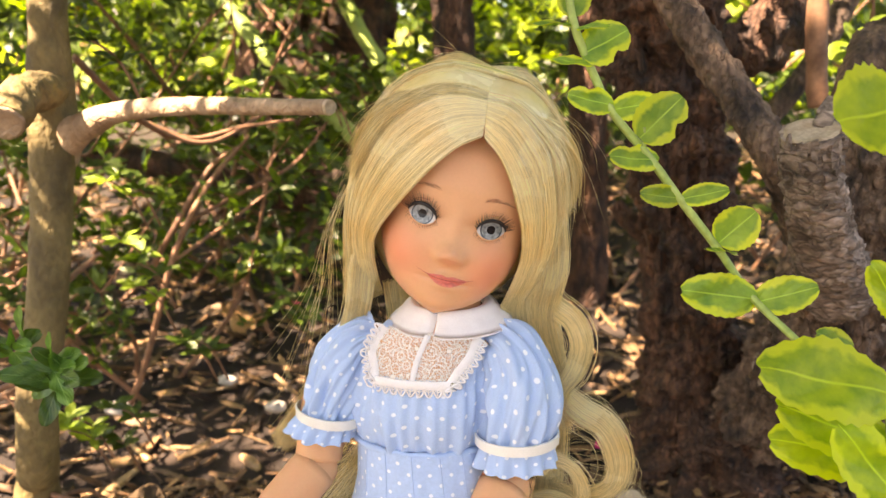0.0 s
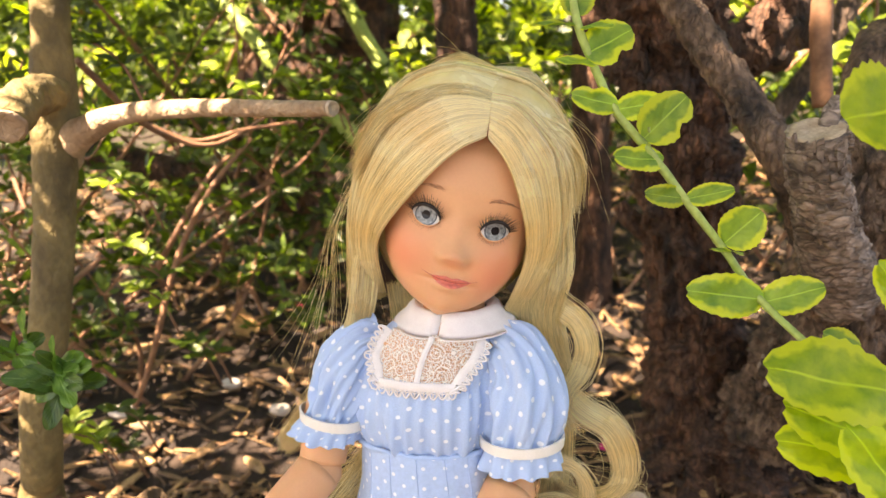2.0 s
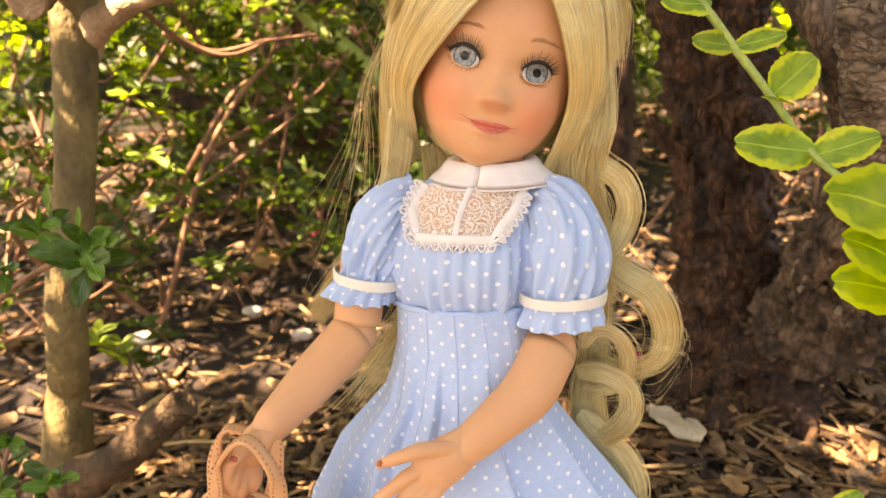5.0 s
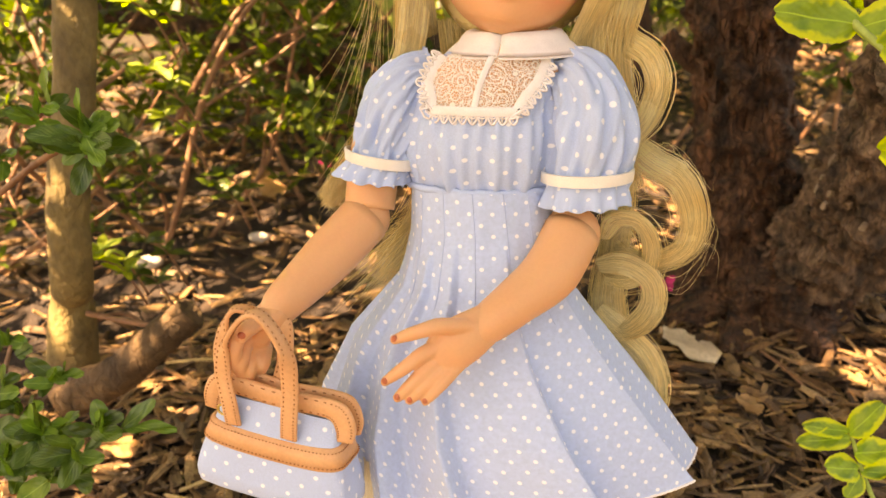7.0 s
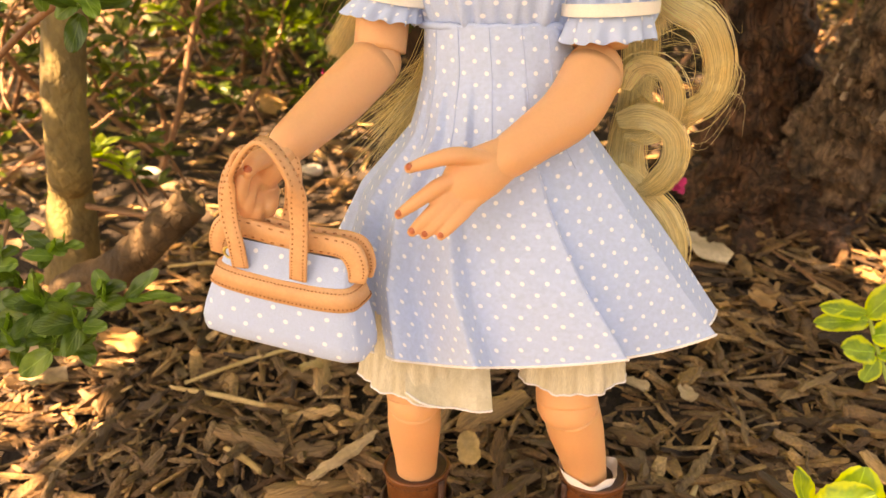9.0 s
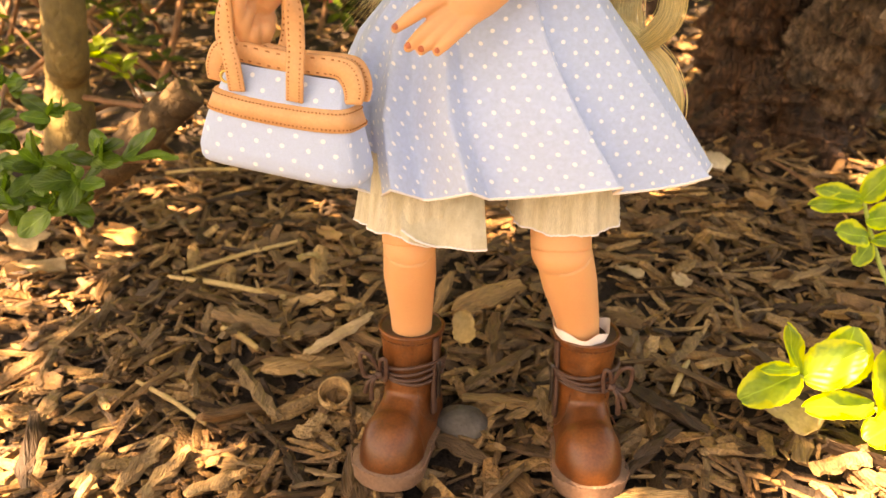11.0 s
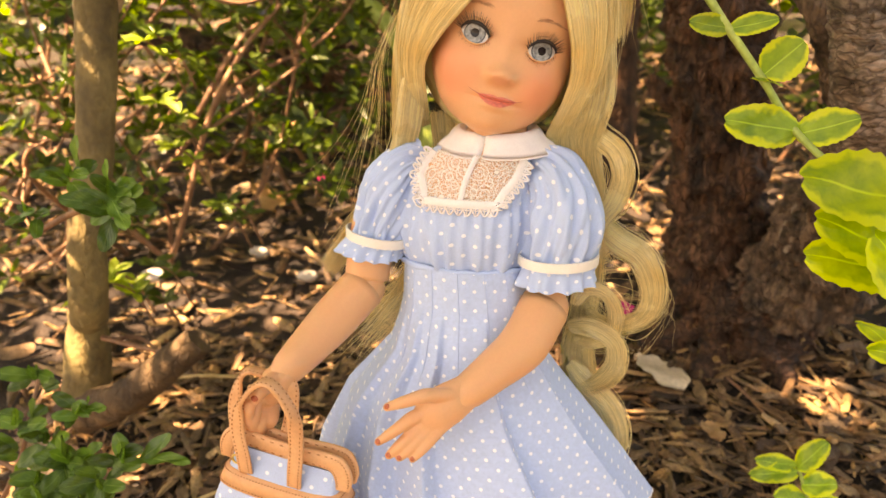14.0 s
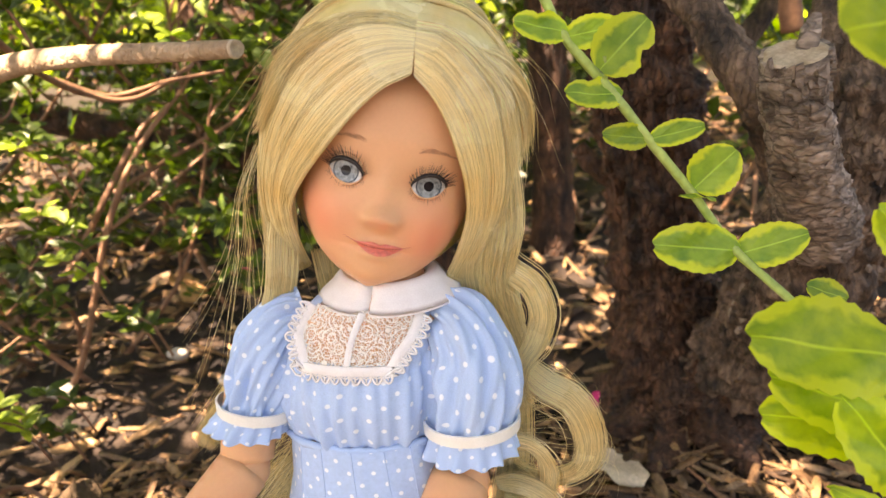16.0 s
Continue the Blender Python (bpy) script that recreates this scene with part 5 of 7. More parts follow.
    for p, q in zip(smooth_path(rim, 170)[:-1:2], smooth_path(rim, 170)[1::2]):
        teeth.append(tube([p + np.array((0, 0, 0.0002)), q + np.array((0, 0, 0.0002))], (0.00042,), 5, 3))
    put("welt_stitching", merged(*teeth), SOLE, sole)
    # seams: vamp line and collar line
    for side in (-1, 1):
        line = [(side * 0.0062, -0.0100, 0.0335), (side * 0.0088, -0.0150, 0.0255), (side * 0.0118, -0.0130, 0.0190), (side * 0.0134, -0.0060, 0.0140)]
        path = smooth_path(line, 40)
        put("seam", merged(*[tube([path[k], path[k + 1]], (0.0003,), 5, 3) for k in range(0, 38, 2)]), STITCH, upper)
    path = np.array([(0.0130 * math.cos(w), 0.0005 + 0.0136 * math.sin(w), 0.0510) for w in np.linspace(0, 2 * math.pi, 90)])
    put("seam", merged(*[tube([path[k], path[k + 1]], (0.00028,), 5, 3) for k in range(0, 88, 2)]), STITCH, upper)
    # laces: three turns round the ankle and a loose bow
    rng = np.random.default_rng(3 + zip_side)
    for k in range(4):
        z = 0.0335 + 0.0021 * k
        pts = [((0.0128 + 0.0004 * k) * math.cos(w), 0.0005 + 0.0150 * math.sin(w), z + 0.0011 * math.sin(w * 2 + k) + 0.0012 * (math.sin(w) < 0)) for w in np.linspace(0, 2 * math.pi, 13)]
        put("lace", tube(pts, (0.00072,), 8, 70, rough=0.2, freq=900), LACES)
    bx = bow * 0.0085
    for a, b in ((0.0060, 0.0090), (-0.0030, 0.0075)):
        loop = [(bx, -0.0130, 0.037), (bx + bow * a * 0.5, -0.0165, 0.037 + b), (bx + bow * a * 1.2, -0.0160, 0.040 + b * 0.6), (bx + bow * a * 1.0, -0.0150, 0.0355), (bx, -0.0135, 0.0365)]
        put("lace_loop", tube(loop, (0.00085,), 8, 50, rough=0.15, freq=900), LACES)
    for dx, dz in ((0.006, -0.009), (0.0035, -0.012)):
        put("lace_end", tube([(bx, -0.0140, 0.037), (bx + bow * dx * 0.6, -0.0165, 0.034), (bx + bow * dx, -0.0150, 0.037 + dz)], (0.0008, 0.0008, 0.0011), 8, 30, rough=0.15, freq=900), LACES)
    put("knot", ball((bx, -0.0145, 0.0368), (0.0019, 0.0017, 0.0017), 8, 12), LACES)
    # zip on the inner side
    zx = zip_side * 0.0122
    zipper = put("zip", strap([(zx, -0.0045, 0.052), (zx * 1.0, -0.0050, 0.040), (zx * 0.98, -0.0060, 0.028), (zx * 0.98, -0.0060, 0.018)], 0.0030, 0.0012, up=(zip_side, -0.3, 0)), LACES, label="dark zip")
    put("zip_pull", merged(tube([(zx * 1.10, -0.0050, 0.042), (zx * 1.12, -0.0052, 0.036)], (0.0011, 0.0009), 8, 6), strap([(zx * 1.12, -0.0052, 0.0365), (zx * 1.14, -0.0055, 0.0255)], 0.0016, 0.0006, up=(zip_side, -0.5, 0))), GREYZIP, zipper, "dark metal zip pull")
    if sock:
        verts = []
        for i in range(6):
            for j in range(60):
                w = 2 * math.pi * j / 60
                r = 0.0088 + 0.0026 * i / 5 + 0.0004 * math.sin(w * 7) * i / 5
                verts.append((r * math.cos(w) - 0.0024, r * 1.03 * math.sin(w) - 0.0012, 0.048 + 0.0092 * i / 5 + 0.0009 * math.sin(w * 5 + 1) * i / 5 + 0.0012 * abs(math.cos(w))))
        sock_ = part("doll_sock", placed((np.array(verts), grid_faces(6, 60)), m), WHITE_CLOTH)
        tagged(sock_, "white cotton sock peeping out of the boot", "sock")
    return boot


build_boot(foot_at(-0.0400, 0.2985, -0.0020, -17), 1, -1, False)
build_boot(foot_at(0.0350, 0.2965, -0.0030, 2), -1, 1, True)

# ---- handbag ----
BAG_M = Matrix.Translation((-0.0797, 0.2560, 0.1362)) @ Matrix.Rotation(radians(-17), 4, "Z") @ Matrix.Rotation(radians(5.5), 4, "Y") @ Matrix.Scale(1.20, 4, (1, 0, 0))


def build_bag():
    bag = thing("handbag", "small pale blue dotted cotton handbag with tan leather trim", "handbag")
    bag.matrix_basis = BAG_M

    def put(name, shape, material, parent=bag, label="", uvs=None):
        return part(name, placed(shape, BAG_M), material, parent, label, uvs=uvs)
    rows, cols, verts, uvs = 30, 96, [], []
    zt = (0.0, 0.0015, 0.006, 0.018, 0.024, 0.030, 0.034)
    wt = (0.0236, 0.0250, 0.0250, 0.0216, 0.0199, 0.0186, 0.0182)
    dt = (0.0085, 0.0105, 0.0112, 0.0098, 0.0082, 0.0058, 0.0038)
    for i in range(rows):
        z = 0.034 * i / (rows - 1)
        a, b = np.interp(z, zt, wt), np.interp(z, zt, dt)
        for j in range(cols):
            w = 2 * math.pi * j / cols
            c, s = math.cos(w), math.sin(w)
            k = 1 + 0.035 * noise.noise(Vector((c * 3, s * 3, z * 90)))
            x, y = a * math.copysign(abs(c) ** 0.34, c) * k, b * math.copysign(abs(s) ** 0.42, s) * k
            verts.append((x, y, z))
            uvs.append((x if s * s > 0.3 else x + y, z + 0.0008 * c))
    body = put("body", (np.array(verts), grid_faces(rows, cols) + [tuple(range(cols))[::-1]]), DOTTED_BAG, label="pale blue dotted cotton body", uvs=uvs)
    def even(path, n):
        run = np.concatenate([[0], np.cumsum(np.linalg.norm(np.diff(path, axis=0), axis=1))])
        return np.stack([np.interp(np.linspace(0, run[-1], n), run, path[:, k]) for k in range(3)], 1)

    # leather band round the middle
    def on_bag(w, z, lift):
        c, q = math.cos(w), math.sin(w)
        x, y = np.interp(z, zt, wt) + lift, np.interp(z, zt, dt) + lift
        x, y = x * math.copysign(abs(c) ** 0.34, c), y * math.copysign(abs(q) ** 0.42, q)
        return x, y, z - 0.0012 * (1 - min(1.0, abs(x) / 0.021) ** 2)

    rounds = np.linspace(0, 2 * math.pi, 97)
    verts = [on_bag(w, 0.0222 + dz, lift) for w in rounds for dz, lift in ((-0.0036, 0.0002), (-0.0034, 0.0011), (0.0034, 0.0011), (0.0036, 0.0002))]
    band = put("leather_band", (np.array(verts), grid_faces(97, 4, False)), TAN, label="tan leather band with stitching")
    for dz in (-0.0025, 0.0024):
        path = even(np.array([on_bag(w, 0.0222 + dz, 0.00125) for w in np.linspace(0, 2 * math.pi, 400)]), 300)
        put("stitching", merged(*[tube([path[i], path[i + 1]], (0.00026,), 4, 3) for i in range(0, 298, 3)]), TAN_STITCH, band)
    # the closing frame: two arched leather pieces with drooping rounded ends
    for y in (-0.0030, 0.0030):
        outline_top = [(-0.0235, 0.0275), (-0.0240, 0.0330), (-0.0215, 0.0395), (-0.0160, 0.0415), (0.0, 0.0405), (0.0160, 0.0415), (0.0215, 0.0395), (0.0240, 0.0330), (0.0235, 0.0275)]
        outline_low = [(-0.0185, 0.0270), (-0.0182, 0.0305), (-0.0165, 0.0338), (-0.0130, 0.0345), (0.0, 0.0338), (0.0130, 0.0345), (0.0165, 0.0338), (0.0182, 0.0305), (0.0185, 0.0270)]
        t3, l3 = smooth_path([(p[0], 0, p[1]) for p in outline_top], 40), smooth_path([(p[0], 0, p[1]) for p in outline_low], 40)
        verts = []
        for p, q in zip(t3, l3):
            for f, d in ((0.0, -0.3), (0.06, -0.8), (0.94, -0.8), (1.0, -0.3), (1.0, 0.3), (0.94, 0.8), (0.06, 0.8), (0.0, 0.3)):
                r = p + (q - p) * f
                verts.append((r[0], y + d * 0.0014, r[2]))
        clasp = put("frame_flap", (np.array(verts), grid_faces(40, 8) + [tuple(range(8))[::-1], tuple(39 * 8 + j for j in range(8))]), TAN, label="tan leather frame with drooping ends")
        dots = []
        for f in (0.16, 0.84):
            path = smooth_path(t3 + (l3 - t3) * f, 120)
            for i in range(4, 114, 3):
                dots.append(tube([path[i] + np.array((0, y - 0.0012, 0)), path[i + 1] + np.array((0, y - 0.0012, 0))], (0.00026,), 4, 3))
        put("stitching", merged(*dots), TAN_STITCH, clasp)
    # handles
    for y, lean, top in ((-0.0070, -0.006, 0.071), (0.0050, 0.004, 0.060)):
        back = 0.0085 if y > 0 else 0.0
        for_pts = [(-0.0115 - back, y - 0.0015, 0.0262), (-0.0125 - back, y - 0.0022, 0.034), (-0.0150 - back, y + lean * 0.3, 0.046), (-0.0120 - back, y + lean * 0.6, 0.060), (-0.0030 - back, y + lean, top),
                   (0.0045 - back, y + lean * 0.6, 0.060), (0.0060 - back, y + lean * 0.3, 0.046), (0.0062 - back, y - 0.0022, 0.034), (0.0060, y - 0.0015, 0.0262)]
        path = smooth_path(for_pts, 70)
        mid = np.array((-0.0040, y, 0.045))
        verts = []
        tan = np.gradient(path, axis=0)
        tan /= np.linalg.norm(tan, axis=1)[:, None]
        for p, t in zip(path, tan):
            high = max(0.0, min(1.0, (p[2] - 0.046) / 0.012))
            face = np.array((0, -1, 0)) * (1 - high) + (np.array((p[0] - mid[0], 0, p[2] - mid[2])) / 0.02) * high + np.array((0, -0.25, 0))
            side = np.cross(t, face)
            side /= np.linalg.norm(side)
            o = np.cross(side, t)
            for x, d in ((-1, -0.5), (-0.9, -1), (0.9, -1), (1, -0.5), (1, 0.5), (0.9, 1), (-0.9, 1), (-1, 0.5)):
                verts.append(p + side * x * 0.0025 + o * d * 0.0007)
        handle = put("handle", (np.array(verts), grid_faces(70, 8) + [tuple(range(8))[::-1], tuple(69 * 8 + j for j in range(8))]), TAN, label="stitched tan leather handle")
        v = np.array(verts).reshape(70, 8, 3)
        dots = []
        for c0, c1 in ((1, 2), (6, 5)):
            for f in (0.14, 0.86):
                line = smooth_path(v[:, c0] * (1 - f) + v[:, c1] * f, 180)
                dots += [tube([line[i], line[i + 1]], (0.00026,), 4, 3) for i in range(0, 178, 3)]
        put("stitching", merged(*dots), TAN_STITCH, handle)
    put("ring", tube([(-0.0155 + 0.0016 * math.cos(w), -0.0075, 0.0300 + 0.0018 * math.sin(w)) for w in np.linspace(0, 2 * math.pi, 13)], (0.00045,), 7, 40), BRASS, label="small brass ring")


build_bag()

# ---- trees ----
def tree_limb(name, pts, radii, material, parent, rough=0.1, freq=60, sides=18, steps=None, label="", seed=0):
    return part(name, tube(pts, radii, sides, steps or 10 * len(pts), rough, freq, seed=seed), material, parent, label)


def sawn_face(at, way, r, parent, material=None):
    """A sawn end: a slightly domed disc with growth rings, square to way."""
    way = Vector(way).normalized()
    q = way.to_track_quat("Z", "Y").to_matrix()
    verts = []
    for i, (k, h) in enumerate(((1.0, -0.0008), (0.98, 0.0006), (0.8, 0.0008), (0.74, 0.0004), (0.5, 0.0008), (0.45, 0.0005), (0.2, 0.0007), (0.02, 0.0007))):
        for j in range(24):
            w = 2 * math.pi * j / 24
            e = 1 + 0.05 * math.sin(3 * w + 1) + 0.03 * math.sin(7 * w)
            verts.append(Vector(at) + q @ Vector((r * k * e * math.cos(w), r * k * e * math.sin(w), h)))
    return part("sawn_end", (np.array(verts), grid_faces(8, 24)), material or CUT_WOOD, parent, "pale sawn end")


def way_of(a, b):
    return Vector(b) - Vector(a)


def flakes(parent, path, radii, count, material, size, seed, spread=(0, 2 * math.pi), name="bark_plate"):
    """Loose plates of bark lying proud of a limb, each a thin wedge."""
    rng = np.random.default_rng(seed)
    curve = smooth_path(path, 60)
    r = np.interp(np.linspace(0, 1, 60), np.linspace(0, 1, len(radii)), radii)
    a, b = frames_of(curve)
    for k in range(count):
        i = int(rng.uniform(2, 56))
        w = rng.uniform(*spread)
        o = a[i] * math.cos(w) + b[i] * math.sin(w)
        t = curve[i + 2] - curve[i - 2]
        t /= np.linalg.norm(t)
        s = np.cross(t, o)
        ln, wd = size * rng.uniform(0.6, 1.6), size * rng.uniform(0.25, 0.6)
        c = curve[i] + o * r[i] * rng.uniform(0.98, 1.08)
        top, low = [], []
        for x, y in ((-1, -0.7), (-0.2, -1), (0.9, -0.8), (1, 0.5), (0.3, 1), (-0.8, 0.8)):
            x, y = x * rng.uniform(0.7, 1.1), y * rng.uniform(0.7, 1.1)
            p = c + t * x * ln / 2 + s * y * wd / 2
            low.append(p - o * size * 0.15)
            top.append(p + o * size * rng.uniform(0.05, 0.16))
        faces = [tuple(range(6, 12))] + [(j, (j + 1) % 6, 6 + (j + 1) % 6, 6 + j) for j in range(6)]
        part(name, (np.array(low + top), faces), material, parent, smooth=False)


young_tree = thing("young_tree", "slender olive-brown trunk with sawn-off side branches in mulch", "tree")
young_path = [(-0.2180, 0.4600, 0.4411), (-0.2205, 0.4600, 0.4050), (-0.2224, 0.4600, 0.3678), (-0.2250, 0.4580, 0.3231), (-0.2321, 0.4550, 0.2568), (-0.2429, 0.4520, 0.1949), (-0.2523, 0.4620, 0.1426), (-0.2659, 0.4850, 0.1263), (-0.2755, 0.4900, 0.0627)]
tree_limb("trunk", young_path, (0.0100, 0.0105, 0.0135, 0.0118, 0.0112, 0.0118, 0.0120, 0.0125, 0.0180), SMOOTH_BARK, young_tree, 0.06, 90, 28, 120)
tree_limb("trunk_top", [(-0.2180, 0.4600, 0.4411), (-0.2178, 0.4600, 0.4818), (-0.2102, 0.4500, 0.5392)], (0.0100, 0.009, 0.008), SMOOTH_BARK, young_tree, 0.06)
tree_limb("side_branch", [(-0.2250, 0.4670, 0.3400), (-0.2120, 0.4580, 0.3490), (-0.1759, 0.4350, 0.3620), (-0.1267, 0.4000, 0.3662), (-0.0836, 0.3700, 0.3663), (-0.0484, 0.3400, 0.3666)],
          (0.0135, 0.0098, 0.0056, 0.0045, 0.0039, 0.0034), PALE_BARK, young_tree, 0.10, 140, 20, 80, "pale cut side branch")
sawn_face((-0.0475, 0.3390, 0.3666), way_of((-0.0836, 0.3700, 0.3663), (-0.0484, 0.3400, 0.3666)), 0.0034, young_tree)
tree_limb("stub", [(-0.2202, 0.4600, 0.3741), (-0.2180, 0.4300, 0.3725), (-0.2159, 0.4050, 0.3655), (-0.2146, 0.3950, 0.3589)], (0.0105, 0.0105, 0.0108, 0.0098), SMOOTH_BARK, young_tree, 0.16, 130, 32, 60)
sawn_face((-0.2144, 0.3940, 0.3581), way_of((-0.2159, 0.4050, 0.3655), (-0.2146, 0.3950, 0.3589)), 0.0096, young_tree, PALE_BARK)
tree_limb("basal_stub", [(-0.2734, 0.4780, 0.0586), (-0.2371, 0.4680, 0.0772), (-0.2068, 0.4620, 0.1024), (-0.1814, 0.4600, 0.1238)], (0.0150, 0.0125, 0.0112, 0.0100), SHADED_BARK, young_tree, 0.16, 80, 36, 70, "brown basal stub with its shade painted into the bark")
sawn_face((-0.1807, 0.4600, 0.1245), way_of((-0.2068, 0.4620, 0.1024), (-0.1814, 0.4600, 0.1238)), 0.0100, young_tree, SHADED_BARK)

old_tree = thing("old_tree", "gnarled reddish-brown trunk with peeling bark", "tree")
old_path = [(0.1479, 0.6200, 0.4889), (0.1641, 0.6200, 0.4165), (0.1814, 0.6200, 0.3363), (0.1939, 0.6250, 0.2601), (0.2050, 0.6300, 0.1742), (0.2221, 0.6400, 0.1009), (0.2250, 0.6400, 0.0542)]
tree_limb("trunk", old_path, (0.036, 0.040, 0.034, 0.032, 0.036, 0.055, 0.075), ROUGH_BARK, old_tree, 0.42, 45, 110, 260)
flakes(old_tree, old_path[:5], (0.036, 0.040, 0.034, 0.032, 0.036), 150, ROUGH_BARK, 0.013, 3)
tree_limb("crown_limb", [(0.1479, 0.6200, 0.4889), (0.1267, 0.6200, 0.5951), (0.0972, 0.6000, 0.7547)], (0.036, 0.034, 0.03), ROUGH_BARK, old_tree, 0.3, 45, 30)
limb_path = [(0.2905, 0.4600, 0.3927), (0.2504, 0.4500, 0.3303), (0.2390, 0.4600, 0.2693), (0.2544, 0.5100, 0.2119), (0.2631, 0.5800, 0.1447), (0.2400, 0.6300, 0.1051)]
tree_limb("limb", limb_path, (0.024, 0.026, 0.030, 0.036, 0.042, 0.042), GREY_BARK, old_tree, 0.36, 55, 100, 230)
flakes(old_tree, limb_path[:5], (0.024, 0.026, 0.030, 0.036, 0.042), 170, GREY_BARK, 0.011, 4)
flakes(old_tree, limb_path[1:5], (0.026, 0.030, 0.036, 0.042), 60, FLAKE, 0.0090, 14)
tree_limb("limb", [(0.1129, 0.4650, 0.4508), (0.1361, 0.4450, 0.4039), (0.1557, 0.4250, 0.3681), (0.1707, 0.4050, 0.3373), (0.2030, 0.4300, 0.2950)],
          (0.0100, 0.0098, 0.0096, 0.0100, 0.0140), GREY_BARK, old_tree, 0.17, 190, 36, 120)
stub_path = [(0.1564, 0.3420, 0.3566), (0.1611, 0.3480, 0.3397), (0.1783, 0.3720, 0.3108), (0.2181, 0.4300, 0.2664)]
tree_limb("stub", stub_path, (0.0124, 0.0122, 0.0135, 0.0200), STUMP_BARK, old_tree, 0.16, 170, 84, 150, "sawn stub with flaking grey bark")
flakes(old_tree, stub_path[:3], (0.0124, 0.0122, 0.0135), 90, STUMP_BARK, 0.0065, 5)
flakes(old_tree, stub_path[:3], (0.0124, 0.0122, 0.0135), 25, FLAKE, 0.0050, 15)
sawn_face((0.1565, 0.3420, 0.3564), way_of((0.1611, 0.3480, 0.3397), (0.1564, 0.3420, 0.3566)), 0.0118, old_tree)
tree_limb("splinter", [(0.1617, 0.3450, 0.3558), (0.1639, 0.3460, 0.3641), (0.1662, 0.3470, 0.3707)], (0.0046, 0.0040, 0.0018), STUMP_BARK, old_tree, 0.3, 200, 8, 14)
tree_limb("limb", [(0.2688, 0.5000, 0.4079), (0.2478, 0.4800, 0.3839), (0.2384, 0.4600, 0.3423), (0.2489, 0.4600, 0.3030)], (0.012, 0.015, 0.018, 0.02), GREY_BARK, old_tree, 0.25, 70, 30, 60)
tree_limb("dead_limb", [(0.2834, 0.6600, 0.4711), (0.2572, 0.6400, 0.4179), (0.2230, 0.6400, 0.4051), (0.1840, 0.6300, 0.4172)], (0.022, 0.022, 0.02, 0.016), ROUGH_BARK, old_tree, 0.35, 50, 30, 60)
tree_limb("twig", [(0.2532, 0.5600, 0.4489), (0.2542, 0.5600, 0.4085), (0.2594, 0.5600, 0.3630)], (0.0070, 0.0072, 0.0070), TWIG, old_tree, 0.1)
tree_limb("twig", [(0.3487, 0.7000, 0.4681), (0.3170, 0.7000, 0.3989), (0.2820, 0.7000, 0.3512)], (0.0095, 0.0095, 0.0090), GREY_BARK, old_tree, 0.1)
tree_limb("root", [(0.1429, 0.6600, 0.2825), (0.1583, 0.6550, 0.2654), (0.1816, 0.6500, 0.2571)], (0.006, 0.009, 0.012), ROUGH_BARK, old_tree, 0.3, 90)
tree_limb("root", [(0.3099, 0.6200, 0.1381), (0.2741, 0.6300, 0.1120), (0.2343, 0.6400, 0.0993)], (0.02, 0.028, 0.03), ROUGH_BARK, old_tree, 0.3, 60, 24, 50)

for nm, lab, path, radii, mt in (
        ("far_tree", "scaly reddish trunk behind the bed", [(0.0033, 0.8500, 0.6270), (0.0093, 0.8500, 0.4666), (0.0166, 0.8500, 0.3526), (0.0302, 0.9000, 0.1442), (0.0395, 0.9500, 0.0444)], (0.020, 0.021, 0.021, 0.022, 0.03), ROUGH_BARK),
        ("far_tree", "slim brown trunk in the shade behind", [(0.1613, 0.9500, 0.5988), (0.1688, 0.9500, 0.3828), (0.1759, 0.9500, 0.2158), (0.1734, 0.9500, 0.0444)], (0.020, 0.021, 0.022, 0.03), ROUGH_BARK),
        ("far_tree", "thick brown trunk blurred in the distance", [(-0.1572, 1.5000, 0.9992), (-0.2055, 1.5000, 0.6357), (-0.2332, 1.5000, 0.3890), (-0.2418, 1.5000, 0.1035)], (0.12, 0.125, 0.125, 0.16), ROUGH_BARK)):
    tr = thing(nm, lab, "tree")
    tree_limb("trunk", path, radii, mt, tr, 0.2, 40, 30, 60)
    flakes(tr, path, radii, 70, mt, radii[0] * 0.5, 9)
mossy = thing("mossy_branch", "leaning pale green branch among the leaves", "branch")
tree_limb("stem", [(-0.3227, 1.1500, 0.5225), (-0.2569, 1.1200, 0.4450), (-0.2015, 1.1000, 0.3845), (-0.1065, 1.0500, 0.3042), (-0.0605, 1.0000, 0.1930), (-0.0460, 0.9800, 0.0943)], (0.010, 0.011, 0.011, 0.011, 0.012, 0.012), GREEN_STEM, mossy, 0.1)
tree_limb("side_stem", [(-0.1576, 1.2000, 0.5368), (-0.1185, 1.2000, 0.4581), (-0.0689, 1.1800, 0.3773), (-0.0187, 1.1000, 0.2544), (-0.0103, 1.0000, 0.0581)], (0.010, 0.011, 0.011, 0.011, 0.012), GREEN_STEM, mossy, 0.1)
log = thing("fallen_branch", "brown fallen branch lying across the mulch", "branch")
tree_limb("stem", [(-0.5085, 1.0000, 0.3214), (-0.4121, 1.0000, 0.2969), (-0.3146, 1.0000, 0.2758), (-0.2165, 1.0000, 0.2473), (-0.1031, 1.0000, 0.2221), (-0.0616, 1.0000, 0.0887)], (0.016, 0.017, 0.017, 0.018, 0.018, 0.012), ROUGH_BARK, log, 0.15)
post = thing("log_end", "dark weathered wood behind the shrubs", "log")
tree_limb("stem", [(-0.1771, 1.1500, 0.1662), (-0.1228, 1.2000, 0.2352), (-0.0830, 1.2500, 0.2738)], (0.05, 0.05, 0.05), GREY_BARK, post, 0.2, 40, 24)


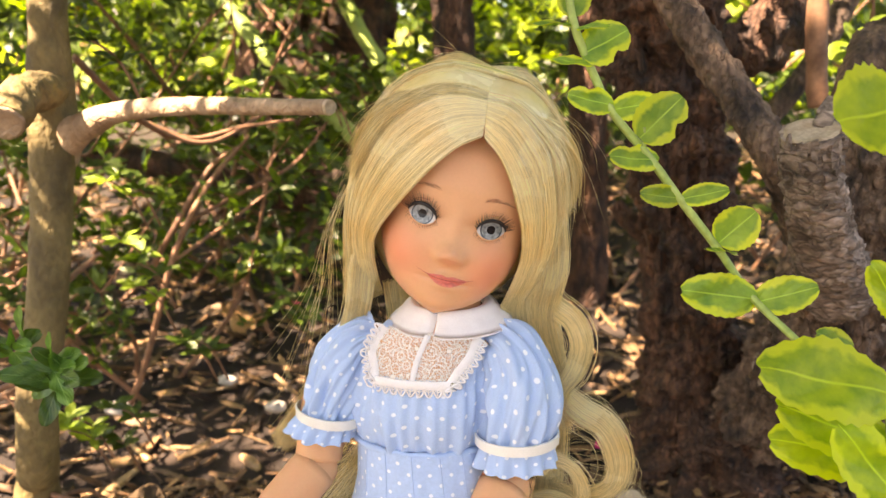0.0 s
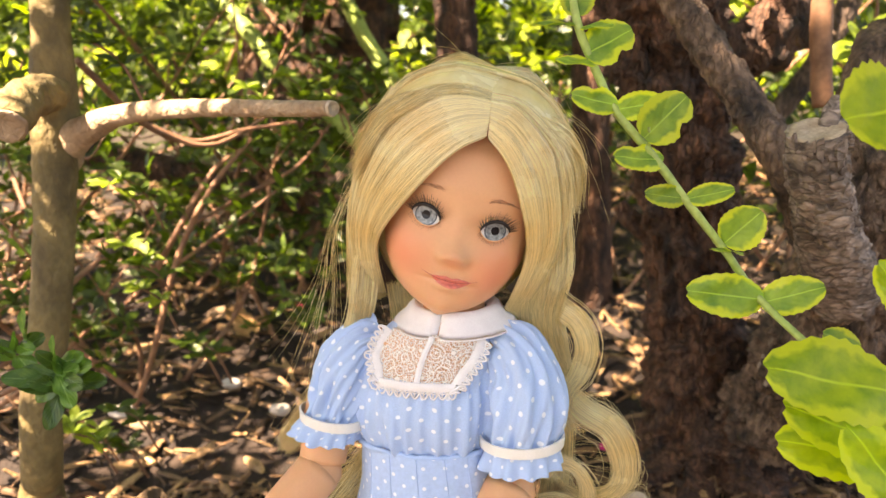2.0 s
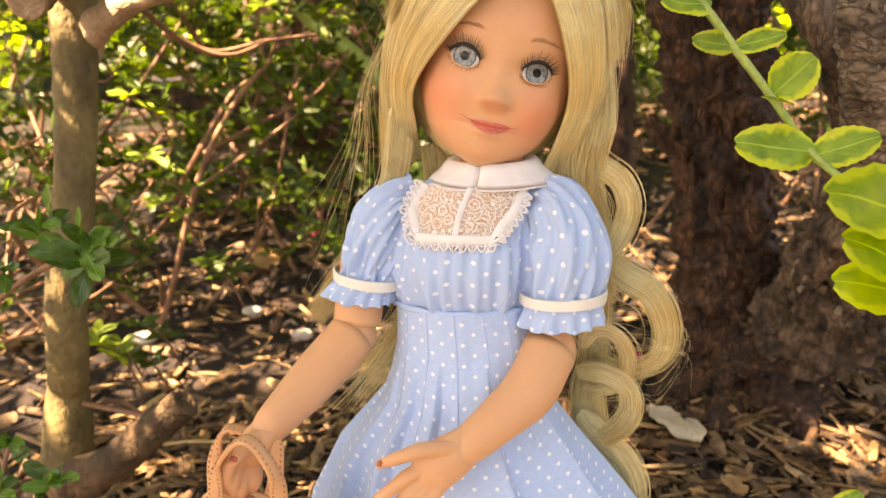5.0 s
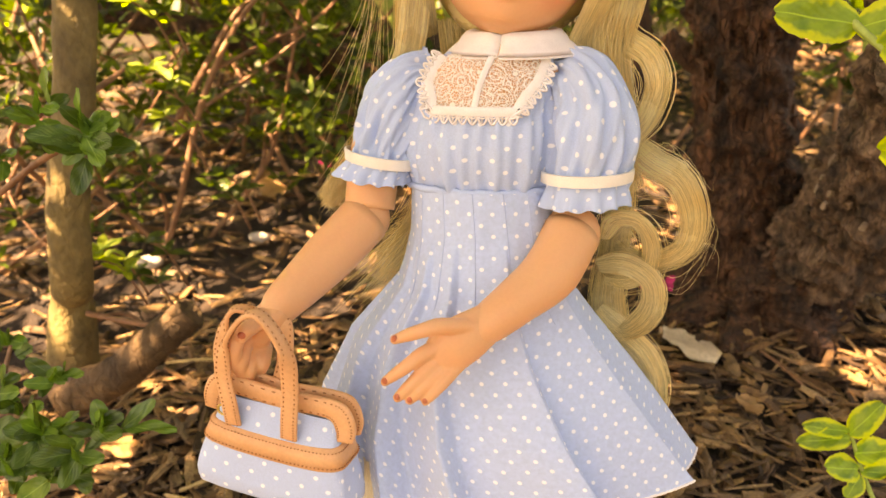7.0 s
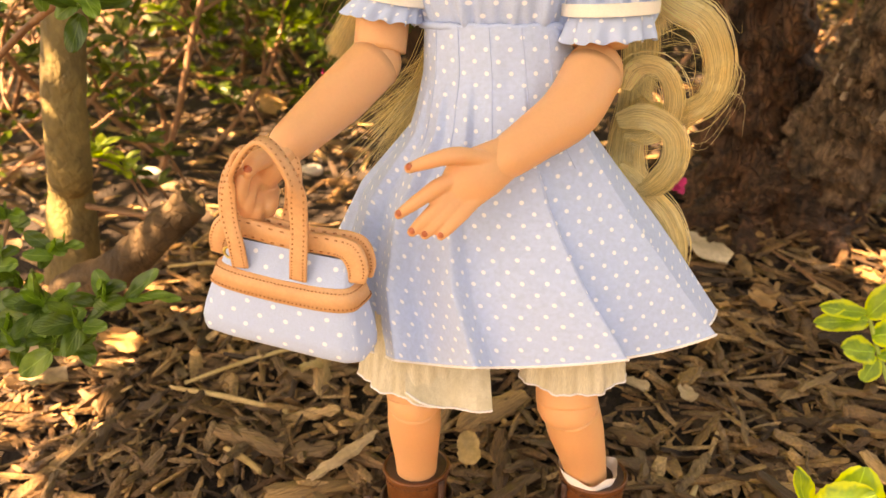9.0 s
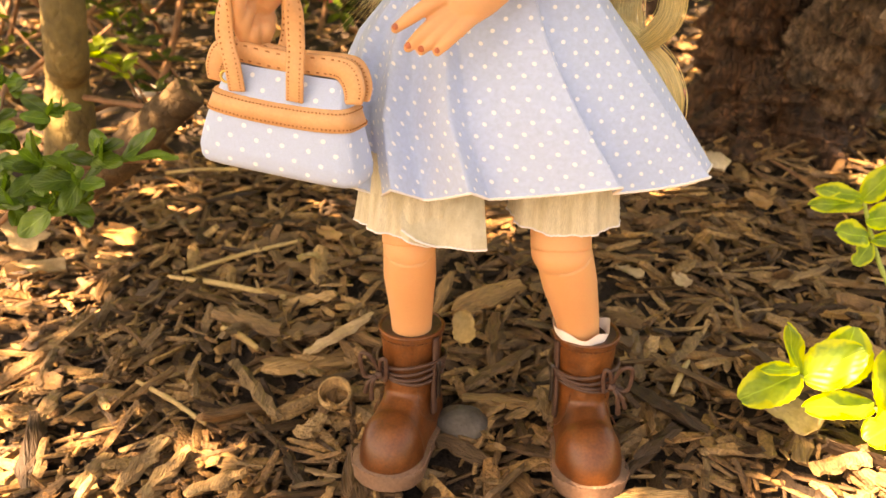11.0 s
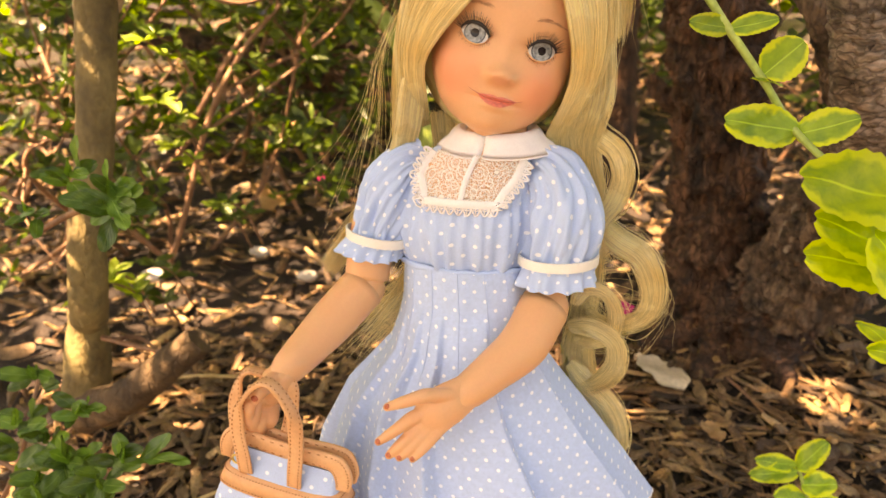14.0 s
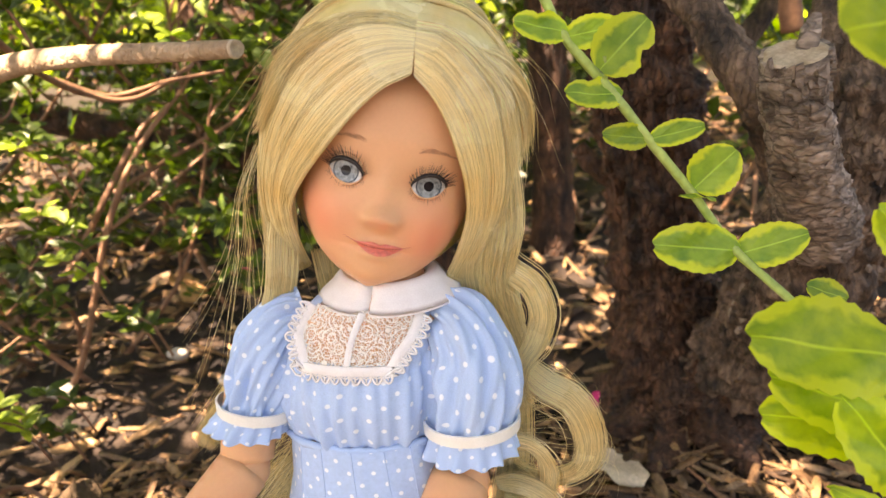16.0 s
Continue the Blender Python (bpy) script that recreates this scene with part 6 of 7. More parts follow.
# ---- shrubs ----
def leaf_cloud(centres, per, length, seed, spread=1.0, up=0.5, rows=4, cols=3):
    """Whorls of small leaves round twig ends."""
    rng = np.random.default_rng(seed)
    out = []
    for c in centres:
        axis = Vector((rng.normal(0, 0.7), rng.normal(-0.2, 0.7), 1)).normalized()
        q = axis.to_track_quat("Z", "Y")
        for k in range(per):
            w = 2 * math.pi * (k + rng.uniform(-0.3, 0.3)) / per
            d = q @ Vector((math.cos(w), math.sin(w), rng.uniform(0.0, 0.8) * up * 2))
            ln = length * rng.uniform(0.6, 1.25)
            base = Vector(c) + d * ln * 0.12 + Vector(rng.normal(0, 0.002, 3))
            out.append(leaf_on(base, base + d * ln, ln * rng.uniform(0.36, 0.5), axis + Vector(rng.normal(0, 0.35, 3)), rows=rows, cols=cols, droop=rng.uniform(0, 0.25)))
    return many(out)


def shrub(name, label, box, stems, whorls, per, length, material, seed, stem_r=0.003, foot=None, shape=None):
    """Stems that fork from the ground, and whorls of leaves at twig ends within the box."""
    rng = np.random.default_rng(seed)
    sh = thing(name, label, "shrub")
    (x0, x1), (y0, y1), (z0, z1) = box
    ends = []
    for k in range(stems):
        fx, fy = (rng.uniform(x0, x1), rng.uniform(y0, y1)) if foot is None else (foot[0] + rng.normal(0, 0.03), foot[1] + rng.normal(0, 0.03))
        tip = (rng.uniform(x0, x1), rng.uniform(y0, y1), rng.uniform((z0 + z1) / 2, z1) + slope(fx, fy))
        base = (fx, fy, slope(fx, fy) - 0.01)
        mid = [(base[i] * 0.5 + tip[i] * 0.5 + rng.normal(0, 0.03)) for i in range(3)]
        part("stem", tube([base, mid, tip], (stem_r, stem_r * 0.8, stem_r * 0.4), 7, 20, 0.15, 120), TWIG, sh)
        path = smooth_path([base, mid, tip], 20)
        for j in range(4):
            i = int(rng.uniform(7, 19))
            e = path[i] + rng.normal(0, 0.05, 3) + np.array((0, 0, 0.03))
            part("twig", tube([path[i], (path[i] + e) / 2 + rng.normal(0, 0.008, 3), e], (stem_r * 0.5, stem_r * 0.35, stem_r * 0.2), 5, 8), TWIG, sh)
            ends.append(e)
        ends.append(path[-1])
    centres = list(ends)
    while len(centres) < whorls:
        p = (rng.uniform(x0, x1), rng.uniform(y0, y1), rng.uniform(z0, z1))
        p = (p[0], p[1], p[2] + slope(p[0], p[1]))
        if noise.noise(Vector(p) * 6 + Vector((seed, 0, 0))) > -0.12:
            centres.append(p)
    shape_, uv = leaf_cloud(centres, per, length, seed)
    ob = part("foliage", shape_, material, sh, uvs=uv)
    tagged(ob, kind="stuff")
    return sh


shrub("azalea_shrub", "small-leaved azalea with thin red-brown twigs", ((-0.62, -0.12), (0.72, 1.15), (0.06, 0.42)), 12, 430, 7, 0.0175, AZALEA, 11)
shrub("azalea_shrub", "taller azalea with sunlit leaf tips", ((-0.75, 0.02), (1.05, 1.5), (0.30, 0.72)), 10, 700, 7, 0.021, AZALEA, 12)
shrub("azalea_shrub", "low azalea at the foot of the trunk", ((-0.62, -0.28), (0.58, 0.85), (0.02, 0.20)), 6, 110, 6, 0.016, AZALEA, 13)
shrub("azalea_shrub", "dark spreading azalea on the mulch behind the doll", ((-0.46, -0.06), (0.88, 1.25), (0.02, 0.26)), 5, 260, 7, 0.019, AZALEA, 23)
shrub("azalea_shrub", "low leafy azalea behind the old trunk", ((0.08, 0.50), (0.95, 1.35), (0.02, 0.30)), 5, 200, 7, 0.022, AZALEA, 24)
shrub("azalea_shrub", "azalea beside the old trunk", ((0.20, 0.75), (0.85, 1.4), (0.10, 0.60)), 8, 260, 7, 0.024, AZALEA, 14)
shrub("garden_shrub", "yellow-green shrub behind, full sun painted into its leaves", ((-1.3, 0.1), (1.9, 2.6), (0.3, 1.2)), 10, 460, 7, 0.060, SUN_PAINTED, 15, 0.006)
shrub("azalea_shrub", "low dark azalea closing the back of the bed", ((-1.1, 0.5), (1.5, 2.0), (0.02, 0.42)), 6, 460, 7, 0.030, AZALEA, 18)
shrub("garden_shrub", "pale shrub in the distance, sunlight painted into its leaves", ((0.0, 1.6), (2.0, 3.0), (0.2, 1.3)), 10, 420, 7, 0.075, SUN_PAINTED_FAR, 16, 0.006)
# the hedge leaves carry painted sunlight in their colour
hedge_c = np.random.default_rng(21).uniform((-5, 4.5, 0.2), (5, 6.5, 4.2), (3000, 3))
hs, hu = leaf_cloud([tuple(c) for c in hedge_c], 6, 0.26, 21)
hedge = tagged(part("hedge", hs, SUN_PAINTED_FAR, uvs=hu), "far hedge, sunlight painted into its bright green foliage", "hedge", kind="stuff")

# bare azalea stems in front of the leaves
wand = thing("bare_shrub", "bare shrub of thin reddish stems leaning from the mulch", "shrub")
STEMS_A = (([(-0.3481, 0.7400, 0.0130), (-0.2975, 0.7400, 0.0943), (-0.2563, 0.7400, 0.2176), (-0.2196, 0.7400, 0.2872), (-0.1836, 0.7600, 0.3336)], 0.0034),
               ([(-0.2862, 0.7600, 0.2024), (-0.2585, 0.7600, 0.2471), (-0.2286, 0.7800, 0.2997), (-0.2051, 0.8000, 0.3204)], 0.0032),
               ([(-0.2531, 0.7600, 0.2471), (-0.2074, 0.8000, 0.2722), (-0.1568, 0.8400, 0.3001), (-0.1228, 0.8600, 0.3434)], 0.0022),
               ([(-0.2537, 0.7400, 0.2176), (-0.2151, 0.7800, 0.2452), (-0.1684, 0.8000, 0.2809)], 0.0020),
               )
STEMS_B = (([(-0.2254, 0.5000, 0.3945), (-0.2146, 0.5200, 0.3744), (-0.2129, 0.5500, 0.3594), (-0.2039, 0.6000, 0.3417), (-0.1761, 0.6200, 0.3363), (-0.1448, 0.6600, 0.3569)], 0.0024),
               ([(-0.2243, 0.6000, 0.3521), (-0.1935, 0.6200, 0.3385), (-0.1588, 0.6400, 0.3463), (-0.1219, 0.6600, 0.3514)], 0.0020),
               ([(-0.2434, 0.5000, 0.2529), (-0.2409, 0.5200, 0.2579), (-0.2345, 0.5300, 0.2647)], 0.0022),
               ([(-0.2802, 0.5000, 0.0937), (-0.2440, 0.5000, 0.1080), (-0.2242, 0.5000, 0.0981)], 0.0018),
               ([(-0.2547, 0.4800, 0.1156), (-0.2235, 0.4700, 0.1139), (-0.1950, 0.4600, 0.1136)], 0.0020))
for pts, r in STEMS_A + STEMS_B:
    part("stem", tube(pts, (r, r * 0.9, r * 0.6), 8, 12 * len(pts), 0.15, 150), TWIG, wand)
tip_c = [(-0.1040, 0.7000, 0.3776), (-0.1842, 0.7500, 0.3805), (-0.0549, 0.9500, 0.4212), (-0.1244, 0.8000, 0.3811), (-0.2014, 0.4700, 0.4026), (-0.2530, 0.6000, 0.3079), (-0.2031, 0.6200, 0.1774), (-0.2377, 0.6000, 0.2269), (-0.2542, 0.5800, 0.1355), (-0.2757, 0.5500, 0.1302),
         (-0.2361, 0.6000, 0.2451), (-0.2469, 0.6000, 0.2614), (-0.2238, 0.6600, 0.1607), (-0.2785, 0.5600, 0.1354), (-0.2642, 0.5800, 0.1117), (-0.1572, 0.8000, 0.3919), (-0.0963, 0.8000, 0.3919), (-0.1590, 0.9000, 0.1811), (-0.2442, 0.6000, 0.3121)]
# every second shoot has a sun fleck painted in as lighter leaf colour
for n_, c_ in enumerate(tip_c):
    shoot = thing("azalea_shoot", "fresh azalea shoot, sunlight painted into every second one's light green", "shoot", "azalea shoots", at=c_)
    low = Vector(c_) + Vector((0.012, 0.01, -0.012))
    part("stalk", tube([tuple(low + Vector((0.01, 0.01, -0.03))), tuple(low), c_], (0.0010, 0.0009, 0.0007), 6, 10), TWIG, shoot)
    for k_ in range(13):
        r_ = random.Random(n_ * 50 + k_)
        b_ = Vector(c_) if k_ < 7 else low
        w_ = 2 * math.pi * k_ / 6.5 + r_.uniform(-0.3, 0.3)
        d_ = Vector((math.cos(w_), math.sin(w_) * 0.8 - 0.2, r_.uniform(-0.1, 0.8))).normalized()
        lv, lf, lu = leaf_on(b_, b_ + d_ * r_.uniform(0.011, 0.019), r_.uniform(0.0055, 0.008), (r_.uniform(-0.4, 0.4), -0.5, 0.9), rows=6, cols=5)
        part("leaf", (lv, lf), SUN_PAINTED if n_ % 2 else AZALEA, shoot, uvs=lu)
fl = []
rng = np.random.default_rng(8)
for c in ((-0.1640, 0.8500, 0.1505), (-0.1579, 0.8500, 0.1473), (0.1420, 0.6000, 0.0977), (0.1276, 0.6000, 0.0985)):
    for k in range(5):
        d = Vector(rng.normal(0, 1, 3)).normalized()
        fl.append(leaf_on(c, Vector(c) + d * 0.008, 0.007, (0, -1, 0.4), rows=4, cols=3))
fs_, fu_ = many(fl)
part("fallen_petals", fs_, PETAL, uvs=fu_)
tagged(bpy.data.objects["fallen_petals"], "magenta azalea petals lying on the mulch", "petals", kind="stuff")


# ---- euonymus vine and glossy sprigs: leaf by leaf ----
def plant_of(name, label, stems, leaves, material, stem_material, facing=(0.05, -0.95, 0.3), teeth=0.05, seed=0):
    rng = np.random.default_rng(seed)
    p = thing(name, label, "plant")
    for pts, r in stems:
        part("stem", tube(pts, (r, r, r * 0.8), 9, 14 * len(pts), 0.05, 200), stem_material, p)
    for base, tip, width, *more in leaves:
        face = Vector(more[0] if more else facing) + Vector(rng.normal(0, 0.12, 3))
        v, f, u = leaf_on(base, tip, width, face, fold=rng.uniform(0.08, 0.25), droop=rng.uniform(0.0, 0.14), teeth=teeth, rows=17, cols=9, cut=0.35 if rng.uniform() > 0.75 else 0.0, point=0.48)
        part("leaf", (v, f), material, p, uvs=u)
    return p


VINE_TOP = [((0.0512, 0.3200, 0.3982), (0.0325, 0.3150, 0.3988), 0.0057, (0, -0.4, 0.9)), ((0.0522, 0.3200, 0.3971), (0.0623, 0.3100, 0.3984), 0.0081, (0, -0.5, 0.8)), ((0.0505, 0.3200, 0.4013), (0.0509, 0.3250, 0.4145), 0.0134),
          ((0.0539, 0.3180, 0.3868), (0.0715, 0.3180, 0.3965), 0.0178), ((0.0584, 0.3180, 0.3838), (0.0417, 0.3120, 0.3852), 0.0068, (0, -0.5, 0.8)), ((0.0659, 0.3150, 0.3674), (0.0483, 0.3100, 0.3721), 0.0112),
          ((0.0655, 0.3150, 0.3659), (0.0822, 0.3080, 0.3692), 0.0112)]
VINE_LOW = [((0.0758, 0.3100, 0.3552), (0.0903, 0.3060, 0.3709), 0.0189), ((0.0840, 0.3120, 0.3464), (0.0639, 0.3060, 0.3488), 0.0116),
          ((0.0926, 0.3100, 0.3318), (0.0769, 0.3050, 0.3346), 0.0092), ((0.0933, 0.3100, 0.3316), (0.1094, 0.3040, 0.3363), 0.0088), ((0.1083, 0.3080, 0.3146), (0.1201, 0.3030, 0.3277), 0.0169),
          ((0.1156, 0.3070, 0.3103), (0.1012, 0.3000, 0.3152), 0.0040, (0, -0.2, 1)), ((0.1235, 0.3050, 0.2925), (0.0934, 0.2980, 0.2979), 0.0173), ((0.1229, 0.3050, 0.2911), (0.1437, 0.2970, 0.2995), 0.0149),
          ((0.1607, 0.3000, 0.2744), (0.1463, 0.3000, 0.2803), 0.0097)]
plant_of("euonymus_vine", "climbing stem with green and yellow variegated leaves",
         [([(0.0474, 0.3250, 0.4208), (0.0506, 0.3200, 0.3992), (0.0585, 0.3180, 0.3799), (0.0662, 0.3150, 0.3648), (0.0806, 0.3120, 0.3475), (0.0931, 0.3100, 0.3311), (0.1080, 0.3080, 0.3124), (0.1216, 0.3050, 0.2937), (0.1345, 0.2900, 0.2799), (0.1391, 0.2600, 0.2722)], 0.0017),
          ([(0.0782, 0.3120, 0.3514), (0.0779, 0.3100, 0.3563), (0.0771, 0.3090, 0.3596)], 0.0008)],
         VINE_TOP + VINE_LOW,
         VARIEGATED, GREEN_STEM, teeth=0.06, seed=1)
plant_of("euonymus_bush", "golden yellow-green euonymus with toothed leaves, close by",
         [([(0.1700, 0.2600, 0.2057), (0.1563, 0.2500, 0.2417), (0.1472, 0.2450, 0.2643), (0.1495, 0.2500, 0.2858), (0.1427, 0.2400, 0.3290), (0.1343, 0.2300, 0.3667)], 0.0022)],
         [((0.1430, 0.2400, 0.2780), (0.0996, 0.2350, 0.2901), 0.0275, (0.05, -0.75, 0.65)), ((0.1466, 0.2460, 0.2579), (0.1095, 0.2430, 0.2739), 0.0220, (0.1, -0.9, 0.4)), ((0.1487, 0.2520, 0.2510), (0.1118, 0.2500, 0.2591), 0.0220, (0.1, -0.8, 0.5)),
          ((0.1484, 0.2360, 0.2411), (0.1254, 0.2320, 0.2700), 0.0220, (-0.2, -0.9, 0.4)), ((0.1239, 0.2150, 0.3686), (0.1036, 0.2120, 0.3650), 0.0273, (-0.1, -0.95, 0.2)),
          ((0.1437, 0.2400, 0.3040), (0.1301, 0.2350, 0.3213), 0.0128, (-0.3, -0.9, 0.2)), ((0.1597, 0.2500, 0.2151), (0.1345, 0.2500, 0.2340), 0.0092, (0, -0.6, 0.8)), ((0.1550, 0.2400, 0.2231), (0.1323, 0.2400, 0.2273), 0.0110, (0, -0.6, 0.8))],
         GOLDEN, GREEN_STEM, teeth=0.09, seed=2)
plant_of("euonymus_sprout", "young golden euonymus sprout growing from the mulch",
         [([(0.1848, 0.2850, 0.0067), (0.1590, 0.2850, 0.0246), (0.1419, 0.2870, 0.0298), (0.1237, 0.2880, 0.0397)], 0.0012)],
         [((0.1242, 0.2880, 0.0392), (0.1141, 0.2850, 0.0651), 0.0106), ((0.1254, 0.2870, 0.0390), (0.1441, 0.2800, 0.0567), 0.0202), ((0.1410, 0.2920, 0.0324), (0.1468, 0.2950, 0.0590), 0.0220),
          ((0.1231, 0.2860, 0.0414), (0.0971, 0.2780, 0.0338), 0.0184), ((0.1214, 0.2840, 0.0447), (0.1045, 0.2800, 0.0464), 0.0074), ((0.1555, 0.2840, 0.0279), (0.1241, 0.2760, 0.0327), 0.0132),
          ((0.1678, 0.2830, 0.0242), (0.1549, 0.2800, 0.0555), 0.0198), ((0.1695, 0.2820, 0.0249), (0.1496, 0.2740, 0.0174), 0.0184), ((0.1730, 0.2840, 0.0243), (0.1785, 0.2820, 0.0477), 0.0176)],
         VARIEGATED, GREEN_STEM, (0, -0.6, 0.8), 0.05, 3)
plant_of("euonymus_sprout", "small upright euonymus shoot with yellow-green leaves",
         [([(0.2259, 0.3850, 0.0153), (0.2097, 0.3870, 0.0377), (0.1990, 0.3900, 0.0592), (0.1885, 0.3900, 0.0844)], 0.0013)],
         [((0.1879, 0.3900, 0.0843), (0.1989, 0.3850, 0.1050), 0.0146), ((0.1870, 0.3900, 0.0859), (0.1626, 0.3850, 0.0929), 0.0110), ((0.1872, 0.3880, 0.0834), (0.1589, 0.3800, 0.0868), 0.0127), ((0.1914, 0.3890, 0.0738), (0.2063, 0.3800, 0.0814), 0.0157),
          ((0.1945, 0.3890, 0.0643), (0.1734, 0.3800, 0.0712), 0.0157), ((0.1957, 0.3890, 0.0628), (0.2161, 0.3850, 0.0655), 0.0091), ((0.1955, 0.3880, 0.0615), (0.1874, 0.3820, 0.0517), 0.0110)],
         VARIEGATED, GREEN_STEM, (0, -0.6, 0.8), 0.05, 4)
rng = np.random.default_rng(17)


def rosette(centre, count, length, width):
    out = []
    for k in range(count):
        w = 2 * math.pi * k / count * 1.618 + rng.uniform(-0.4, 0.4)
        ln = length * rng.uniform(0.65, 1.05)
        d = Vector((math.cos(w), -0.45 + rng.uniform(-0.4, 0.4), 0.55 * math.sin(w) + 0.15)).normalized()
        face = (0.5 * math.cos(w + 2.0), -0.7, 0.7 + 0.3 * rng.uniform(-1, 1))
        base = Vector(centre) + Vector(rng.normal(0, 0.0022, 3))
        out.append((tuple(base + d * ln * 0.12), tuple(base + d * ln), ln * rng.uniform(0.42, 0.52), face))
    return out


plant_of("glossy_shrub", "dark glossy green leaf rosettes on a low shrub",
         [([(-0.2534, 0.4000, 0.2089), (-0.2110, 0.3700, 0.2328), (-0.1780, 0.3500, 0.2472)], 0.0016), ([(-0.2688, 0.3600, 0.0605), (-0.2106, 0.3400, 0.1035), (-0.1753, 0.3300, 0.1164), (-0.1553, 0.3250, 0.1190)], 0.0014),
          ([(-0.2635, 0.3600, 0.0951), (-0.2274, 0.3400, 0.0959), (-0.2063, 0.3350, 0.0956)], 0.0013), ([(-0.2688, 0.3600, 0.0605), (-0.2440, 0.3520, 0.1040), (-0.2350, 0.3480, 0.1260), (-0.2330, 0.3600, 0.1450)], 0.0013), ([(-0.2373, 0.3600, 0.2462), (-0.2171, 0.3500, 0.2407)], 0.0013)],
         rosette((-0.1756, 0.3480, 0.2493), 12, 0.0230, 0.0105) + rosette((-0.1774, 0.3500, 0.2404), 7, 0.0200, 0.0095) + rosette((-0.2006, 0.3600, 0.2562), 9, 0.021, 0.009) + rosette((-0.2174, 0.3500, 0.2390), 6, 0.014, 0.007)
         + rosette((-0.2065, 0.3350, 0.1130), 12, 0.0210, 0.0100) + rosette((-0.2169, 0.3300, 0.0982), 9, 0.0205, 0.0098) + rosette((-0.2013, 0.3250, 0.0988), 9, 0.0205, 0.0100) + rosette((-0.1840, 0.3200, 0.1125), 7, 0.0190, 0.0100) + rosette((-0.2239, 0.3450, 0.1180), 9, 0.0185, 0.0090)
         + rosette((-0.2350, 0.3450, 0.1280), 8, 0.0190, 0.0095) + rosette((-0.2250, 0.3300, 0.1020), 8, 0.0190, 0.0095) + rosette((-0.1920, 0.3280, 0.1010), 8, 0.0180, 0.0090)
         + rosette((-0.2430, 0.3500, 0.1060), 9, 0.0190, 0.0095) + rosette((-0.2330, 0.3600, 0.1450), 8, 0.0170, 0.0085) + rosette((-0.2100, 0.3500, 0.1330), 7, 0.0170, 0.0085)
         + rosette((-0.1791, 0.3280, 0.1194), 7, 0.0175, 0.0092) + [((-0.1661, 0.3270, 0.1192), (-0.1418, 0.3220, 0.1231), 0.0082, (0, -0.4, 0.9)), ((-0.1688, 0.3270, 0.1181), (-0.1531, 0.3300, 0.1322), 0.0085), ((-0.1751, 0.3270, 0.1180), (-0.1807, 0.3300, 0.1316), 0.0085)],
         GLOSSY, TWIG, (0, -0.6, 0.8), 0.0, 5)
plant_of("leafy_sprig", "bright sprig of rounded leaves beside the old trunk",
         [([(0.3325, 0.6200, 0.3916), (0.3040, 0.6000, 0.4031), (0.2817, 0.5800, 0.4040)], 0.0016)],
         [((0.2947, 0.5900, 0.4045), (0.2745, 0.5850, 0.4003), 0.016), ((0.2965, 0.5900, 0.4065), (0.2869, 0.5900, 0.4222), 0.016), ((0.2988, 0.5900, 0.4045), (0.3095, 0.5900, 0.4183), 0.018), ((0.3127, 0.6000, 0.3991), (0.2878, 0.5800, 0.3825), 0.02), ((0.3135, 0.6000, 0.4111), (0.3262, 0.6000, 0.4270), 0.02)],
         SUN_PAINTED, GREEN_STEM, (0, -0.7, 0.7), 0.03, 6)

# ---- the crown overhead that shades the bed ----
crown = thing("overhanging_crown", "leafy boughs overhanging the bed and casting dappled shade", "tree crown")
rng = np.random.default_rng(77)
hub = Vector((0.0, 0.34, 0.17)) + SUN_DIR * 1.55
ax = SUN_DIR.orthogonal().normalized()
ay = SUN_DIR.cross(ax)


def shaded(p, reach):
    """Whether a bough at p stands between the sun and the middle of the bed."""
    for x, y, z in ((0, 0.3, 0.02), (0, 0.3, 0.10), (0, 0.3, 0.18), (0, 0.3, 0.26), (0, 0.3, 0.34), (0.19, 0.6, 0.06), (0.19, 0.6, 0.16), (0.18, 0.6, 0.26), (0.17, 0.6, 0.36), (0.25, 0.5, 0.2), (0.26, 0.45, 0.3), (-0.19, 0.33, 0.13), (-0.16, 0.33, 0.08), (0.11, 0.21, 0.36), (0.13, 0.24, 0.28)):
        q = p - Vector((x, y, z))
        if (q - SUN_DIR * q.dot(SUN_DIR)).length < reach:
            return True
    return False


GAPS = ((-0.02, 0.205, 0.0), (0.0, 0.25, 0.0), (-0.09, 0.20, 0.0), (0.17, 0.215, 0.0), (0.21, 0.26, 0.0), (0.06, 0.25, 0.0), (-0.13, 0.215, 0.0), (0.03, 0.215, 0.0), (-0.21, 0.25, 0.0), (-0.06, 0.235, 0.0), (0.10, 0.225, 0.0), (-0.13, 0.265, 0.0), (0.1630, 0.3700, 0.3017), (0.1916, 0.6000, 0.2447), (0.1716, 0.4500, 0.3617), (0.12, 0.26, 0.02), (0.17, 0.30, 0.02), (-0.28, 0.45, 0.02), (-0.24, 0.455, 0.30), (-0.25, 0.455, 0.19), (-0.15, 0.42, 0.365), (0.16, 0.37, 0.31),
        (-0.22, 0.46, 0.41), (0.24, 0.56, 0.07), (-0.28, 1.05, 0.12), (-0.16, 1.1, 0.15))


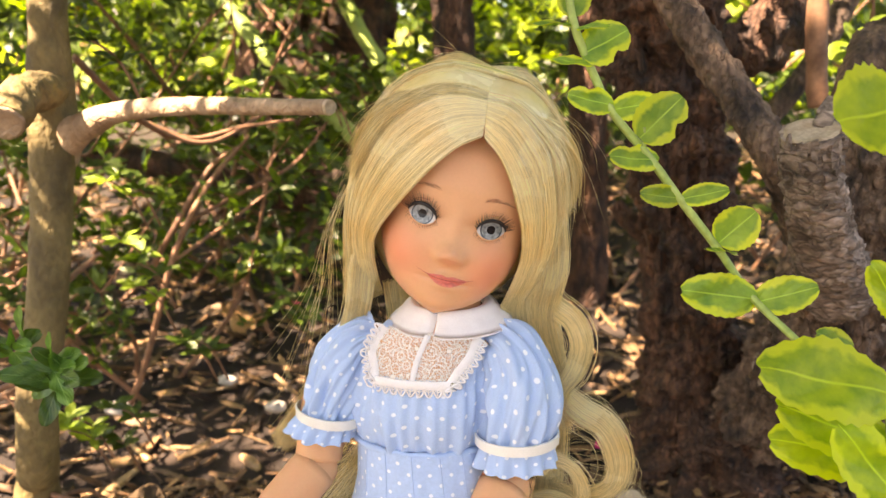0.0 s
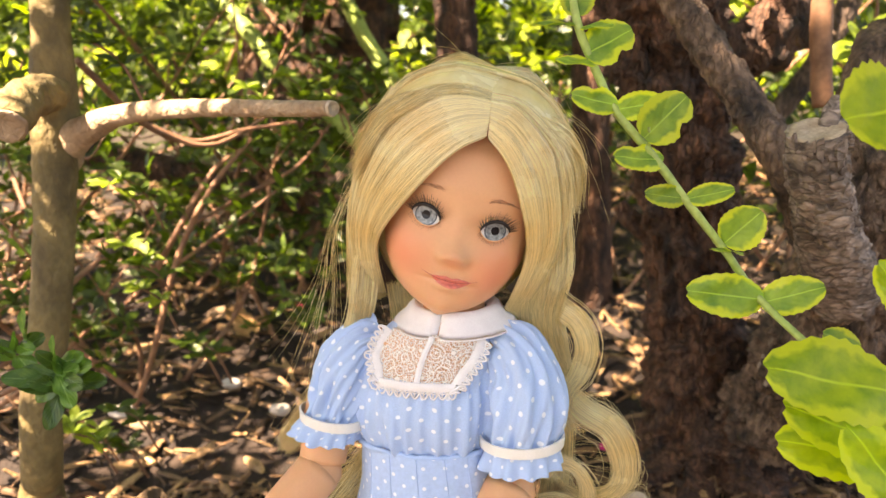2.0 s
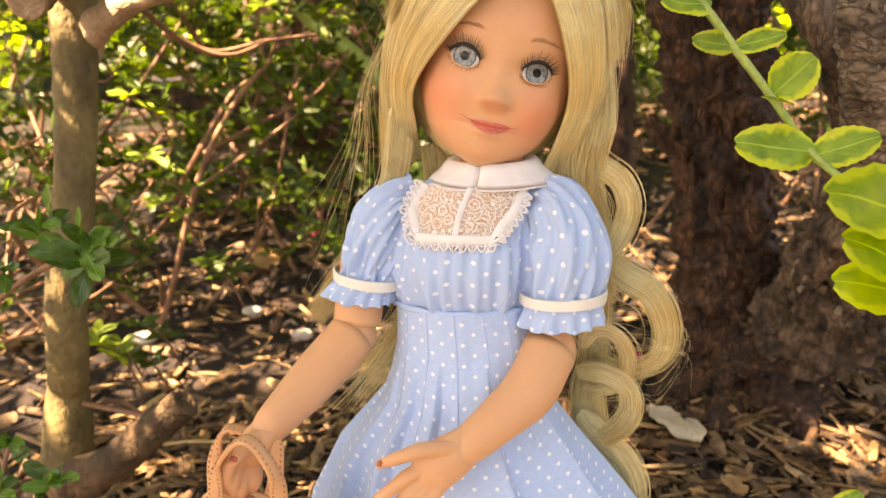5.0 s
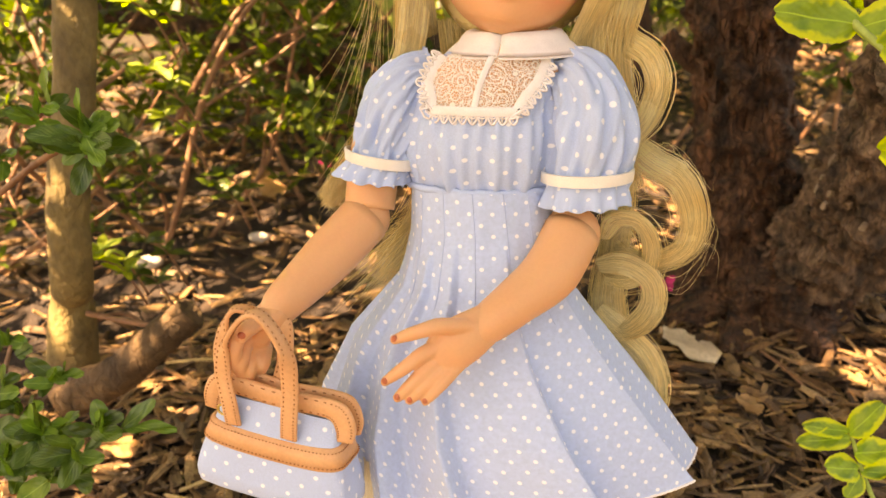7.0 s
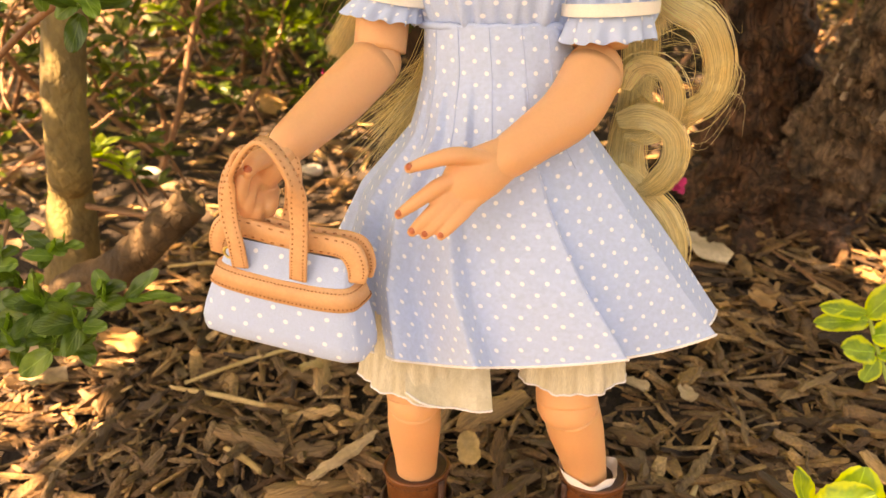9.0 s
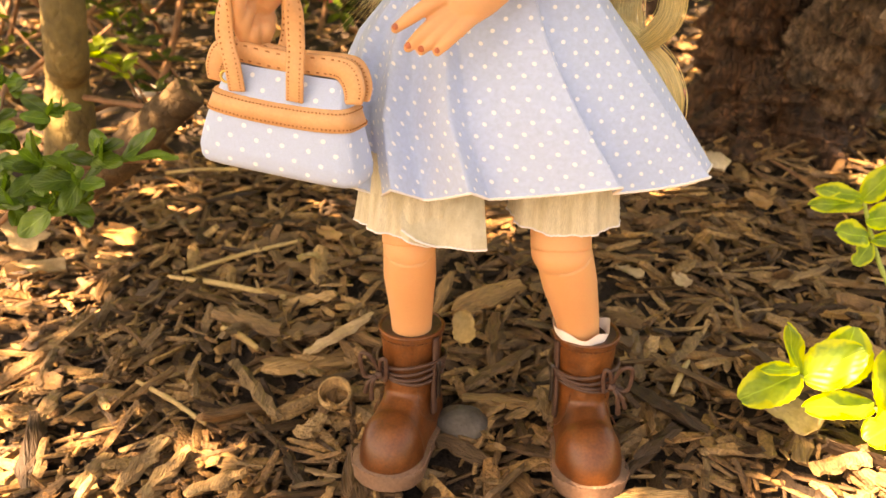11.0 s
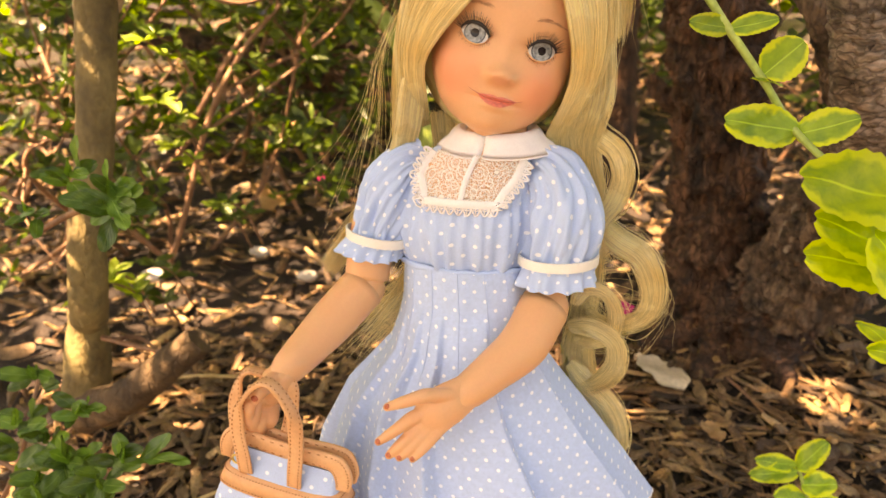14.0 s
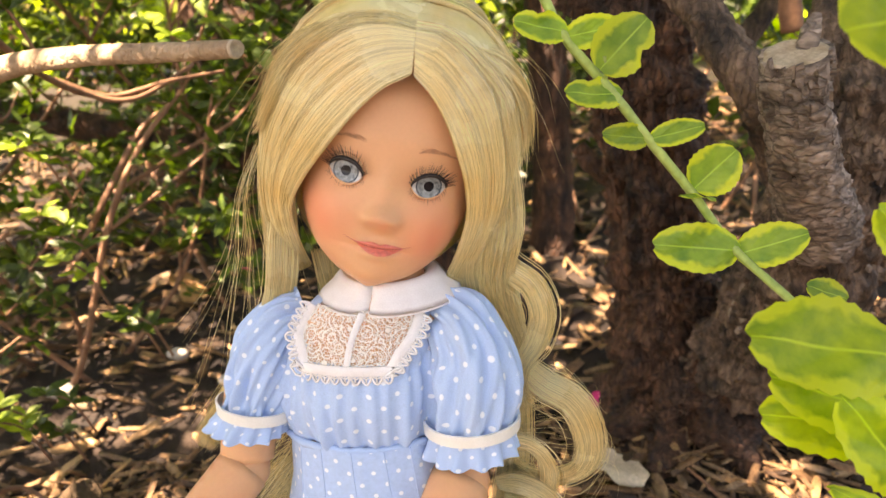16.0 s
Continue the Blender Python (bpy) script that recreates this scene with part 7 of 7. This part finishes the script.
FLECKS = ((-0.222, 0.450, 0.430), (-0.224, 0.450, 0.345), (-0.228, 0.446, 0.290), (-0.233, 0.445, 0.255), (-0.243, 0.442, 0.200), (-0.175, 0.435, 0.362), (-0.150, 0.415, 0.368), (-0.110, 0.388, 0.370),
          (0.223, 0.630, 0.405), (0.250, 0.630, 0.418), (0.200, 0.620, 0.415), (0.254, 0.550, 0.410), (0.190, 0.330, 0.015), (0.240, 0.500, 0.070), (-0.200, 0.900, 0.110), (-0.260, 0.850, 0.110), (-0.120, 0.800, 0.110))


def open_gap(p, fleck=0.055, wide=True):
    """Whether p lies in one of the gaps between the boughs, under the open sky or in the way of a sun fleck."""
    if -0.07 < p[0] < 0.2 and 0.2 < p[1] < 0.5:
        return True
    for i, g in enumerate(GAPS if wide else ()):
        q = Vector(p) - Vector(g)
        if (q - SUN_DIR * q.dot(SUN_DIR)).length < 0.034 + 0.007 * (i % 3):
            return True
    for g in FLECKS:
        q = Vector(p) - Vector(g)
        if (q - SUN_DIR * q.dot(SUN_DIR)).length < fleck:
            return True
    return False


cc = []
for k in range(900):
    r = 1.15 * math.sqrt(rng.uniform(0, 1))
    w = rng.uniform(0, 2 * math.pi)
    p = hub + ax * r * math.cos(w) + ay * r * math.sin(w) + SUN_DIR * rng.normal(0, 0.10)
    if not shaded(p, 0.09) and rng.uniform() > 0.34:
        continue
    if p.z > 0.75 and not open_gap(p, 0.055):
        cc.append(tuple(p))
while len(cc) < 980:
    p = hub + ax * rng.uniform(-0.5, 0.5) + ay * rng.uniform(-0.5, 0.5) + SUN_DIR * rng.normal(0, 0.10)
    if shaded(p, 0.075) and not open_gap(p, 0.055):
        cc.append(tuple(p))
for k in range(1500):
    p = (rng.uniform(-1.5, 1.3), rng.uniform(0.45, 2.3), rng.uniform(0.95, 1.35))
    if noise.noise(Vector(p) * 5.0) > 0.0 and not open_gap(p, 0.055):
        cc.append(p)
cs, cu_ = leaf_cloud(cc, 6, 0.055, 78, rows=4, cols=3)
part("foliage", cs, AZALEA, crown, uvs=cu_)
tagged(crown.children[0], kind="stuff")
low_c = []
while len(low_c) < 1700:
    p = (rng.uniform(-1.0, 0.40), rng.uniform(-0.12, 1.0), rng.uniform(0.50, 0.85))
    if not open_gap(p, 0.016, False) and p[2] > 0.44 + 0.16 * p[1] and noise.noise(Vector(p) * 9.0) > (-0.16 if p[1] > 0.2 else 0.05):
        low_c.append(p)
for k, (tx, ty, tz) in enumerate(smooth_path(young_path[:7], 15)[1:-1]):
    low_c.append(tuple(Vector((tx + 0.004 * (-1) ** k, ty, tz)) + SUN_DIR * rng.uniform(0.28, 0.45) + Vector(rng.normal(0, 0.005, 3))))
ls, lu_ = leaf_cloud(low_c, 6, 0.026, 91, rows=4, cols=3)
tagged(part("low_foliage", ls, AZALEA, crown, uvs=lu_), kind="stuff")
for k in range(3):
    e = hub + ax * rng.normal(0, 0.5) + ay * rng.normal(0, 0.5)
    part("bough", tube([tuple(hub + Vector((-0.7, 0.3, -0.1))), tuple((hub + e) / 2 + Vector((0, 0, 0.05))), tuple(e)], (0.014, 0.009, 0.004), 8, 20), GREY_BARK, crown)
part("bough", tube([tuple(hub + Vector((-0.7, 0.3, -0.1))), tuple(hub + Vector((-1.1, 0.6, -0.7))), (hub.x - 1.2, hub.y + 0.7, -0.05)], (0.02, 0.035, 0.05), 12, 24), GREY_BARK, crown)

# ---- mulch: chips, straws, leaves and stones ----
def chip_shape(rng, length, width, thick, ragged=0.3, n=5):
    """A splintered piece of bark: six-sided along its length with torn ends."""
    verts = []
    for i in range(n):
        s = i / (n - 1) - 0.5
        end = 1 - 0.35 * abs(2 * s) ** 3 * rng.uniform(0.4, 1.4)
        bend = 0.05 * length * math.sin(3 * s + rng.uniform(-0.3, 0.3))
        for x, z in ((-1, -0.4), (-0.75, 0.7), (0.1, 1.0), (0.8, 0.6), (1, -0.3), (0.1, -0.9)):
            k = rng.uniform(1 - ragged, 1 + ragged * 0.5)
            verts.append((x * width / 2 * end * k + bend, s * length * rng.uniform(0.9, 1.05) if i in (0, n - 1) else s * length, z * thick / 2 * end * k))
    return np.array(verts), grid_faces(n, 6) + [tuple(range(6))[::-1], tuple((n - 1) * 6 + j for j in range(6))]


def on_ground(x, y, lift=0.0, spin=0.0, tilt=0.0, roll=0.0, scale=1.0):
    return Matrix.Translation((x, y, slope(x, y) + lift)) @ Matrix.Rotation(spin, 4, "Z") @ Matrix.Rotation(tilt, 4, "X") @ Matrix.Rotation(roll, 4, "Y") @ Matrix.Scale(scale, 4)


rng = np.random.default_rng(101)
# the joined bulk
shapes = []
for k in range(18500):
    near = k < 10500
    x = rng.uniform(-0.34, 0.34) if near else rng.uniform(-0.9, 0.95)
    y = rng.uniform(0.14, 0.62) if near else rng.uniform(0.45, 1.7)
    size = (0.005 + 0.026 * rng.uniform() ** 1.5) * (1.0 if near else 1.4)
    s = chip_shape(rng, size, size * rng.uniform(0.10, 0.36), size * rng.uniform(0.06, 0.18), n=4 if near else 3)
    shapes.append(placed(s, on_ground(x, y, rng.uniform(-0.006, 0.0035), rng.uniform(0, 6.28), rng.normal(0, 0.30), rng.normal(0, 0.5))))
bulk = part("bark_mulch", merged(*shapes), CHIP_MIX, ground, smooth=False)
tagged(bulk, "shredded dark bark mulch", kind="stuff")

# loose things on the mulch
def stick(name, label, a, b, r, material, lift=0.004, flat=1.0, category="twig"):
    pa, pb = np.array((*a, slope(*a) + lift)), np.array((*b, slope(*b) + lift))
    mid = (pa + pb) / 2 + np.array((0, 0, 0.0015))
    if category == "splinter":
        d = Vector(pb - pa)
        shard = chip_shape(np.random.default_rng(int(abs(a[0]) * 1e5)), d.length, r * 2.3, r * 1.3, 0.5, 9)
        ob = part(name, placed(shard, Matrix.Translation(tuple(mid)) @ d.to_track_quat("Y", "Z").to_matrix().to_4x4()), material, smooth=False)
    else:
        ob = part(name, tube([pa, mid, pb], (r * 0.8, r, r * 0.85), 9, 16, 0.18, 260, flat=flat), material)
    return tagged(ob, label, category)


stick("straw", "dry yellow straw lying on the mulch", (-0.1960, 0.4282), (-0.1190, 0.4006), 0.0016, STRAW)
stick("straw", "dry yellow straw lying on the mulch", (-0.1884, 0.4316), (-0.1199, 0.4641), 0.0014, STRAW)
stick("straw", "dry yellow straw lying on the mulch", (-0.1793, 0.3316), (-0.1371, 0.3043), 0.0013, STRAW)
stick("straw", "dry yellow straw lying on the mulch", (-0.2442, 0.5689), (-0.1872, 0.5623), 0.0014, STRAW)
stick("straw", "short piece of dry straw on the mulch", (-0.1472, 0.3724), (-0.1237, 0.3553), 0.0017, STRAW)
stick("wood_splinter", "pale grey splinter of wood beside the boot", (-0.0955, 0.3457), (-0.0689, 0.3803), 0.0034, PALE_LEAF, 0.006, 0.6, "splinter")
for ca, cb, cr in (((-0.1621, 0.2616), (-0.1531, 0.2931), 0.0042), ((-0.1500, 0.2585), (-0.1410, 0.2868), 0.0040), ((-0.1363, 0.3422), (-0.1003, 0.3074), 0.0034),
                   ((-0.1319, 0.2589), (-0.1108, 0.2749), 0.0036), ((-0.0907, 0.2929), (-0.0814, 0.3071), 0.0050), ((-0.2182, 0.3057), (-0.2177, 0.3250), 0.0036),
                   ((0.0835, 0.3312), (0.1014, 0.3568), 0.0030), ((0.0190, 0.3166), (0.0268, 0.2946), 0.0046), ((0.1267, 0.2643), (0.1511, 0.2731), 0.0045)):
    stick("wood_splinter", "pale weathered splinter of wood on the mulch", ca, cb, cr, CHIP_PALE, 0.005, 0.55, "splinter")
stick("twig", "thin brown twig lying on the mulch", (0.2009, 0.5519), (0.2162, 0.5090), 0.0013, TWIG)
stick("twig", "thin brown twig lying on the mulch", (0.0934, 0.3394), (0.0804, 0.3155), 0.0016, STRAW)


def fallen_leaf(name, label, at, size, spin, material, curl=0.25, tilt=0.2):
    r = np.random.default_rng(int(size * 1e5) + int(spin * 10))
    n, m, verts = 12, 9, []
    for i in range(n):
        s = i / (n - 1)
        w = math.sin(math.pi * (0.05 + 0.9 * s)) ** 0.7 * size * 0.38 * (1 + 0.18 * math.sin(9 * s + spin) + r.uniform(-0.1, 0.1))
        for j in range(m):
            u = 2 * j / (m - 1) - 1
            verts.append((u * w, (s - 0.5) * size, curl * size * (u * u * 0.35 + 0.25 * math.sin(4 * s + 2 * u)) + 0.02 * size * r.normal()))
    v = np.array(verts)
    top = (v, grid_faces(n, m, False))
    under = (v - np.array((0, 0, 0.0004)), [q[::-1] for q in grid_faces(n, m, False)])
    ob = part(name, placed(merged(top, under), on_ground(at[0], at[1], 0.010, spin, tilt)), material)
    return tagged(ob, label, "leaf", "fallen leaves")


fallen_leaf("dry_leaf", "curled orange-brown dry leaf on the mulch", (-0.2383, 0.4650), 0.030, 1.0, DRY_LEAF)
fallen_leaf("dry_leaf", "pale tan dry leaf in a sun fleck", (-0.2778, 0.4308), 0.034, 2.2, PALE_LEAF)
fallen_leaf("dry_leaf", "pale tan dry leaf in a sun fleck", (-0.3030, 0.4709), 0.036, 0.7, PALE_LEAF)
fallen_leaf("dry_leaf", "torn pale beige leaf lying flat", (0.1484, 0.5538), 0.046, 0.9, TORN_LEAF, 0.2, 0.30)
fallen_leaf("dry_leaf", "small brown leaf on the mulch", (0.1713, 0.4865), 0.020, 0.4, DRY_LEAF)
fallen_leaf("dry_leaf", "small brown leaf on the mulch", (0.1470, 0.4817), 0.014, 2.4, DRY_LEAF)
fallen_leaf("dry_leaf", "yellowed dry leaf on the mulch", (-0.1103, 0.4327), 0.018, 2.6, STRAW)
fallen_leaf("dry_leaf", "yellowed dry leaf standing on edge", (-0.0174, 0.3643), 0.017, 0.2, STRAW, 0.3, 1.0)
fallen_leaf("dry_leaf", "pale scrap of leaf on the mulch", (0.0753, 0.4052), 0.016, 1.2, PALE_LEAF)
fallen_leaf("dry_leaf", "pale scrap of leaf on the mulch", (0.1022, 0.3962), 0.013, 0.2, PALE_LEAF)
fallen_leaf("dry_leaf", "orange dry leaf in the sun", (-0.4464, 0.7255), 0.034, 0.3, DRY_LEAF)
fallen_leaf("dry_leaf", "brown dry leaf on the mulch", (-0.1028, 0.4600), 0.018, 0.9, DRY_LEAF)
fallen_leaf("dry_leaf", "large pale crumpled leaf in the sun", (0.1230, 0.2983), 0.036, 0.9, PALE_LEAF, 0.3)
fallen_leaf("dry_leaf", "small brown leaf behind the shrub", (-0.2418, 0.9028), 0.05, 0.9, DRY_LEAF, 0.3, 0.6)
for at, size in (((-0.2196, 0.7740), 0.022), ((-0.1585, 0.7167), 0.022), ((-0.3150, 0.7295), 0.026)):
    v, f = ball((0, 0, 0), (size / 2, size / 2.6, size / 4), 10, 14)
    v *= np.array([[1 + 0.18 * noise.noise(Vector(p) * 150)] for p in v])
    tagged(part("pebble", placed((v, f), on_ground(*at, 0.006)), WHITE_STONE), "rounded whitish pebble on the mulch", "pebble", "pebbles")
v, f = ball((0, 0, 0), (0.0135, 0.010, 0.0075), 14, 20)
v *= np.array([[1 + 0.22 * noise.noise(Vector(p) * 110)] for p in v])
tagged(part("stone", placed((v, f), on_ground(*(-0.0171, 0.3005), 0.004)), STONE), "dark rounded stone between the boots", "stone")
prof = [(0.0072, 0.0085), (0.0080, 0.0088), (0.0084, 0.0050), (0.0070, 0.0010), (0.003, 0.0), (0.003, 0.0012), (0.0060, 0.0022), (0.0070, 0.0085)]
verts = [(r * math.cos(w), r * math.sin(w), z) for r, z in prof for w in np.linspace(0, 2 * math.pi, 24, endpoint=False)]
tagged(part("nut_shell", placed((np.array(verts), grid_faces(8, 24)), on_ground(*(-0.0783, 0.3224), 0.002, 0, 0.5)), CHIP), "empty brown nut shell lying open", "nut shell")

# chips that can be told apart, nearest to the camera
kinds = []
for k in range(14):
    ln = rng.uniform(0.024, 0.042)
    kinds.append(mesh_of("bark_chip", chip_shape(rng, ln, ln * rng.uniform(0.16, 0.36), ln * rng.uniform(0.08, 0.18), 0.5, 8), CHIP if k < 12 else CHIP_PALE, smooth=False))
for k in range(290):
    x, y = rng.uniform(-0.24, 0.26), 0.19 + 0.32 * rng.uniform(0, 1) ** 1.1
    if math.hypot((x + 0.042) / 0.022, (y - 0.285) / 0.04) < 1 or math.hypot((x - 0.035) / 0.022, (y - 0.285) / 0.042) < 1:
        y -= 0.075
    ob = new("bark_chip", kinds[int(rng.uniform(0, 14))])
    ob.parent = ground
    ob.matrix_basis = on_ground(x, y, rng.uniform(0.0, 0.005), rng.uniform(0, 6.28), rng.normal(0, 0.24), rng.normal(0, 0.5), rng.uniform(0.6, 1.2))
